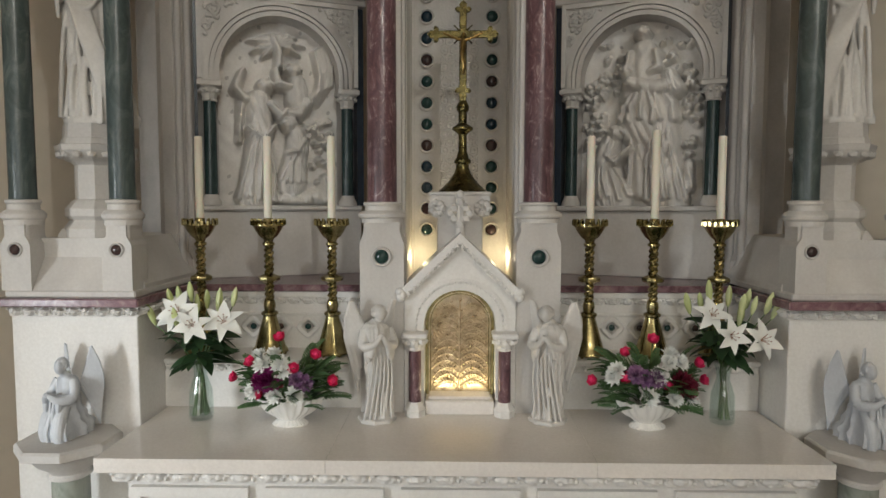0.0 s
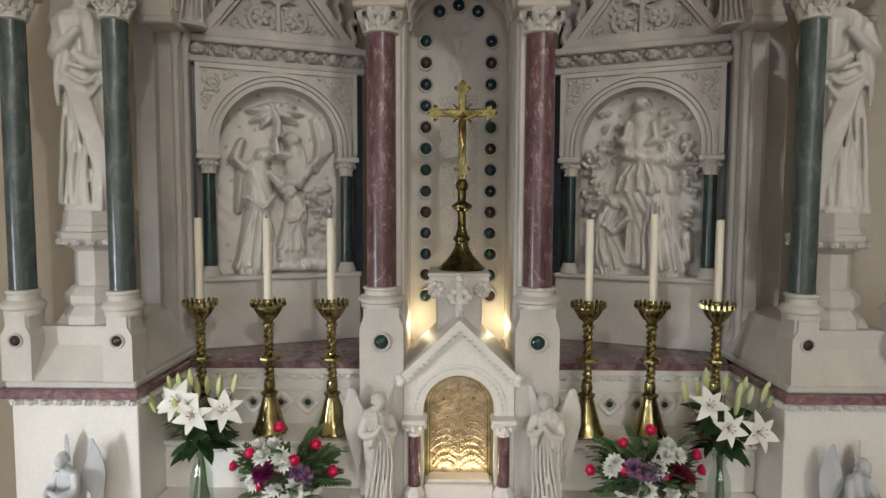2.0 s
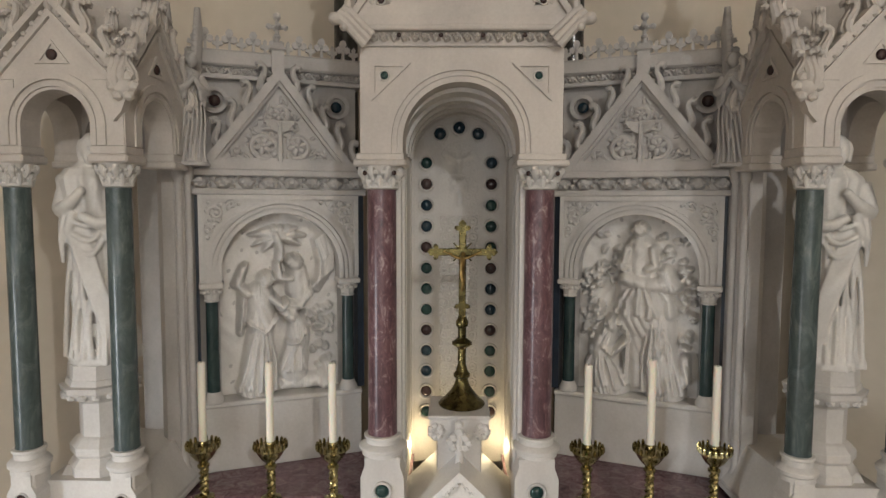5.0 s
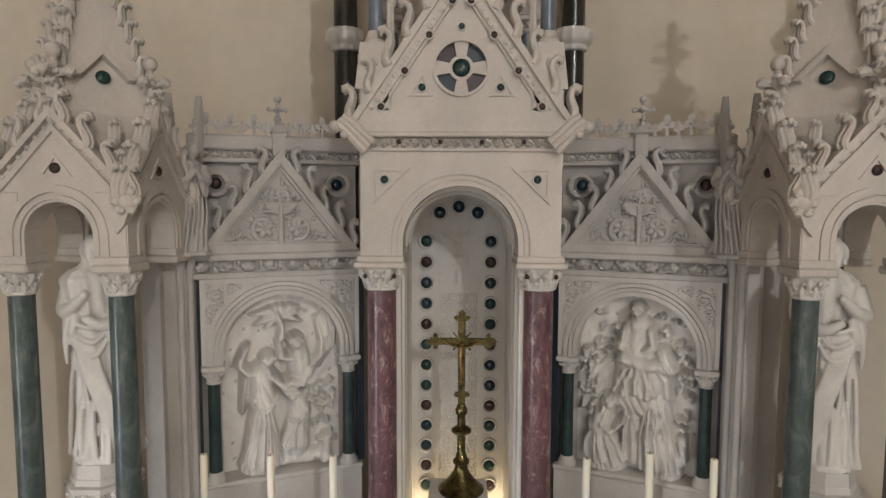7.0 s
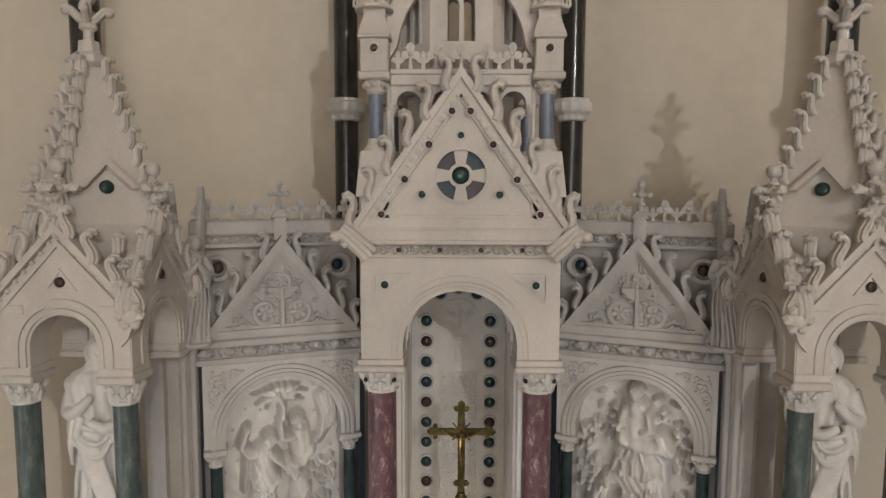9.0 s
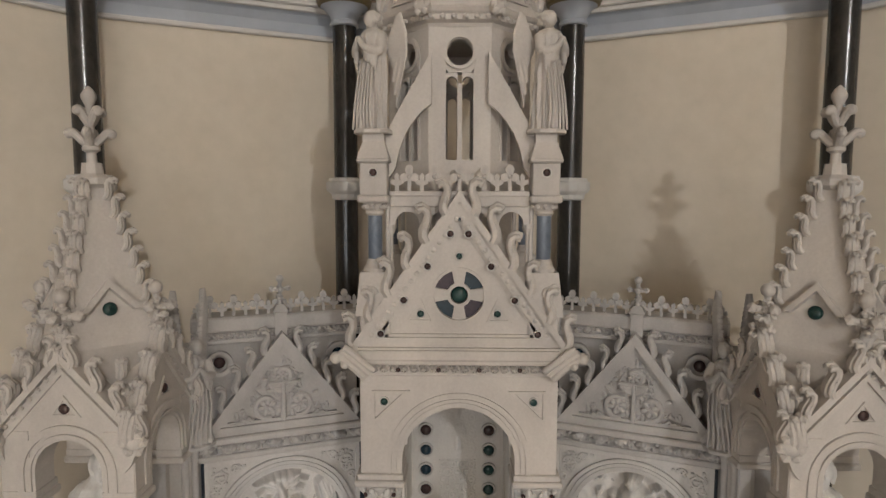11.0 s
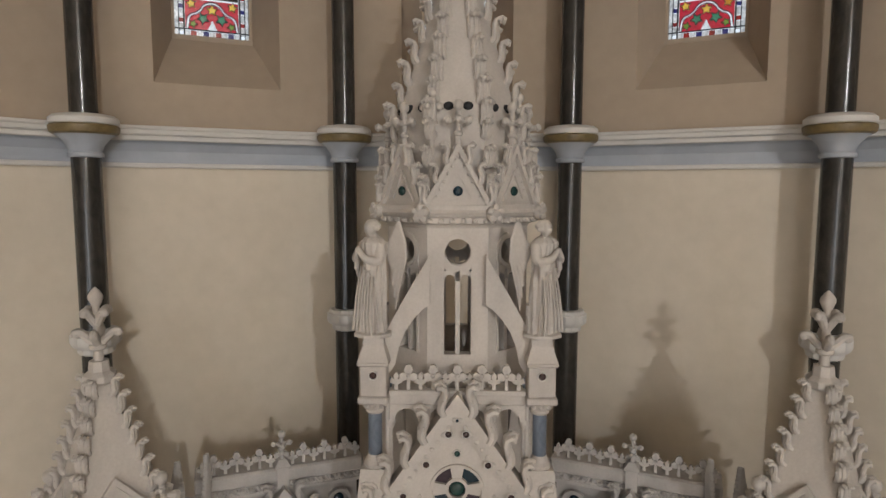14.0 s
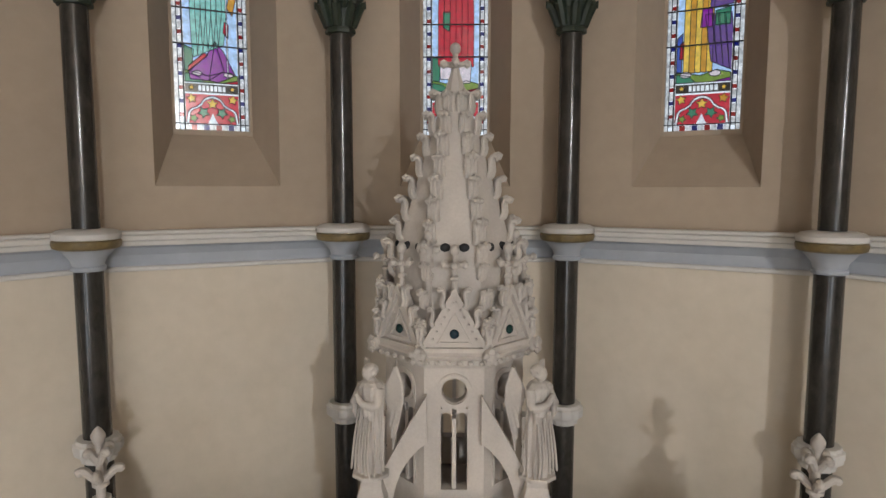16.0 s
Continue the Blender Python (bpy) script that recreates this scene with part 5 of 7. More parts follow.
for i in range(5):
    x0 = -0.328 + 0.164 * i
    lathe(bm, [(0.012, 4.28), (0.012, 4.44), (0.028, 4.475), (0.028, 4.495)], x0, 3.0, 10)
part("gallery_arcade", bm, CANOPYSTONE, tower)
cresting(tower, (-0.325, 2.97), (0.325, 2.97), 4.648, 0.125, 5)
# core under the octagon
bm = bmesh.new()
lathe(bm, [(0.30, 3.78), (0.30, 4.60)], 0, 3.41, 8, turn=radians(22.5))
part("core", bm, CANOPYSTONE, tower)
OX, OY, APO = 0.0, 3.41, 0.36
for k in range(8):
    m = pose(OX, OY, 0, 0, 0, 45 * k)
    half = APO * math.tan(radians(22.5))
    bm = bmesh.new()
    # wall of one side: two lancets under an oculus
    H0, H1, S0, TOP = 4.62, 4.80, 5.165, 5.44
    for s in (-1, 1):
        box(bm, s * 0.066, s * half, -APO, -APO + 0.07, H0, TOP)
    box(bm, -0.066, 0.066, -APO, -APO + 0.07, H0, H1)
    box(bm, -0.011, 0.011, -APO + 0.012, -APO + 0.06, H1, S0)
    for s in (-1, 1):
        cx = s * 0.0385
        prism(bm, [(cx - 0.0275, S0), (cx - 0.0275, 5.215), (cx + 0.0275, 5.215), (cx + 0.0275, S0)] + arch_outline(cx, 0.0265, S0, S0 + 0.005, 8)[::-1], -APO + 0.012, -APO + 0.06)
    ang = [radians(10 * i) for i in range(36)]
    def sq(a):
        c, q = math.cos(a), math.sin(a)
        t = min(0.066 / max(abs(c), 1e-6), (0.125 if q > 0 else 0.095) / max(abs(q), 1e-6))
        return (c * t, 5.31 + q * t)
    between(bm, [sq(a) for a in ang], [(0.062 * math.cos(a), 5.31 + 0.062 * math.sin(a)) for a in ang], -APO + 0.006, -APO + 0.066)
    between(bm, arc(0, 5.31, 0.082, 0, 360, 28)[:-1], arc(0, 5.31, 0.066, 0, 360, 28)[:-1], -APO - 0.010, -APO + 0.01)
    between(bm, arch_outline(0, 0.088, H1, 5.31, 16), arch_outline(0, 0.074, H1, 5.31, 16), -APO - 0.006, -APO + 0.01, False)
    bm.transform(m)
    part("tracery_wall", bm, CANOPYSTONE, tower)
    # gable over the side
    bm = bmesh.new()
    g = -0.405
    prism(bm, [(-0.162, 5.515), (0.162, 5.515), (0, 5.80)], g + 0.02, g + 0.075)
    inn = triangle_rim(bm, [(-0.178, 5.515), (0.178, 5.515), (0, 5.835)], 0.022, g - 0.004, g + 0.03)
    triangle_rim(bm, [(-0.085, 5.555), (0.085, 5.555), (0, 5.71)], 0.010, g + 0.008, g + 0.03)
    for s in (-1, 1):
        for j in range(6):
            f = (j + 0.5) / 6
            ball(bm, (s * 0.115 * (1 - f), g + 0.018, 5.56 + 0.215 * f), 0.008, (1, 0.7, 1), 1)
    bm.transform(m)
    part("gable", bm, CANOPYSTONE, tower)
    put("gem", GEM[0 if k % 2 else 2], tower, m @ pose(0, g + 0.012, 5.605) @ Matrix.Diagonal((0.024, 0.024, 0.024, 1)))
    for s in (-1, 1):
        crockets(tower, m @ Vector((s * 0.178, g + 0.01, 5.525)), m @ Vector((0, g + 0.01, 5.835)), 3, m.to_3x3() @ Vector((s, 0, 0.6)), 0.95, False, (0.2, 0.8))
    # cross-shaped finial of the gable
    put("finial", CROSSLET, tower, m @ pose(0, g + 0.03, 5.80) @ Matrix.Diagonal((0.22, 0.22, 0.24, 1)))
    # corner corbel leaf and slender pinnacle
    q = pose(OX, OY, 0, 0, 0, 45 * k + 22.5)
    bm = bmesh.new()
    ball(bm, (0, -0.445, 5.50), 0.04, (1, 1, 1), 2)
    for j in range(5):
        b = radians(72 * j + 18)
        ball(bm, (0.03 * math.cos(b), -0.47, 5.50 + 0.03 * math.sin(b)), 0.02, (1, 0.8, 1), 1)
    bm.transform(q)
    part("corbel_leaf", bm, CANOPYSTONE, tower, smooth=True)
    if k % 2:
        bm = bmesh.new()
        lathe(bm, [(0.02, 5.60), (0.02, 5.86), (0.03, 5.87), (0.03, 5.89), (0.018, 5.90)], 0, -0.34, 8)
        bm.transform(q)
        part("corner_shaft", bm, CANOPYSTONE, tower, smooth=True)
        put("finial", CROSSLET, tower, q @ pose(0, -0.34, 5.88) @ Matrix.Diagonal((0.2, 0.2, 0.22, 1)))
    # spire arrises
    crockets(tower, q @ Vector((0, -0.335, 5.98)), q @ Vector((0, -0.025, 6.87)), 8, q.to_3x3() @ Vector((0, -1, 0.1)), 1.2, False, (0.0, 0.86))
    crockets(tower, q @ Vector((0, -0.40, 5.62)), q @ Vector((0, -0.34, 5.92)), 3, q.to_3x3() @ Vector((0, -1, 0.15)), 1.0)
bm = bmesh.new()
lathe(bm, [(0.39, 5.425), (0.40, 5.44), (0.43, 5.45), (0.43, 5.475), (0.445, 5.485), (0.455, 5.50), (0.44, 5.518), (0.40, 5.52)], OX, OY, 8, turn=radians(22.5))
for k in range(8):
    m = pose(OX, OY, 0, 0, 0, 45 * k)
    for j in range(6):
        ball(bm, m @ Vector((-0.135 + 0.054 * j, -0.402, 5.462)), 0.018, (1, 1, 0.9), 1)
part("cornice", bm, CANOPYSTONE, tower)
bm = bmesh.new()
lathe(bm, [(0.37, 5.52), (0.345, 5.75), (0.325, 6.0), (0.022, 6.93)], OX, OY, 8, turn=radians(22.5))
part("spire", bm, CANOPYSTONE, tower)
# dark beads on the spire faces paint the shade of small uncut holes
bm = bmesh.new()
for s in (-1, 1):
    for k in range(0, 8):
        ball(bm, pose(OX, OY, 0, 0, 0, 45 * k) @ Vector((s * 0.047, -0.292, 6.015)), 0.028, (1, 0.6, 0.85), 2)
part("louvre_hole", bm, LEAD, tower, "dark bead for the shade of a small opening", smooth=True, kind="stuff")
put("finial", CROSSLET, tower, pose(OX, OY, 6.80, 0, 0, 0) @ Matrix.Diagonal((0.26, 0.26, 0.27, 1)))
# flying buttresses
for s in (-1, 1):
    bm = bmesh.new()
    up = [(0.375, 4.86), (0.335, 4.95), (0.28, 5.05), (0.22, 5.155), (0.17, 5.24), (0.135, 5.30)]
    low = [(0.135, 5.06), (0.175, 5.03), (0.215, 4.985), (0.255, 4.925), (0.285, 4.85), (0.305, 4.76), (0.345, 4.70)]
    prism(bm, [(s * x, z) for x, z in up + low], 3.0, 3.045)
    part("flying_buttress", bm, CANOPYSTONE, tower)

# ---- tabernacle and cross ----
tab = thing("tabernacle", "gabled white stone tabernacle with gilt door", "tabernacle", (0, 2.95, 0.917))
bm = bmesh.new()
prism(bm, [(-0.264, 0.917), (-0.264, 1.482), (0, 1.735), (0.264, 1.482), (0.264, 0.917)] + arch_outline(0, 0.170, 0.917, 1.342, 24)[::-1], 2.885, 3.12)
part("body", bm, WHITESTONE, tab)
bm = bmesh.new()
for w0, w1, d in ((0.226, 0.212, 2.877), (0.202, 0.174, 2.879)):
    between(bm, arch_outline(0, w0, 1.30, 1.342, 24), arch_outline(0, w1, 1.30, 1.342, 24), d, 2.89, False)
for i in range(25):
    a = radians(180 * i / 24)
    ball(bm, (0.207 * math.cos(a), 2.882, 1.342 + 0.207 * math.sin(a)), 0.007, (1, 1, 1), 1)
part("arch_moulding", bm, WHITESTONE, tab)
bm = bmesh.new()
for s in (-1, 1):
    prism(bm, [(s * 0.285, 1.478), (s * 0.285, 1.512), (0, 1.785), (0, 1.735), (s * 0.245, 1.498)], 2.85, 3.40)
    prism(bm, [(s * 0.205, 1.52), (s * 0.225, 1.52), (0, 1.72), (0, 1.70)], 2.868, 2.89)
    for j in range(11):
        f = (j + 0.5) / 11
        box(bm, s * 0.252 * (1 - f) - 0.010, s * 0.252 * (1 - f) + 0.010, 2.843, 2.87, 1.488 + 0.245 * f - 0.005, 1.488 + 0.245 * f + 0.005, 0.002)
        box(bm, s * 0.252 * (1 - f) - 0.004, s * 0.252 * (1 - f) + 0.004, 2.844, 2.87, 1.488 + 0.245 * f - 0.014, 1.488 + 0.245 * f + 0.014, 0.002)
for s in (-1, 1):
    for dx, dz in ((0, 0), (0.012, 0.012), (0.008, -0.014)):
        ball(bm, (s * (0.270 + dx), 2.858, 1.495 + dz), 0.022, (1, 1, 1), 2)
part("roof", bm, WHITESTONE, tab)
bm = bmesh.new()
box(bm, -0.165, 0.165, 2.86, 3.0, 0.917, 0.985, 0.006)
box(bm, -0.15, 0.15, 2.885, 3.0, 0.985, 1.0, 0.004)
part("sill", bm, MENSA, tab)
for s in (-1, 1):
    x = s * 0.212
    bm = bmesh.new()
    lathe(bm, [(0.030, 0.985), (0.029, 1.235)], x, 2.862, 20)
    part("colonnette", bm, RED, tab, "red marble colonnette", smooth=True)
    bm = bmesh.new()
    lathe(bm, [(0.052, 0.917), (0.052, 0.94), (0.056, 0.95), (0.045, 0.965), (0.035, 0.985)], x, 2.862, 8, turn=radians(22.5))
    part("colonnette_base", bm, WHITESTONE, tab)
    bm = bmesh.new()
    lathe(bm, [(0.031, 1.23), (0.036, 1.235), (0.032, 1.245), (0.042, 1.275), (0.052, 1.295)], x, 2.862, 20, 8, 0.06)
    for j in range(8):
        b = radians(45 * j)
        ball(bm, (x + 0.046 * math.cos(b), 2.862 + 0.046 * math.sin(b), 1.272), 0.017, (1, 1, 1), 1)
    box(bm, x - 0.06, x + 0.06, 2.805, 2.92, 1.293, 1.318, 0.006)
    part("colonnette_capital", bm, WHITESTONE, tab, smooth=False)
door = None
bm = bmesh.new()
prism(bm, arch_outline(0, 0.166, 0.99, 1.342, 24), 2.972, 2.985)
door = part("door", bm, GOLD, tab, "gilt bronze door with raised foliage")
bm = bmesh.new()
between(bm, arch_outline(0, 0.166, 0.99, 1.342, 24), arch_outline(0, 0.152, 0.99, 1.342, 24), 2.955, 2.974, False)
between(bm, arch_outline(0, 0.145, 0.99, 1.342, 24), arch_outline(0, 0.140, 0.99, 1.342, 24), 2.964, 2.974, False)
part("door_frame", bm, BRASS, door)
fronds = []
rng = random.Random(8)
for i in range(12):
    z0 = 1.02 + 0.034 * i
    for s in (-1, 1):
        room = 0.134 if z0 < 1.34 else math.sqrt(max(0.0016, 0.018 - (z0 - 1.342) ** 2))
        ln = room * rng.uniform(0.9, 1.05)
        pts = [(s * ln * t, z0 + 0.15 * t - 0.16 * t * t) for t in (0, 0.2, 0.4, 0.6, 0.8, 1.0)]
        for (xa, za), (xb, zb) in zip(pts, pts[1:]):
            fronds.append((xa, za, xb, zb, 0.0035, 0.003, 0.010))
            for d in (-1, 1):
                for f in (0.3, 0.8):
                    cx, cz = xa + (xb - xa) * f, za + (zb - za) * f
                    fronds.append((cx, cz, cx + s * 0.012, cz + d * 0.013, 0.0042, 0.002, 0.009))
fronds.append((0.0, 1.0, 0.0, 1.46, 0.006, 0.004, 0.013))
U, V = np.meshgrid(np.linspace(-0.139, 0.139, 130), np.linspace(1.003, 1.482, 250), indexing="ij")
h = capsules(fronds, U, V)
keep = (V < 1.342) | (np.hypot(U, V - 1.342) < 0.138)
me = bpy.data.meshes.new("door_foliage")
idx = np.cumsum(keep.ravel()).reshape(keep.shape) - 1
me.from_pydata([(float(U[a, b]), float(2.9715 - 2.95 - h[a, b]), float(V[a, b] - 0.917)) for a in range(130) for b in range(250) if keep[a, b]], [],
               [(int(idx[a, b]), int(idx[a + 1, b]), int(idx[a + 1, b + 1]), int(idx[a, b + 1])) for a in range(129) for b in range(249) if keep[a, b] and keep[a + 1, b] and keep[a + 1, b + 1] and keep[a, b + 1]])
me.materials.append(GOLD)
for p in me.polygons:
    p.use_smooth = True
ob = new("door_foliage", me)
ob.parent = door

tp = thing("cross_pedestal", "carved white stone pedestal behind the tabernacle gable", "pedestal", (0, 3.2, 1.5))
bm = bmesh.new()
box(bm, -0.115, 0.115, 3.09, 3.36, 1.50, 1.86, 0.006)
prism(bm, [(-0.115, 1.85), (0.115, 1.85), (0.15, 1.93), (0.15, 1.965), (-0.15, 1.965), (-0.15, 1.93)], 3.07, 3.38)
box(bm, -0.158, 0.158, 3.06, 3.39, 1.963, 1.983, 0.006)
part("block", bm, STONE, tp)
for x in (-0.115, 0.115):
    bm = bmesh.new()
    for j in range(7):
        b = radians(51 * j)
        ball(bm, (x + 0.028 * math.cos(b), 3.07, 1.90 + 0.028 * math.sin(b)), 0.022, (1, 1, 1), 1)
    part("corner_leaf", bm, STONE, tp, smooth=True)
bm = bmesh.new()
sweep(bm, [(0, 3.0, 1.74), (0, 3.0, 1.965)], [0.024, 0.018], 8)
for p in ((-0.045, 1.875), (0.045, 1.875), (0, 1.93), (0, 1.82), (-0.028, 1.90), (0.028, 1.90), (-0.03, 1.85), (0.03, 1.85), (0, 1.965)):
    ball(bm, (p[0], 2.995, p[1]), 0.026, (1, 0.9, 1), 1)
box(bm, -0.02, 0.02, 3.0, 3.10, 1.74, 1.90)
part("stone_cross", bm, STONE, tp, "leafy stone cross finial", smooth=True)

cross = thing("altar_cross", "tall brass altar cross with fleury ends on domed foot", "cross", (0.015, 3.25, 1.983))
bm = bmesh.new()
lathe(bm, [(0.122, 1.983), (0.125, 1.992), (0.112, 2.004), (0.085, 2.03), (0.06, 2.06), (0.042, 2.09), (0.034, 2.115), (0.034, 2.13), (0.044, 2.137), (0.044, 2.152), (0.032, 2.165), (0.026, 2.19), (0.022, 2.20),
           (0.022, 2.285), (0.032, 2.295), (0.054, 2.31), (0.054, 2.322), (0.032, 2.337), (0.022, 2.345), (0.022, 2.40), (0.031, 2.408), (0.034, 2.43), (0.024, 2.45), (0.02, 2.46)], 0.015, 3.25, 24)
part("foot", bm, CROSSBRASS, cross, smooth=True)
bm = bmesh.new()
cx = 0.015


def budded_end(bm, x, z, dx, dz):
    """A flat end of the cross that opens into three buds."""
    def at(u, v):
        return (x + dx * u + dz * v, z + dz * u - dx * v)
    half = [(-0.03, 0.017), (-0.012, 0.017), (-0.010, 0.034), (0.006, 0.041), (0.016, 0.030), (0.012, 0.018), (0.030, 0.020), (0.040, 0.008)]
    prism(bm, [at(u, v) for u, v in half] + [at(0.047, 0)] + [at(u, -v) for u, v in half[::-1]], 3.240, 3.260)
    for u, v in ((0.004, 0.034), (0.004, -0.034), (0.036, 0.0)):
        c = at(u, v)
        ball(bm, (c[0], 3.25, c[1]), 0.011, (1, 1.3, 1), 1)


box(bm, cx - 0.019, cx + 0.019, 3.242, 3.258, 2.44, 2.93, 0.004)
box(bm, cx - 0.14, cx + 0.14, 3.2425, 3.2575, 2.782, 2.820, 0.004)
budded_end(bm, cx, 2.925, 0, 1)
budded_end(bm, cx - 0.138, 2.801, -1, 0)
budded_end(bm, cx + 0.138, 2.801, 1, 0)
budded_end(bm, cx, 2.515, 0, -1)
for k in range(12):
    a = radians(30 * k + 15)
    if abs(math.sin(2 * a)) > 0.4:
        sweep(bm, [(cx, 3.25, 2.801), (cx + 0.062 * math.cos(a), 3.25, 2.801 + 0.062 * math.sin(a))], [0.008, 0.003], 5)
        ball(bm, (cx + 0.062 * math.cos(a), 3.25, 2.801 + 0.062 * math.sin(a)), 0.006, (1, 1, 1), 1)
part("cross", bm, CROSSBRASS, cross)
bm = bmesh.new()
sweep(bm, [(cx - 0.002, 3.236, 2.595), (cx + 0.005, 3.230, 2.64), (cx - 0.004, 3.228, 2.69), (cx, 3.230, 2.74), (cx, 3.234, 2.775)], [0.008, 0.011, 0.014, 0.017, 0.012], 8)
sweep(bm, [(cx - 0.10, 3.24, 2.806), (cx - 0.05, 3.236, 2.782), (cx, 3.234, 2.764), (cx + 0.05, 3.236, 2.782), (cx + 0.10, 3.24, 2.806)], [0.005, 0.007, 0.009, 0.007, 0.005], 6)
ball(bm, (cx + 0.004, 3.226, 2.790), 0.014)
part("corpus", bm, OLDBRASS, cross, "small dark bronze relief on the cross", smooth=True)

# ---- candlesticks and candles ----


def candlestick(x, y=3.05, z=1.16):
    th = thing("candlestick", "tall turned brass candlestick with twisted stem and pierced pan", "candlestick", (x, y, z), group="altar candlesticks")
    bm = bmesh.new()
    lathe(bm, [(0.085, 0.012), (0.09, 0.018), (0.086, 0.03), (0.076, 0.04), (0.062, 0.09), (0.045, 0.15), (0.034, 0.19), (0.034, 0.20)], 0, 0, 32, 8, 0.02)
    for k in range(6):
        a = radians(60 * k + 30)
        ball(bm, (0.076 * math.cos(a), 0.076 * math.sin(a), 0.01), 0.011, (1, 1, 1), 1)
    part("foot", bm, BRASS, th, smooth=True, local=True)
    bm = bmesh.new()
    lathe(bm, [(0.034, 0.20), (0.042, 0.206), (0.042, 0.216), (0.026, 0.225), (0.03, 0.25), (0.026, 0.275), (0.02, 0.28)], 0, 0, 20)
    part("lower_knop", bm, BRASS, th, smooth=True, local=True)
    bm = bmesh.new()
    lathe(bm, [(0.02, 0.362), (0.034, 0.37), (0.05, 0.378), (0.053, 0.388), (0.05, 0.398), (0.032, 0.406), (0.02, 0.412)], 0, 0, 24, 8, 0.05)
    part("knop", bm, BRASS, th, smooth=True, local=True)
    bm = bmesh.new()
    lathe(bm, [(0.02, 0.55), (0.03, 0.555), (0.03, 0.565), (0.022, 0.572), (0.026, 0.585), (0.045, 0.60), (0.062, 0.625), (0.074, 0.648), (0.08, 0.652), (0.08, 0.662), (0.05, 0.662)], 0, 0, 28)
    part("drip_pan", bm, BRASS, th, smooth=True, local=True)
    bm = bmesh.new()
    for z0, z1 in ((0.28, 0.364), (0.41, 0.552)):
        n, st, rings = 16, 18, []
        for j in range(st + 1):
            f = j / st
            h = z0 + (z1 - z0) * f
            ring = []
            for i in range(n):
                a = 2 * math.pi * i / n
                r = 0.020 + 0.0055 * math.cos(3 * (a - h * 75))
                ring.append(bm.verts.new((r * math.cos(a), r * math.sin(a), h)))
            rings.append(ring)
        for p, q in zip(rings, rings[1:]):
            for i in range(n):
                bm.faces.new((p[i], p[(i + 1) % n], q[(i + 1) % n], q[i]))
    part("twisted_stem", bm, BRASS, th, smooth=True, local=True)
    bm = bmesh.new()
    for k in range(18):
        a = radians(20 * k)
        c, s = math.cos(a), math.sin(a)
        box(bm, 0.079 * c - 0.006, 0.079 * c + 0.006, 0.079 * s - 0.006, 0.079 * s + 0.006, 0.655, 0.676)
        ball(bm, (0.08 * c, 0.08 * s, 0.680), 0.0075, (1, 1, 1.2), 1)
    part("gallery", bm, BRASS, th, "pierced brass gallery", local=True, kind="stuff")
    bm = bmesh.new()
    lathe(bm, [(0.022, 0.655), (0.026, 0.665), (0.024, 0.685), (0.021, 0.69)], 0, 0, 16)
    part("socket", bm, BRASS, th, smooth=True, local=True)
    cd = thing("candle", "tall white wax altar candle", "candle", (x, y, z + 0.664), group="altar candles")
    bm = bmesh.new()
    lathe(bm, [(0.0195, 0.0), (0.0195, 0.425), (0.016, 0.431), (0.008, 0.427)], 0, 0, 20)
    part("wax", bm, WAX, cd, smooth=True, local=True)
    bm = bmesh.new()
    sweep(bm, [(0, 0, 0.425), (0.001, 0, 0.436), (0.003, 0, 0.441)], 0.0016, 5)
    part("wick", bm, WICK, cd, local=True)
    return th, cd


stick, wax = candlestick(-1.302)
for x in (-0.958, -0.640, 0.645, 0.962, 1.285):
    copy_thing(stick, pose(x, 3.05, 1.16, 0, 0, x * 40))
    copy_thing(wax, pose(x, 3.05, 1.824 - (0.0 if x != 0.962 else -0.028), 0, 0, x * 90))

# ---- statues: plain draped shapes ----


def drape(bm, H, wide, deep, seed, fold=0.05, sway=0.02, rows=64, seg=72, waist=0.62):
    """A robed standing body up to the shoulders: rings with falling folds."""
    rng = random.Random(seed)
    ph = [rng.uniform(0, 6.28) for _ in range(6)]
    shape = [(0.0, 1.0), (0.03, 1.02), (0.10, 0.93), (0.30, 0.84), (0.48, 0.84), (waist, 0.78), (0.72, 0.88), (0.80, 0.92), (0.835, 0.70), (0.86, 0.34), (0.88, 0.22)]
    rings = []
    for j in range(rows + 1):
        f = 0.88 * j / rows
        for (f0, r0), (f1, r1) in zip(shape, shape[1:]):
            if f0 <= f <= f1 + 1e-9:
                k = (f - f0) / (f1 - f0)
                k = k * k * (3 - 2 * k)
                r = r0 + (r1 - r0) * k
                break
        ring = []
        low = max(0.0, 1 - f / 0.8)
        cx = sway * H * math.sin(f * 3.4 + ph[0])
        for i in range(seg):
            a = 2 * math.pi * i / seg
            ridge = lambda v: 1 - 2 * abs(math.sin(v)) ** 0.8
            w = fold * (0.3 + 0.9 * low) * (ridge(5.0 * a + ph[1] + 1.6 * f + 0.7 * math.sin(2 * a + 3 * f)) + 0.55 * ridge(9.0 * a + ph[2] - 2.5 * f + 0.6 * math.sin(3 * a)))
            w += fold * 0.6 * ridge(6 * f + 1.6 * math.sin(a - ph[3])) * max(0.0, math.sin(math.pi * min(1, f / 0.8))) * max(0, math.cos(a + 1.57 + 0.6 * math.sin(ph[4])))
            q = r * (1 + w)
            ring.append(bm.verts.new((cx + wide * q * math.cos(a), deep * q * math.sin(a), f * H)))
        rings.append(ring)
    for p, q in zip(rings, rings[1:]):
        for i in range(seg):
            bm.faces.new((p[i], p[(i + 1) % seg], q[(i + 1) % seg], q[i]))
    bm.faces.new(rings[0][::-1])
    bm.faces.new(rings[-1])


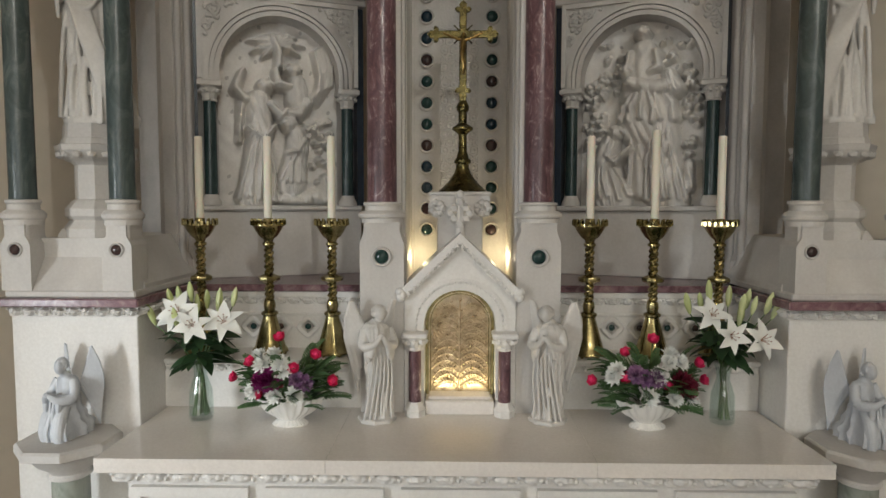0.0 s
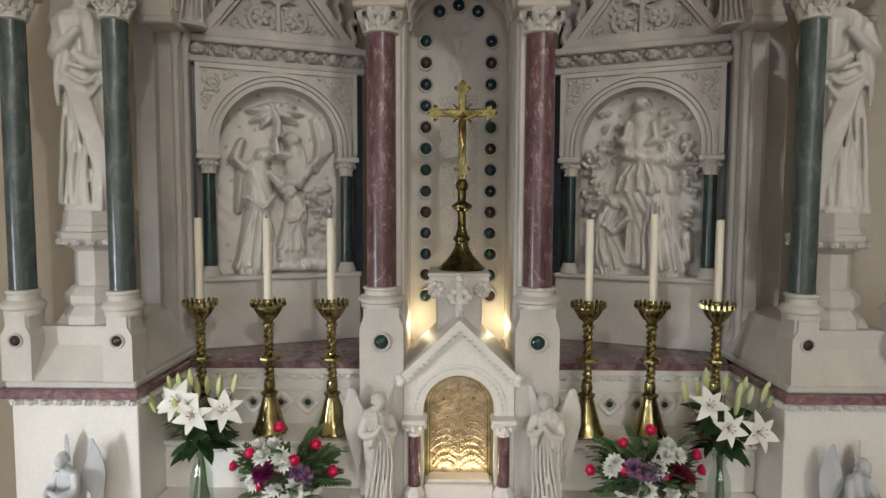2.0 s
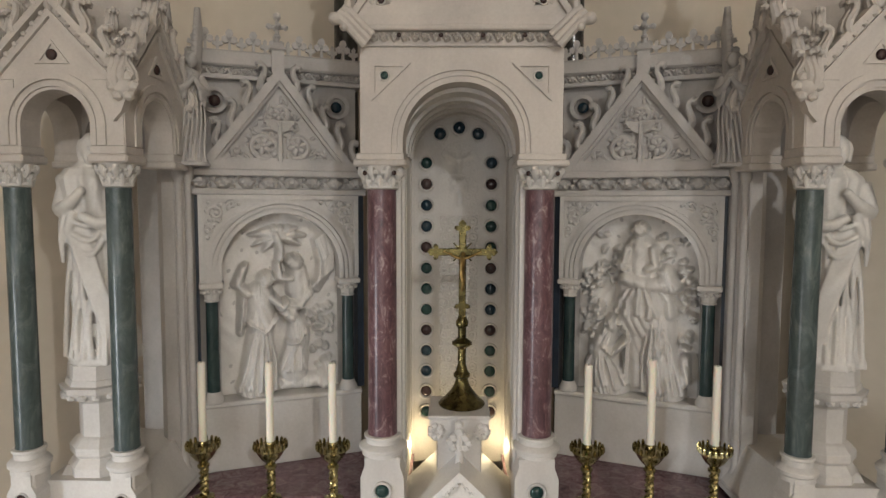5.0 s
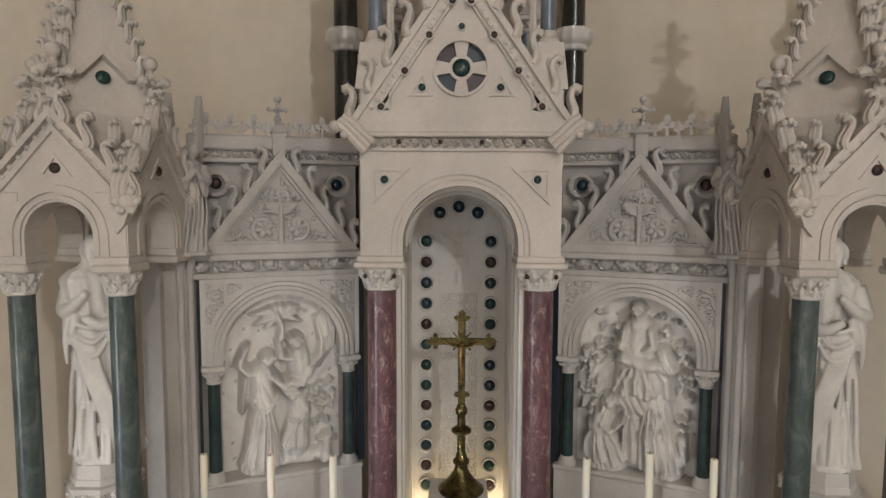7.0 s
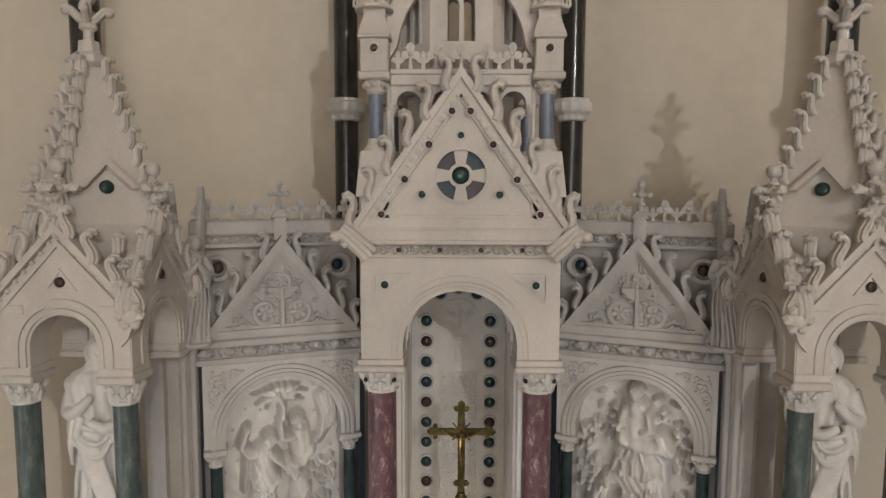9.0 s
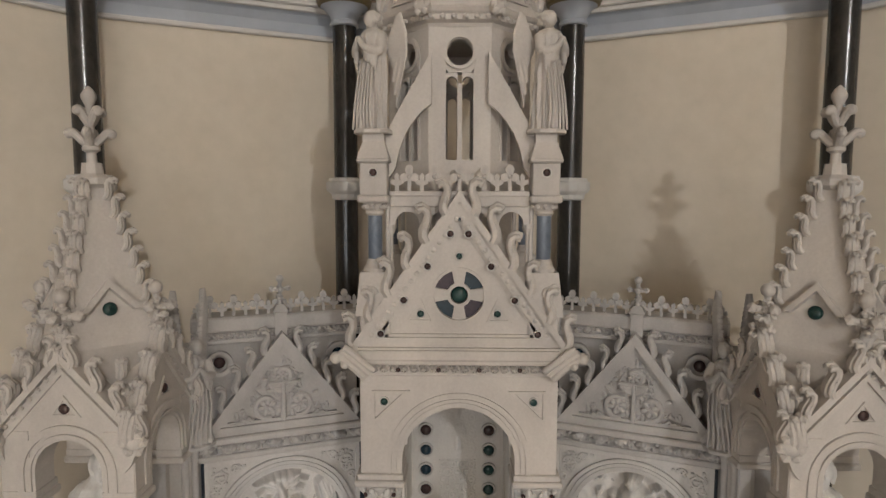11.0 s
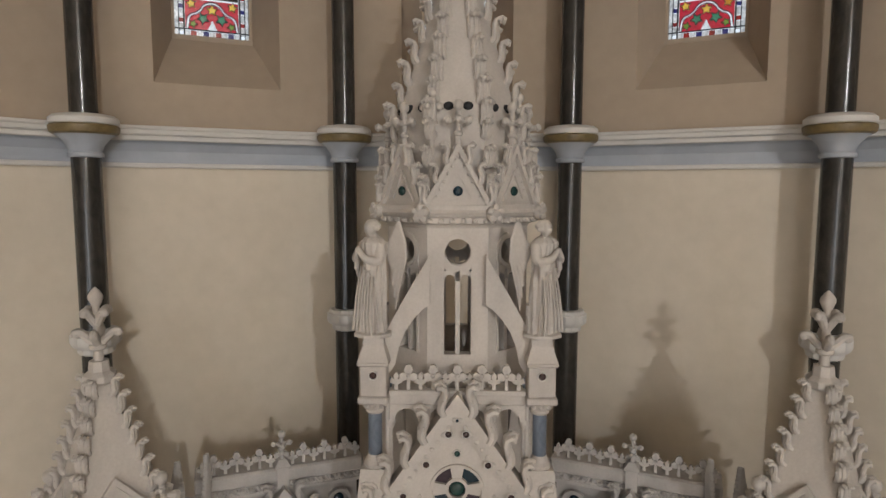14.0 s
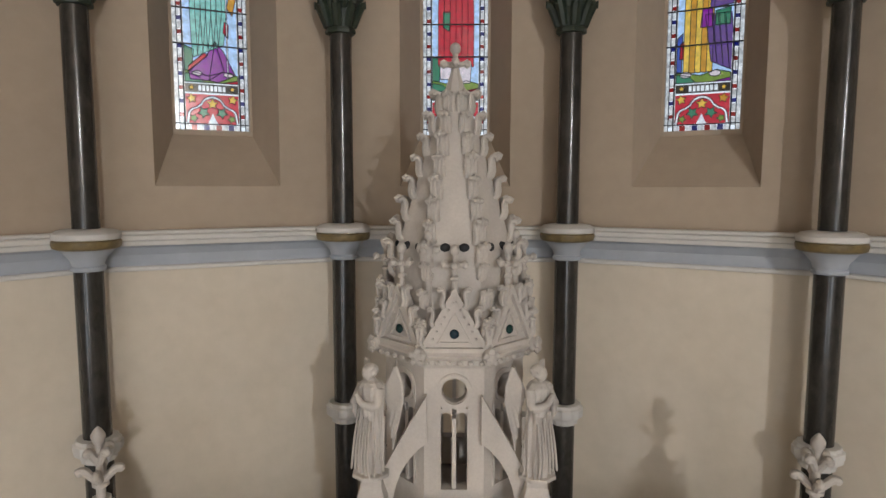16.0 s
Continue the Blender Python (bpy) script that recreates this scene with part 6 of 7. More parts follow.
def wing(bm, H, s, base, tip, low):
    """A folded wing as a curved slab with three rows of feathers."""
    for row, (w, t) in enumerate(((1.0, 0.0), (0.72, 0.01), (0.46, 0.018))):
        n = 16
        up = [(Vector(base).lerp(Vector(tip), 1 - (1 - k / n) ** 1.4)) for k in range(n + 1)]
        for k in range(n):
            a = up[k]
            f = k / n
            b = Vector(base).lerp(Vector(low), 0.25 + 0.75 * w * (1 - 0.35 * f))
            b = b + (a - Vector(base)) * (0.30 + 0.5 * f) * w
            sweep(bm, [a, a.lerp(b, 0.35) + Vector((s * 0.03 * H, 0.02 * H, 0)), a.lerp(b, 0.7) + Vector((s * 0.025 * H, 0.02 * H, 0)), b],
                  [0.030 * H, 0.030 * H, 0.026 * H, 0.012 * H], 6, 0.55)


def remeshed(name, bm, H, material, label, group, m, fine=190):
    me = mesh_of(name, bm, material, True)
    ob = new(name, me)
    r = ob.modifiers.new("carve", "REMESH")
    r.mode, r.voxel_size, r.use_smooth_shade = "VOXEL", H / fine, True
    sm = ob.modifiers.new("soften", "SMOOTH")
    sm.factor, sm.iterations = 0.5, 2
    ob.matrix_basis = m
    PLACE[ob.name] = m
    return tagged(ob, label, "statue", group)


def arm(bm, H, pts, r=0.045):
    rope(bm, [tuple(c * H for c in p) for p in pts], [r * H * k for k in (1.25, 1.1, 0.8, 0.55)][:len(pts)], 12)
    ball(bm, [c * H for c in pts[-1]], r * H * 0.6, (1, 1, 1), 2)


def saint(seed, m, flip, label):
    H = 1.10
    bm = bmesh.new()
    drape(bm, H, 0.148, 0.115, seed, 0.20, 0.025)
    # long falling folds in front
    for k in range(9):
        f = k / 4 - 1
        rope(bm, [(0.085 * f, -0.075 + 0.03 * abs(f), (0.60 - 0.03 * abs(f)) * H), (0.10 * f + 0.012 * math.sin(seed + 2.3 * k), -0.100 + 0.05 * abs(f), 0.38 * H), (0.118 * f + 0.010 * math.sin(seed + 3.1 * k), -0.106 + 0.06 * f * f, 0.18 * H), (0.135 * f, -0.112 + 0.07 * f * f, 0.03 * H)], [0.006, 0.011, 0.013, 0.014], 8)
    ball(bm, (0.0, -0.012, 0.93 * H), 0.058, (0.86, 0.95, 1.15), 3)
    ball(bm, (0.0, 0.012, 0.945 * H), 0.060, (0.95, 0.98, 1.05), 2)
    ball(bm, (0.0, -0.066, 0.925 * H), 0.009, (0.8, 1, 1.6), 1)
    ball(bm, (0.0, -0.045, 0.892 * H), 0.032, (0.9, 0.8, 1.2), 2)
    for k in range(14):
        b = radians(360 / 14 * k)
        if math.sin(b) > -0.75:
            rope(bm, [(0.046 * math.cos(b), 0.008 + 0.05 * math.sin(b), 0.962 * H), (0.058 * math.cos(b), 0.010 + 0.058 * math.sin(b), 0.93 * H), (0.058 * math.cos(b), 0.014 + 0.056 * math.sin(b), 0.875 * H)], [0.012, 0.015, 0.009], 7)
    s = flip
    arm(bm, H, [(s * 0.095, 0.0, 0.785), (s * 0.125, -0.02, 0.67), (s * 0.07, -0.09, 0.69), (s * 0.015, -0.11, 0.745)], 0.033)
    arm(bm, H, [(-s * 0.095, 0.0, 0.785), (-s * 0.125, -0.03, 0.65), (-s * 0.05, -0.10, 0.61), (s * 0.01, -0.11, 0.64)], 0.034)
    for q, h in ((s, 0.66), (-s, 0.63)):
        for k in range(4):
            rope(bm, [(q * (0.12 - 0.018 * k), -0.03 - 0.018 * k, h * H), (q * (0.128 - 0.014 * k), -0.04 - 0.016 * k, (h - 0.08) * H), (q * (0.125 - 0.012 * k), -0.04 - 0.014 * k, (h - 0.17 + 0.02 * k) * H)], [0.022, 0.021, 0.008], 8)
    # hanging ends and long diagonal folds of the cloak
    for k in range(7):
        rope(bm, [(s * (0.10 - 0.012 * k), -0.075, 0.60 * H), (s * (0.03 - 0.018 * k), -0.116, (0.42 - 0.02 * k) * H), (-s * (0.055 + 0.012 * k), -0.106, (0.16 + 0.015 * k) * H), (-s * (0.075 + 0.01 * k), -0.085, 0.04 * H)], [0.010, 0.016, 0.018, 0.012], 7)
    # swag over the forearm and its hanging end
    for k in range(3):
        rope(bm, [(-s * 0.10, -0.045, (0.68 - 0.02 * k) * H), (-s * 0.02, -0.100, (0.60 - 0.06 * k) * H), (s * 0.075, -0.09, (0.62 - 0.05 * k) * H), (s * 0.125, -0.03, (0.64 - 0.03 * k) * H)], [0.008, 0.013, 0.012, 0.008], 8)
        rope(bm, [(s * (0.10 + 0.008 * k), -0.07 + 0.015 * k, 0.66 * H), (s * (0.118 + 0.006 * k), -0.08 + 0.02 * k, 0.55 * H), (s * (0.12 + 0.006 * k), -0.07 + 0.02 * k, (0.44 + 0.02 * k) * H)], [0.016, 0.016, 0.008], 7)
    lathe(bm, [(0.135, 0.0), (0.135, 0.025), (0.12, 0.035)], 0, 0, 8, turn=radians(22.5))
    return remeshed("statue", bm, H, STATUE, label, "statues in the pavilions", m)


saint(4, pose(PX, 2.95, 2.288, 0, 0, 12), -1, "white marble statue of a robed standing figure, hand raised")
saint(9, pose(-PX, 2.95, 2.288, 0, 0, -14), 1, "white marble statue of a robed figure with folded arms")


def standing_angel(seed, H, m, s, label, group, high=0.86, material=None, apart=0.19):
    bm = bmesh.new()
    drape(bm, H, 0.132 * H, 0.118 * H, seed, 0.19, 0.02)
    ball(bm, (s * 0.02 * H, -0.038 * H, 0.925 * H), 0.058 * H, (0.86, 1, 1.15), 3)
    for k in range(12):
        b = radians(30 * k)
        ball(bm, (s * 0.02 * H + 0.050 * H * math.cos(b), (-0.010 + 0.044 * math.sin(b)) * H, (0.925 + 0.02 * math.sin(b) + 0.008 * (k % 2)) * H), 0.027 * H, (1, 1, 1.3), 1)
    ball(bm, (s * 0.02 * H, -0.012 * H, 0.955 * H), 0.056 * H, (1, 1, 0.85), 2)
    for q in (-1, 1):
        arm(bm, H, [(q * 0.10, 0.0, 0.785), (q * 0.135, -0.05, 0.66), (q * 0.06, -0.135, 0.68), (0.006 * q, -0.155, 0.75)], 0.038)
        # wide sleeve that hangs from the forearm
        for k in range(3):
            sweep(bm, [(q * (0.11 - 0.025 * k) * H, (-0.07 - 0.025 * k) * H, 0.66 * H), (q * (0.115 - 0.02 * k) * H, (-0.075 - 0.02 * k) * H, 0.58 * H), (q * (0.11 - 0.02 * k) * H, (-0.07 - 0.02 * k) * H, (0.50 + 0.03 * k) * H)], [0.024 * H, 0.022 * H, 0.010 * H], 7)
        wing(bm, H, q, (q * 0.06 * H, 0.10 * H, 0.74 * H), (q * apart * H, 0.12 * H, high * 1.14 * H), (q * (apart - 0.05) * H, 0.13 * H, 0.22 * H))
    # long folds of the mantle across the front
    for k in range(6):
        f = k / 5 - 0.5
        rope(bm, [((0.14 * f + s * 0.03) * H, -0.092 * H, (0.58 - 0.05 * s * f) * H), ((0.18 * f + s * 0.015) * H, -0.112 * H, 0.38 * H), ((0.20 * f - s * 0.01) * H, -0.112 * H, 0.18 * H), ((0.24 * f - s * 0.02) * H, -0.105 * H, 0.04 * H)], [0.006 * H, 0.011 * H, 0.013 * H, 0.011 * H], 8)
    lathe(bm, [(0.17 * H, 0), (0.17 * H, 0.03 * H), (0.15 * H, 0.035 * H)], 0, 0, 8, turn=radians(22.5))
    return remeshed("angel_statue", bm, H, material or STATUE, label, group, m)


standing_angel(21, 0.54, pose(-0.385, 2.80, 0.917, 0, 0, 22), 1, "white marble praying angel beside the tabernacle", "angels beside the tabernacle", 0.90)
standing_angel(22, 0.54, pose(0.41, 2.80, 0.917, 0, 0, -22), -1, "white marble praying angel beside the tabernacle", "angels beside the tabernacle", 0.90)
standing_angel(23, 0.56, pose(-0.405, 2.975, 4.915, 0, 0, -42), 1, "white stone angel on a corner pinnacle", "angels on the belfry", 0.86, CANOPYSTONE)
standing_angel(24, 0.56, pose(0.405, 2.975, 4.915, 0, 0, 42), -1, "white stone angel on a corner pinnacle", "angels on the belfry", 0.86, CANOPYSTONE)
standing_angel(25, 0.60, pose(-1.44, 3.31, 3.25, 0, 0, 40), 1, "small white stone angel with raised wings above the cornice", "angels above the cornice", 1.27, GREYSTONE, 0.13)
standing_angel(26, 0.60, pose(1.44, 3.31, 3.25, 0, 0, -40), -1, "small white stone angel with raised wings above the cornice", "angels above the cornice", 1.27, GREYSTONE, 0.13)


def kneeling_angel(seed, m, s, label):
    bm = bmesh.new()
    # kneeling robe that spreads behind, upright body, bowed head, joined arms
    shape = [(0.0, 0.088, 0.135, 0.035), (0.045, 0.088, 0.13, 0.035), (0.09, 0.080, 0.105, 0.015), (0.14, 0.068, 0.078, 0.012), (0.185, 0.060, 0.058, 0.02),
             (0.235, 0.068, 0.052, 0.025), (0.262, 0.058, 0.044, 0.022), (0.278, 0.03, 0.03, 0.012), (0.295, 0.022, 0.022, 0.002)]
    rings = []
    for j in range(45):
        z = 0.295 * j / 44
        for (za, xa, ya, ca), (zb, xb, yb, cb) in zip(shape, shape[1:]):
            if za <= z <= zb + 1e-9:
                k = (z - za) / (zb - za)
                k = k * k * (3 - 2 * k)
                rx, ry, cy = xa + (xb - xa) * k, ya + (yb - ya) * k, ca + (cb - ca) * k
        fold = 0.20 * max(0.0, 1 - z / 0.27)
        ring = []
        for i in range(60):
            a = 2 * math.pi * i / 60
            q = 1 + fold * (1 - 2 * abs(math.sin(4.5 * a + 0.9 * math.sin(2 * a + seed) + 9 * z)) ** 0.7)
            ring.append(bm.verts.new((rx * q * math.cos(a), cy + ry * q * math.sin(a), z)))
        rings.append(ring)
    for p, q in zip(rings, rings[1:]):
        for i in range(60):
            bm.faces.new((p[i], p[(i + 1) % 60], q[(i + 1) % 60], q[i]))
    bm.faces.new(rings[0][::-1])
    bm.faces.new(rings[-1])
    for q in (-1, 1):
        rope(bm, [(q * 0.042, -0.03, 0.15), (q * 0.048, -0.075, 0.10), (q * 0.048, -0.092, 0.045), (q * 0.046, -0.085, 0.005)], [0.024, 0.034, 0.036, 0.030], 14)
        rope(bm, [(q * 0.014, -0.075, 0.20), (q * 0.010, -0.092, 0.12), (q * 0.012, -0.10, 0.01)], [0.008, 0.009, 0.012], 8)
        rope(bm, [(q * 0.058, 0.015, 0.252), (q * 0.082, -0.02, 0.19), (q * 0.045, -0.085, 0.185), (q * 0.008, -0.115, 0.212)], [0.026, 0.026, 0.020, 0.012], 12)
        rope(bm, [(q * 0.045, -0.08, 0.18), (q * 0.045, -0.085, 0.145), (q * 0.042, -0.08, 0.12)], [0.02, 0.016, 0.008], 8)
        wing(bm, 0.36, q, (q * 0.028, 0.07, 0.22), (q * 0.095, 0.10, 0.40), (q * 0.115, 0.13, 0.03))
    for k in range(9):
        x = -0.07 + 0.0175 * k
        rope(bm, [(x * 0.75, -0.035, 0.20), (x * 0.95, -0.095 + 0.6 * abs(x), 0.115), (x * 1.2, -0.125 + 0.6 * abs(x), 0.05), (x * 1.25, -0.12 + 0.6 * abs(x), 0.008)], [0.004, 0.007, 0.008, 0.010], 7)
    sweep(bm, [(0, -0.002, 0.28), (0, -0.014, 0.31)], [0.022, 0.019], 10)
    ball(bm, (s * 0.004, -0.03, 0.322), 0.031, (0.88, 1, 1.15), 3)
    ball(bm, (s * 0.004, -0.015, 0.332), 0.034, (1, 1, 0.95), 2)
    for k in range(9):
        b = radians(40 * k)
        ball(bm, (s * 0.004 + 0.027 * math.cos(b), -0.014 + 0.024 * math.sin(b), 0.322 + 0.006 * (k % 2)), 0.012, (1, 1, 1.2), 1)
    return remeshed("kneeling_angel", bm, 0.40, GREYSTATUE, label, "kneeling angels", m, 190)


for s in (-1, 1):
    kneeling_angel(31 + s, pose(s * 1.70, 2.56, 0.913, 0, 0, s * 16) @ Matrix.Diagonal((0.76, 0.74, 0.97, 1)), -s, "grey-white marble kneeling angel, hands joined")
    br = thing("angel_bracket", "octagonal stone bracket on a pale green marble column", "pedestal", (s * 1.685, 2.555, 0), group="brackets of the kneeling angels")
    bm = bmesh.new()
    lathe(bm, [(0.17, 0.86), (0.205, 0.875), (0.205, 0.905), (0.195, 0.915)], s * 1.685, 2.555, 8, turn=radians(22.5))
    part("slab", bm, STONE, br)
    bm = bmesh.new()
    lathe(bm, [(0.075, 0.745), (0.085, 0.75), (0.085, 0.765), (0.078, 0.772), (0.09, 0.79), (0.13, 0.82), (0.15, 0.85), (0.165, 0.862)], s * 1.685, 2.555, 24)
    part("capital", bm, STONE, br, smooth=True)
    bm = bmesh.new()
    lathe(bm, [(0.077, 0.08), (0.073, 0.748)], s * 1.685, 2.555, 24)
    part("shaft", bm, PALEGREEN, br, "pale green marble shaft", smooth=True)
    bm = bmesh.new()
    lathe(bm, [(0.13, 0.0), (0.13, 0.04), (0.1, 0.06), (0.08, 0.08)], s * 1.685, 2.555, 24)
    part("foot", bm, STONE, br)

# ---- flowers ----
LILYWHITE = petal("lily_petal", (0.80, 0.80, 0.74), (0.86, 0.86, 0.82))
LILYBUD = petal("lily_bud", (0.46, 0.52, 0.20), (0.68, 0.70, 0.42))
LEAF = petal("dark_leaf", (0.018, 0.045, 0.016), (0.04, 0.085, 0.03))
FERN = petal("fern_leaf", (0.045, 0.10, 0.03), (0.11, 0.19, 0.075))
STEM = plain("green_stem", (0.10, 0.18, 0.06), 0.5, 0.3)
PINK = petal("pink_rose_petal", (0.62, 0.012, 0.09), (0.78, 0.03, 0.16))
PLUM = petal("plum_petal", (0.13, 0.006, 0.07), (0.24, 0.015, 0.13))
WINE = petal("wine_petal", (0.10, 0.006, 0.02), (0.19, 0.012, 0.035))
MAUVE = petal("mauve_petal", (0.17, 0.06, 0.18), (0.40, 0.25, 0.38))
MUM = petal("white_mum_petal", (0.90, 0.90, 0.85), (0.95, 0.95, 0.92))
STAMEN = plain("stamen", (0.30, 0.11, 0.03), 0.7)
CLEAR = thin_glass("clear_glass", (0.93, 0.97, 0.955), 0.97, 0.03)


def blade(bm, m, length, width, curl, droop=0.0, nu=5, point=1.0):
    """One petal or leaf along x that curls up or down, with a folded middle."""
    rows = []
    for i in range(nu + 1):
        f = i / nu
        w = width * math.sin(math.pi * min(1.0, 0.10 + 0.90 * f) ** point) ** 0.8 * 0.5
        z = curl * f * f - droop * f
        x = length * f * (1 - 0.18 * abs(curl / max(length, 1e-6)) * f)
        rows.append([bm.verts.new(m @ Vector((x, s * w, z + 0.25 * w * abs(s)))) for s in (-1, 0, 1)])
    for a, b in zip(rows, rows[1:]):
        for k in range(2):
            bm.faces.new((a[k], a[k + 1], b[k + 1], b[k]))


def petal_mesh(wide):
    bm = bmesh.new()
    blade(bm, pose(0, 0, 0.004, 0, -46, 0), 0.098, wide, -0.062, 0, 8, 0.75)
    return mesh_of("petal", bm, LILYWHITE, True)


def throat_mesh():
    bm = bmesh.new()
    lathe(bm, [(0.003, -0.02), (0.006, -0.008), (0.011, 0.004), (0.007, 0.006)], n=10)
    return mesh_of("lily", bm, LILYBUD, True)


def stamen_mesh():
    bm = bmesh.new()
    for k in range(6):
        a = radians(60 * k)
        sweep(bm, [(0, 0, 0), (0.010 * math.cos(a), 0.010 * math.sin(a), 0.03), (0.022 * math.cos(a), 0.022 * math.sin(a), 0.052)], 0.0012, 4)
        ball(bm, (0.022 * math.cos(a), 0.022 * math.sin(a), 0.052), 0.003, (1.6, 0.8, 0.8), 1)
    return mesh_of("stamens", bm, STAMEN)


def bud_lily_mesh():
    bm = bmesh.new()
    lathe(bm, [(0.004, 0), (0.009, 0.01), (0.014, 0.035), (0.0155, 0.06), (0.011, 0.085), (0.004, 0.102), (0.001, 0.105)], n=9, wave=3, depth=0.08)
    return mesh_of("lily_bud", bm, LILYBUD, True)


def mum_mesh(name, material, r, n, rows):
    bm = bmesh.new()
    rng = random.Random(n)
    for j in range(rows):
        e = 8 + 74 * j / (rows - 1)
        c = max(4, int(n * math.cos(radians(e)) + 3))
        for k in range(c):
            blade(bm, pose(0, 0, 0, 0, 0, 360 * k / c + rng.uniform(0, 20)) @ pose(0, 0, 0, 0, -e + rng.uniform(-8, 8), 0), r * rng.uniform(0.85, 1.05), r * 0.34, r * 0.12, 0, 3)
    return mesh_of(name, bm, material, True)


def rose_mesh():
    bm = bmesh.new()
    for j, (e, r, c) in enumerate(((38, 0.034, 6), (58, 0.033, 5), (74, 0.031, 5), (84, 0.028, 4))):
        for k in range(c):
            blade(bm, pose(0, 0, -0.012, 0, 0, 360 * k / c + 37 * j) @ pose(0.002, 0, 0, 0, -e, 0), r, 0.034, 0.008, 0, 4)
    ball(bm, (0, 0, 0.004), 0.014, (1, 1, 1.2), 2)
    return mesh_of("rose", bm, PINK, True)


def fern_mesh(length, wide, material, name):
    bm = bmesh.new()
    n = 13
    for i in range(n):
        f = i / n
        p = Vector((length * f, 0, 0.10 * length * math.sin(2.6 * f) - 0.15 * length * f * f))
        for s in (-1, 1):
            blade(bm, Matrix.Translation(p) @ pose(0, 0, 0, 0, 6, s * (68 - 30 * f)), wide * math.sin(math.pi * (0.12 + 0.85 * (1 - f))) , 0.011, 0, 0.004, 3)
    sweep(bm, [(length * f, 0, 0.10 * length * math.sin(2.6 * f) - 0.15 * length * f * f) for f in (0, 0.25, 0.5, 0.75, 1)], 0.0014, 4)
    return mesh_of(name, bm, material)


def leaf_mesh(length, width):
    bm = bmesh.new()
    blade(bm, Matrix(), length, width, -0.25 * length, -0.10 * length, 6, 0.75)
    return mesh_of("leaf", bm, LEAF, True)


PETALS, LILY, STAMENS, LILYB, ROSE = (petal_mesh(0.050), petal_mesh(0.062)), throat_mesh(), stamen_mesh(), bud_lily_mesh(), rose_mesh()
MUMS = [mum_mesh("chrysanthemum", MUM, 0.034, 15, 5), mum_mesh("plum_bloom", PLUM, 0.048, 20, 6), mum_mesh("mauve_bloom", MAUVE, 0.036, 18, 5), mum_mesh("wine_bloom", WINE, 0.048, 20, 6)]
FERNM, LEAFM, SMALLF = fern_mesh(0.16, 0.035, FERN, "fern_frond"), leaf_mesh(0.135, 0.056), fern_mesh(0.12, 0.022, FERN, "sprig")


def facing(at, way, roll=0.0, s=1.0):
    q = Vector(way).to_track_quat("Z", "Y").to_matrix().to_4x4()
    return Matrix.Translation(at) @ q @ pose(0, 0, 0, 0, 0, roll) @ Matrix.Diagonal((s, s, s, 1))


def along(at, way, roll=0.0, s=1.0):
    q = Vector(way).to_track_quat("X", "Z").to_matrix().to_4x4()
    return Matrix.Translation(at) @ q @ pose(0, 0, 0, roll) @ Matrix.Diagonal((s, s, s, 1))


def lily_vase(x, blooms, buds, seed, label):
    rng = random.Random(seed)
    y = 2.80
    th = thing("vase", "clear glass vase of long-stemmed lilies on the altar", "vase", (x, y, 0.917), group="lily vases")
    bm = bmesh.new()
    out = [(0.052, 0.0), (0.055, 0.012), (0.054, 0.08), (0.052, 0.13), (0.040, 0.17), (0.029, 0.20), (0.030, 0.225), (0.040, 0.265)]
    inn = [(0.038, 0.264), (0.028, 0.225), (0.027, 0.20), (0.038, 0.168), (0.049, 0.128), (0.050, 0.02), (0.02, 0.014)]
    lathe(bm, out + inn, 0, 0, 28)
    part("glass", bm, CLEAR, th, smooth=True, local=True)
    th.children[0].visible_shadow = False
    fl = thing("lilies", label, "flowers", (x, y, 0.93), group="lily bunches")
    neck = Vector((x, y, 1.15))
    for (dx, dy, z) in blooms + buds:
        bm = bmesh.new()
        foot = Vector((x + rng.uniform(-0.03, 0.03), y + rng.uniform(-0.03, 0.03), 0.935))
        tip = Vector((x + dx, y + dy, z))
        nk = neck + Vector((rng.uniform(-0.012, 0.012), rng.uniform(-0.012, 0.012), 0))
        sweep(bm, [foot, foot.lerp(nk, 0.5), nk, nk.lerp(tip, 0.45) + Vector((0, 0, 0.02)), tip], [0.004, 0.004, 0.0038, 0.003, 0.0025], 6)
        part("stem", bm, STEM, fl, smooth=True)
    for dx, dy, z in blooms:
        at = Vector((x + dx, y + dy, z))
        m = facing(at, (dx * 1.2 + rng.uniform(-0.1, 0.1), -0.55 + dy, 0.20 + rng.uniform(-0.1, 0.2)), rng.uniform(0, 60), rng.uniform(0.85, 1.0))
        b = put("lily", LILY, fl, m)
        put("stamens", STAMENS, b, Matrix(), True)
        for k in range(6):
            put("petal", PETALS[k % 2], b, pose(0, 0, 0.003 * (k % 2), rng.uniform(-9, 9), rng.uniform(-12, 10), 60 * k + rng.uniform(-6, 6)), True)
    for dx, dy, z in buds:
        put("lily_bud", LILYB, fl, facing((x + dx, y + dy, z), (dx * 0.8, dy * 0.6 - 0.05, 0.5), 0, rng.uniform(0.85, 1.1)))
    for k in range(46):
        a = rng.uniform(0, 6.28)
        z = rng.uniform(1.18, 1.37)
        p = (x + 0.04 * math.cos(a), y + 0.04 * math.sin(a), z)
        put("leaf", LEAFM, fl, along(p, (math.cos(a), math.sin(a), rng.uniform(-0.45, 0.35)), rng.uniform(-30, 30), rng.uniform(0.75, 1.25)))
    return th


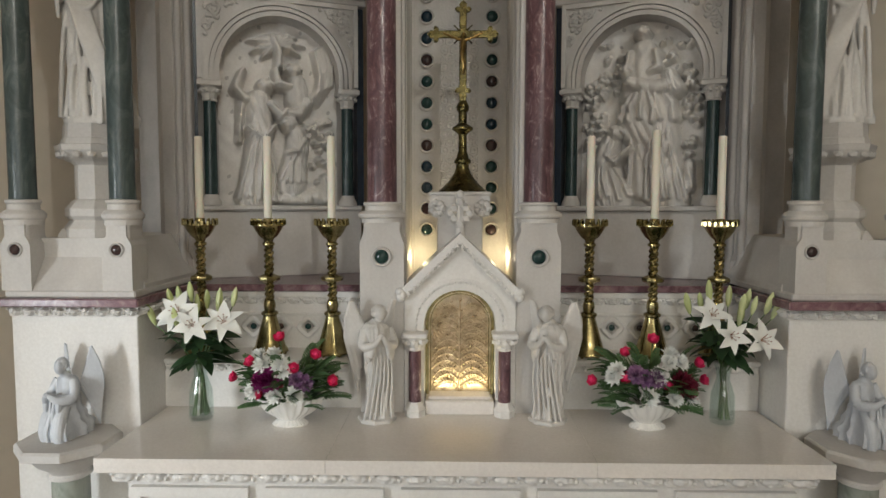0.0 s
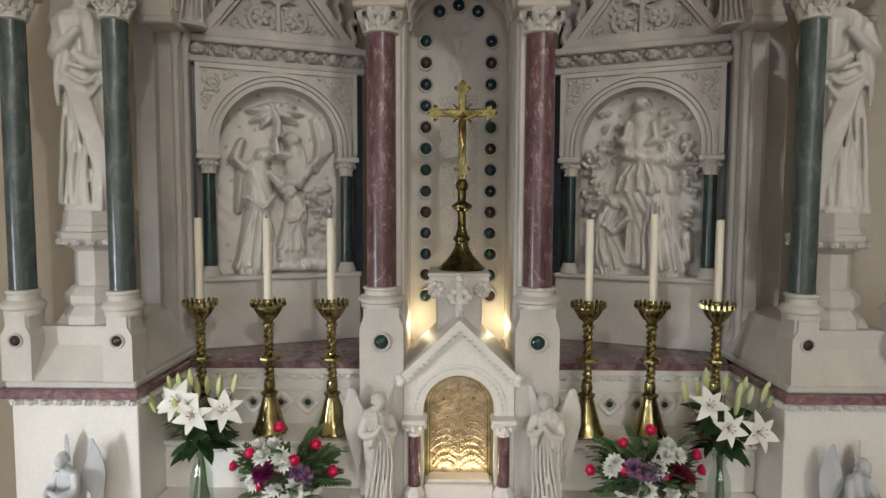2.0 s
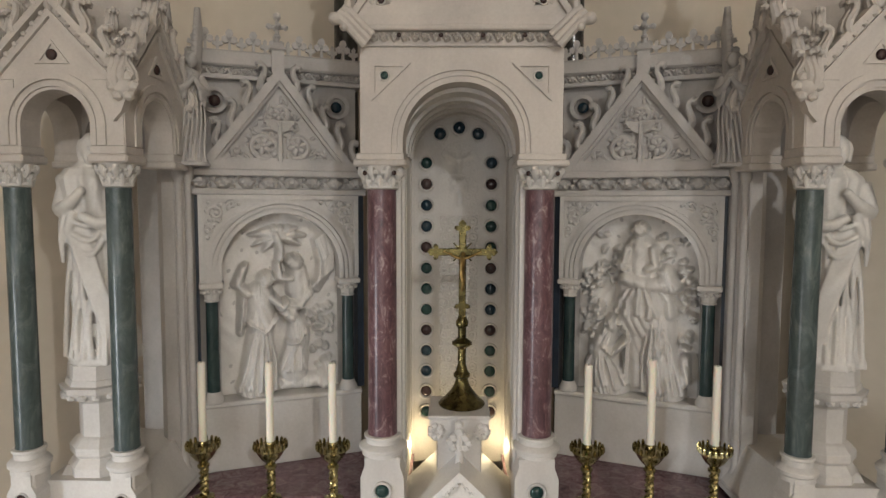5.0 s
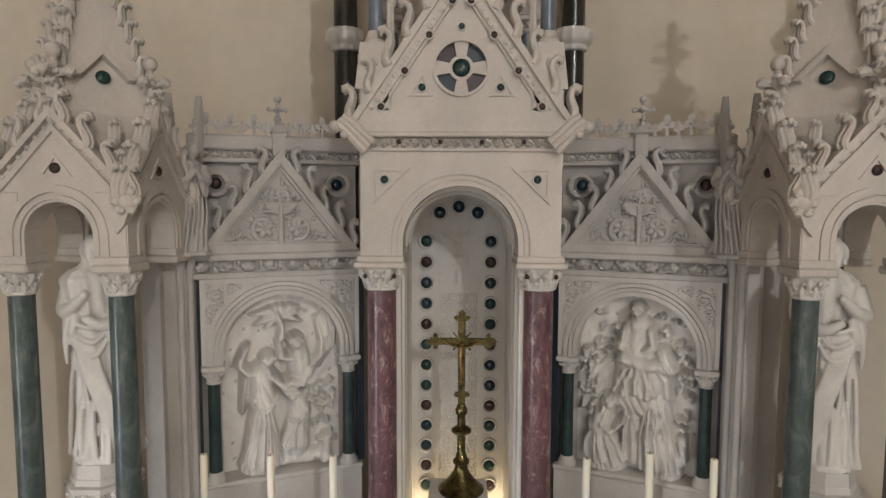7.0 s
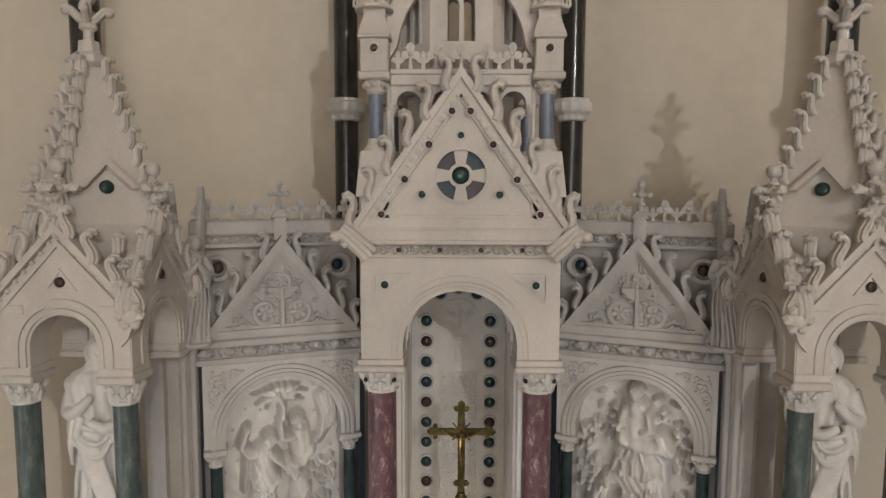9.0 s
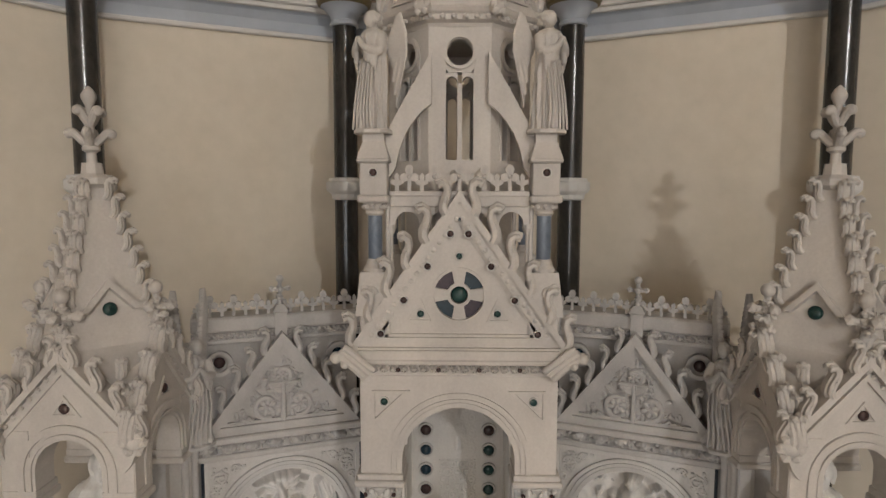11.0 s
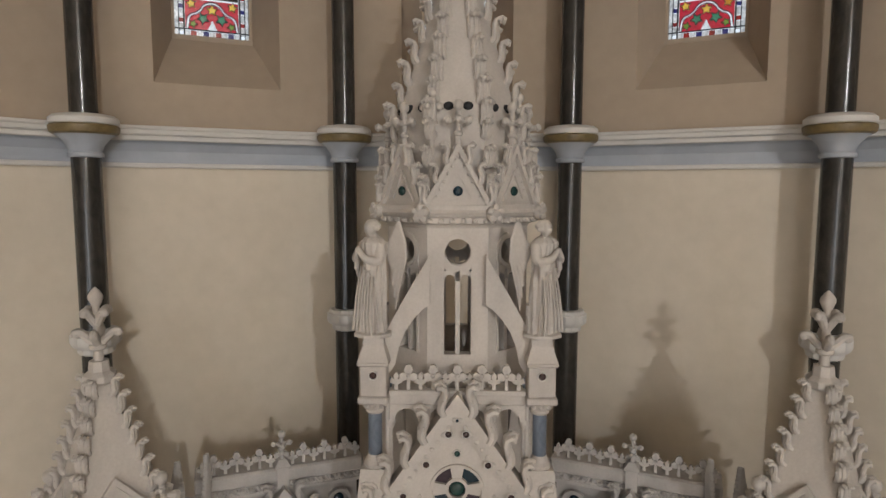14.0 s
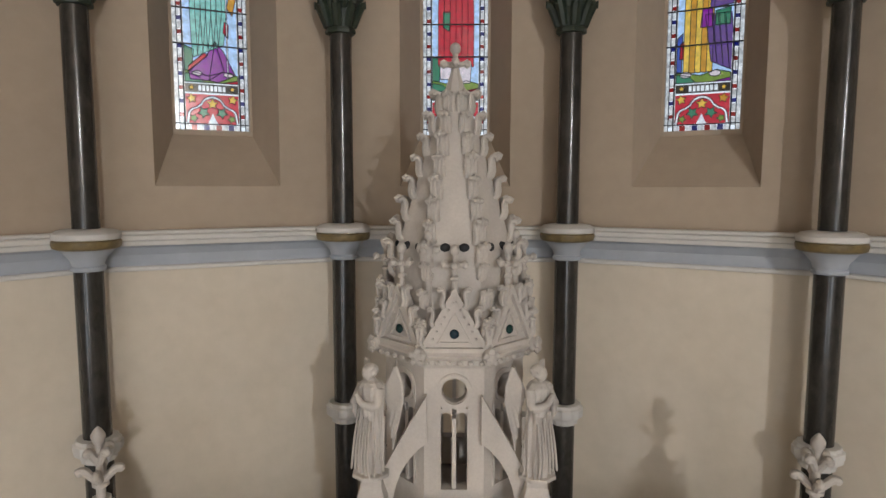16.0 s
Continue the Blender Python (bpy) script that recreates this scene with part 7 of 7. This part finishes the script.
lily_vase(-1.212, [(-0.06, -0.07, 1.425), (0.02, -0.11, 1.375), (0.14, -0.06, 1.38), (-0.09, -0.02, 1.40)],
          [(-0.08, 0.0, 1.44), (-0.04, 0.02, 1.46), (-0.12, 0.0, 1.43), (0.03, 0.02, 1.43), (0.09, 0.0, 1.42), (0.15, 0.02, 1.44), (-0.19, -0.03, 1.36), (-0.06, -0.09, 1.36), (-0.02, 0.04, 1.41)], 2,
          "white lilies, three open, with green buds")
lily_vase(1.212, [(-0.09, -0.06, 1.42), (-0.03, -0.12, 1.345), (0.10, -0.12, 1.325)],
          [(-0.16, 0.0, 1.42), (-0.10, 0.02, 1.43), (-0.06, 0.03, 1.47), (0.02, 0.02, 1.45), (0.07, 0.0, 1.41), (0.10, 0.02, 1.44), (0.18, 0.0, 1.42), (0.05, -0.03, 1.37), (0.20, -0.02, 1.40), (0.11, -0.02, 1.42)], 3,
          "white lilies, two wide open, with many buds")


def bowl(x, y, label, flowers, seed):
    rng = random.Random(seed)
    th = thing("flower_bowl", "fluted white ceramic footed bowl", "bowl", (x, y, 0.917), group="flower bowls")
    bm = bmesh.new()
    lathe(bm, [(0.060, 0.0), (0.062, 0.006), (0.052, 0.016), (0.042, 0.022), (0.055, 0.035), (0.085, 0.055), (0.108, 0.085), (0.118, 0.112), (0.112, 0.112), (0.08, 0.07), (0.02, 0.05)], 0, 0, 96, 24, 0.035)
    bm.transform(Matrix.Diagonal((1.28, 0.84, 1.16, 1)))
    part("bowl", bm, CERAMIC, th, smooth=True, local=True)
    fl = thing("flower_arrangement", label, "flowers", (x, y, 1.02), group="flower arrangements")
    heart = Vector((x, y, 1.03))
    for kind, dx, z in flowers:
        side = abs(dx) / 0.24
        dy = -0.11 * math.sqrt(max(0.05, 1 - side * side)) * (1.0 if z < 1.24 else 0.45)
        at = Vector((x + dx, y + dy, z))
        way = (at - heart).normalized() + Vector((0, -0.45, 0))
        me = ROSE if kind == 0 else MUMS[kind - 1]
        b = put(("rose", "chrysanthemum", "plum_bloom", "mauve_bloom", "wine_bloom")[kind], me, fl, facing(at, way, rng.uniform(0, 90), rng.uniform(1.3, 1.55) if kind else rng.uniform(1.1, 1.25)))
        bm = bmesh.new()
        sweep(bm, [heart, heart.lerp(at, 0.6) + Vector((0, 0, 0.01)), at], 0.0022, 5)
        part("stem", bm, STEM, fl)
    for k in range(150):
        a, e = rng.uniform(0, 6.28), rng.uniform(0.08, 1.3)
        w = Vector((math.cos(a) * 1.25, math.sin(a) * 0.75, math.tan(e) * 0.6))
        p = heart + Vector((0.10 * math.cos(a), 0.06 * math.sin(a), rng.uniform(-0.02, 0.14)))
        me = (FERNM, SMALLF, FERNM, SMALLF)[k % 4] if k % 19 else LEAFM
        put(me.name.split(".")[0], me, fl, along(p, w, rng.uniform(-40, 40), rng.uniform(0.75, 1.15)))
    return th


bowl(-0.772, 2.725, "pink roses, white chrysanthemums and plum blooms with fern",
     [(0, -0.03, 1.325), (0, 0.125, 1.245), (0, 0.20, 1.135), (0, -0.245, 1.14), (0, 0.045, 1.20), (0, -0.015, 1.135), (0, -0.11, 1.085), (0, -0.15, 1.225),
      (2, -0.085, 1.145), (2, -0.05, 1.15), (3, 0.06, 1.15), (3, 0.09, 1.135), (1, -0.12, 1.24), (1, -0.09, 1.215), (1, -0.055, 1.245), (1, 0.0, 1.19), (1, -0.01, 1.22), (1, -0.035, 1.085), (1, 0.05, 1.085), (1, -0.13, 1.10)], 5)
bowl(0.845, 2.725, "pink roses, white chrysanthemums and wine-red blooms with fern",
     [(0, 0.0, 1.325), (0, -0.115, 1.265), (0, 0.195, 1.225), (0, 0.235, 1.14), (0, -0.25, 1.135), (0, -0.125, 1.165), (0, 0.045, 1.135), (0, 0.165, 1.095),
      (4, 0.105, 1.14), (4, 0.13, 1.125), (3, -0.085, 1.18), (3, -0.05, 1.165), (3, 0.0, 1.165), (1, 0.075, 1.255), (1, 0.05, 1.235), (1, 0.10, 1.235), (1, -0.16, 1.195), (1, -0.17, 1.165), (1, 0.015, 1.18), (1, -0.025, 1.085), (1, 0.075, 1.085), (1, 0.15, 1.065)], 6)

# ---- stained glass ----
BRIGHT = bpy.data.materials.new("bright_sky")
BRIGHT.use_nodes = True
BRIGHT.node_tree.nodes.clear()
_e, _o = BRIGHT.node_tree.nodes.new("ShaderNodeEmission"), BRIGHT.node_tree.nodes.new("ShaderNodeOutputMaterial")
_e.inputs[0].default_value, _e.inputs[1].default_value = (0.93, 0.97, 1.0, 1), 1.35
BRIGHT.node_tree.links.new(_e.outputs[0], _o.inputs[0])
GL = {n: thin_glass("glass_" + n, c, rough=0.15) for n, c in dict(
    white=(0.95, 0.94, 0.92), red=(0.55, 0.012, 0.04), blue=(0.05, 0.10, 0.42), sky=(0.55, 0.72, 0.95), green=(0.04, 0.22, 0.12), leaf=(0.20, 0.30, 0.04), gold=(0.85, 0.55, 0.08), mint=(0.30, 0.62, 0.52),
    purple=(0.26, 0.02, 0.30), violet=(0.13, 0.06, 0.26), amber=(0.62, 0.30, 0.03), pale=(0.85, 0.72, 0.72), black=(0.012, 0.012, 0.012)).items()}


def window(k, scheme):
    w = thing("window_%d" % (k + 2), "narrow stained-glass lancet, brightly lit from outside", "window", (AX, AY, 0), -STEP * k, kind="structure")
    Y = GLASS_R
    rng = random.Random(40 + k)
    L = dict(local=True)

    layers = []

    def pane(pts, colour, lift=None):
        """A piece of glass; one laid later cuts its shape out of those before it."""
        if lift is not None:
            layers.append((pts, colour))
            return
        bm = bmesh.new()
        prism(bm, pts, Y, Y + 0.003)
        ob = part("pane", bm, GL[colour], w, **L)
        ob.visible_shadow = False

    def glaze(xa, xb, za, zb, cell):
        """Cuts the pieces of the picture from small squares, so that no two lie over one another."""
        nx, nz = round((xb - xa) / cell), round((zb - za) / cell)
        X, Z = np.meshgrid(xa + cell * (np.arange(nx) + 0.5), za + cell * (np.arange(nz) + 0.5), indexing="ij")
        own = np.full(X.shape, -1)
        for n, (pts, colour) in enumerate(layers):
            inside = np.zeros(X.shape, bool)
            for (ax, az), (bx, bz) in zip(pts, list(pts[1:]) + [pts[0]]):
                if az != bz:
                    inside ^= ((az > Z) != (bz > Z)) & (X < (bx - ax) * (Z - az) / (bz - az) + ax)
            own[inside] = n
        for n, (pts, colour) in enumerate(layers):
            cells = np.argwhere(own == n)
            if len(cells) == 0:
                continue
            vs, fs = [], []
            for i, k2 in cells:
                x, z = xa + cell * i, za + cell * k2
                b = len(vs)
                vs += [(x, Y, z), (x + cell, Y, z), (x + cell, Y, z + cell), (x, Y, z + cell)]
                fs.append((b, b + 1, b + 2, b + 3))
            me = bpy.data.meshes.new("pane")
            me.from_pydata(vs, [], fs)
            me.materials.append(GL[colour])
            ob = new("pane", me)
            ob.parent = w
            ob.visible_shadow = False

    def lead(pts, r=0.0035, y=-0.02):
        bm = bmesh.new()
        for a, b in zip(pts, pts[1:]):
            d = Vector((b[0] - a[0], b[1] - a[1])).normalized()
            n = Vector((-d.y, d.x)) * r
            prism(bm, [(a[0] + n.x, a[1] + n.y), (a[0] - n.x, a[1] - n.y), (b[0] - n.x, b[1] - n.y), (b[0] + n.x, b[1] + n.y)], Y + y, Y + y + 0.01)
        part("lead", bm, LEAD, w, **L)

    z0 = 6.742
    # borders: white strips with small coloured squares
    for s in (-1, 1):
        xa, xb = sorted((s * 0.262, s * 0.234))
        pane([(xa, z0), (xb, z0), (xb, 9.3), (xa, 9.3)], "white")
        xa, xb = sorted((s * 0.231, s * 0.200))
        j, z = 0, z0 + 0.03
        while z < 8.3:
            hgt = 0.034 if j % 2 else 0.066
            pane([(xa, z), (xb, z), (xb, z + hgt - 0.003), (xa, z + hgt - 0.003)], ("red", "blue")[(j // 2) % 2] if j % 2 else "white")
            z += hgt
            j += 1
        pane([(xa, z), (xb, z), (xb, 9.3), (xa, 9.3)], "white")
        lead([(s * 0.2325, z0), (s * 0.2325, 9.3)], 0.0028)
        lead([(s * 0.197, z0), (s * 0.197, 9.3)], 0.005)
        pane([tuple(p) for p in ((s * 0.188, z0 + 0.06), (s * 0.197, z0 + 0.06), (s * 0.197, 9.3), (s * 0.188, 9.3))][::s], "white")
    for i in range(9):
        xa = -0.198 + 0.044 * i
        pane([(xa, z0), (xa + 0.042, z0), (xa + 0.042, z0 + 0.042), (xa, z0 + 0.042)], ("white", "red", "white", "blue")[i % 4])
    lead([(-0.262, z0 + 0.046), (0.262, z0 + 0.046)], 0.004)
    # base panel: a round trefoil arch on red, with leaves
    b0, b1 = z0 + 0.052, 7.012
    tre = [(-0.185, b0)] + arc(-0.115, b0 + 0.055, 0.062, 180, 95, 6) + arc(0, b0 + 0.115, 0.088, 160, 20, 10) + arc(0.115, b0 + 0.055, 0.062, 85, 0, 6) + [(0.185, b0)]
    pane([(-0.187, b0), (0.187, b0), (0.187, b1), (-0.187, b1)], "red", 0)
    tin = [(x * 0.91, b0 + (z - b0) * 0.91) for x, z in tre]
    pane(tre, "white", 0)
    pane(tin, "red", 0)
    lead(tre, 0.0022)
    lead(tin, 0.0018)

    def leafy(cx, cz, r, colour, lift=3, turn=90):
        pts = []
        for i in range(10):
            a = radians(turn + 36 * i)
            q = r if i % 2 == 0 else r * 0.5
            pts.append((cx + q * math.cos(a), cz + q * math.sin(a)))
        pane(pts, colour, lift)
        lead(pts + [pts[0]], 0.0015)

    leafy(0, b0 + 0.145, 0.042, "gold")
    leafy(-0.065, b0 + 0.08, 0.045, "green", turn=120)
    leafy(0.065, b0 + 0.08, 0.045, "green", turn=60)
    leafy(-0.145, b0 + 0.18, 0.038, "gold", turn=100)
    leafy(0.145, b0 + 0.18, 0.038, "gold" if k < 1 else "amber", turn=80)
    leafy(-0.135, b0 + 0.035, 0.032, "leaf", turn=140)
    leafy(0.135, b0 + 0.035, 0.032, "leaf", turn=40)
    pane([(-0.035, b0), (0.035, b0), (0.0, b0 + 0.075)], "white", 3)
    # inscription band: plain bars
    pane([(-0.187, 7.022), (0.187, 7.022), (0.187, 7.085), (-0.187, 7.085)], "black", 0)
    xs = -0.095
    for i in range(7):
        wd = rng.uniform(0.017, 0.026)
        pane([(xs, 7.036), (xs + wd, 7.036), (xs + wd, 7.072), (xs, 7.072)], "white", 2)
        xs += wd + 0.008
    for s in (-1, 1):
        leafy(s * 0.145, 7.054, 0.022, "gold")
        for i in range(24):
            q = -0.184 + 0.0157 * i
            z = 7.016 if s < 0 else 7.087
            pane([(q, z), (q + 0.010, z), (q + 0.010, z + 0.006), (q, z + 0.006)], "white", 2)
    # picture field: sky, grass, hanging robes as plain shapes
    f0, f1 = 7.095, 8.35
    pane([(-0.187, f0), (0.187, f0), (0.187, f1), (-0.187, f1)], "sky", 0)

    def piece(pts, colour, lift=2, edge=0.0024):
        pane(pts, colour, lift)
        lead(list(pts) + [pts[0]], edge)

    piece([(-0.187, f0), (0.187, f0), (0.187, f0 + 0.06), (0.09, f0 + 0.085), (-0.02, f0 + 0.05), (-0.187, f0 + 0.085)], "leaf", 1)
    piece([(-0.187, f0), (-0.05, f0), (-0.10, f0 + 0.05), (-0.187, f0 + 0.065)], "green", 2)
    piece([(0.07, f0), (0.187, f0), (0.187, f0 + 0.025)], "red" if k < 1 else "purple", 2)
    if scheme == "mint":
        piece([(-0.187, 7.18), (-0.14, 7.17), (-0.12, 7.33), (-0.187, 7.36)], "green", 1)
        piece([(-0.15, 7.115), (-0.02, 7.11), (0.09, 7.19), (0.03, 7.40), (-0.04, 7.28), (-0.16, 7.17)], "purple")
        piece([(-0.02, 7.11), (0.05, 7.10), (0.17, 7.16), (0.09, 7.33), (0.03, 7.40)], "purple", 3)
        piece([(-0.165, 7.17), (-0.04, 7.28), (-0.02, 7.30), (-0.05, 7.31), (-0.16, 7.21)], "red", 4)
        for i in range(6):
            a, b = -0.13 + 0.037 * i, -0.13 + 0.037 * (i + 1)
            piece([(a, 7.27 + 0.018 * i), (b, 7.29 + 0.018 * i), (b + 0.03, 7.62), (b + 0.02, 8.2), (a + 0.01, 8.2), (a - 0.01, 7.62)], "mint", 5, 0.0018)
        piece([(0.09, 7.47), (0.125, 7.43), (0.13, 7.53), (0.10, 7.55)], "red", 6)
        piece([(0.12, 7.65), (0.16, 7.60), (0.187, 7.72), (0.15, 7.80)], "amber", 6)
        piece([(0.112, 7.13), (0.121, 7.13), (0.121, 8.1), (0.112, 8.1)], "white", 7, 0.0016)
        for x in (-0.10, 0.12):
            piece([(x + 0.035 * math.cos(radians(30 * i)), 7.16 + 0.018 * math.sin(radians(30 * i))) for i in range(12)], "pale", 6)
    elif scheme == "red":
        piece([(-0.187, 7.18), (-0.13, 7.17), (-0.12, 7.36), (-0.187, 7.36)], "green", 1)
        for i in range(6):
            a, b = -0.14 + 0.048 * i, -0.14 + 0.048 * (i + 1)
            piece([(a * 1.0, 7.30), (b, 7.29), (b, 7.72), (b * 0.9, 8.2), (a * 0.9, 8.2), (a, 7.72)], "red", 3, 0.002)
        piece([(-0.12, 7.19), (-0.04, 7.19), (-0.03, 7.31), (-0.13, 7.31)], "pale", 4)
        piece([(0.04, 7.16), (0.12, 7.16), (0.13, 7.31), (0.03, 7.31)], "pale", 4)
        piece([(-0.10, 7.60), (-0.05, 7.57), (-0.04, 7.72), (-0.10, 7.72)], "green", 5)
    else:
        piece([(-0.187, 7.17), (-0.15, 7.17), (-0.15, 7.46), (-0.187, 7.42)], "blue", 1)
        piece([(-0.165, 7.27), (-0.14, 7.27), (-0.14, 7.40), (-0.165, 7.38)], "red", 2)
        for i in range(5):
            a, b = -0.14 + 0.04 * i, -0.14 + 0.04 * (i + 1)
            piece([(a, 7.17), (b, 7.165), (b, 7.50), (b, 7.86), (a, 7.86), (a, 7.5)], "amber" if i % 2 else "gold", 3, 0.002)
        for i in range(4):
            a, b = 0.0 + 0.042 * i, 0.042 * (i + 1)
            piece([(a + 0.05, 7.24 - 0.02 * i), (b + 0.05, 7.22 - 0.02 * i), (b + 0.01, 7.58), (a, 7.58)], "violet", 5, 0.002)
        piece([(-0.03, 7.49), (0.05, 7.49), (0.05, 7.62), (-0.02, 7.62)], "purple", 6)
        piece([(0.07, 7.50), (0.17, 7.50), (0.17, 7.62), (0.07, 7.60)], "green", 6)
        piece([(0.03, 7.62), (0.187, 7.64), (0.187, 7.9), (0.05, 7.9)], "violet", 6)
        for x in (-0.12, 0.08):
            piece([(x + 0.04 * math.cos(radians(30 * i)), 7.155 + 0.022 * math.sin(radians(30 * i))) for i in range(12)], "pale", 7)
    glaze(-0.188, 0.188, b0, 8.3, 0.004)
    pane([(-0.187, 8.3), (0.187, 8.3), (0.187, 9.3), (-0.187, 9.3)], "white")
    # saddle bars and lead lines
    for z in (7.365, 7.62, 7.88, 8.14):
        lead([(-0.262, z), (0.262, z)], 0.005, -0.034)
    bm = bmesh.new()
    between(bm, [(-0.30, 6.70), (-0.30, 9.4), (0.30, 9.4), (0.30, 6.70)], [(-0.262, 6.742), (-0.262, 9.3), (0.262, 9.3), (0.262, 6.742)], Y - 0.03, Y + 0.02)
    part("window_frame", bm, TAN, w, **L)
    bm = bmesh.new()
    box(bm, -1.2, 1.2, WALL_R + 1.2, WALL_R + 1.22, 5.8, 10.4)
    ob = part("daylight", bm, BRIGHT, w, "bright overcast sky outside", **L)


window(-1, "mint")
window(0, "red")
window(1, "amber")
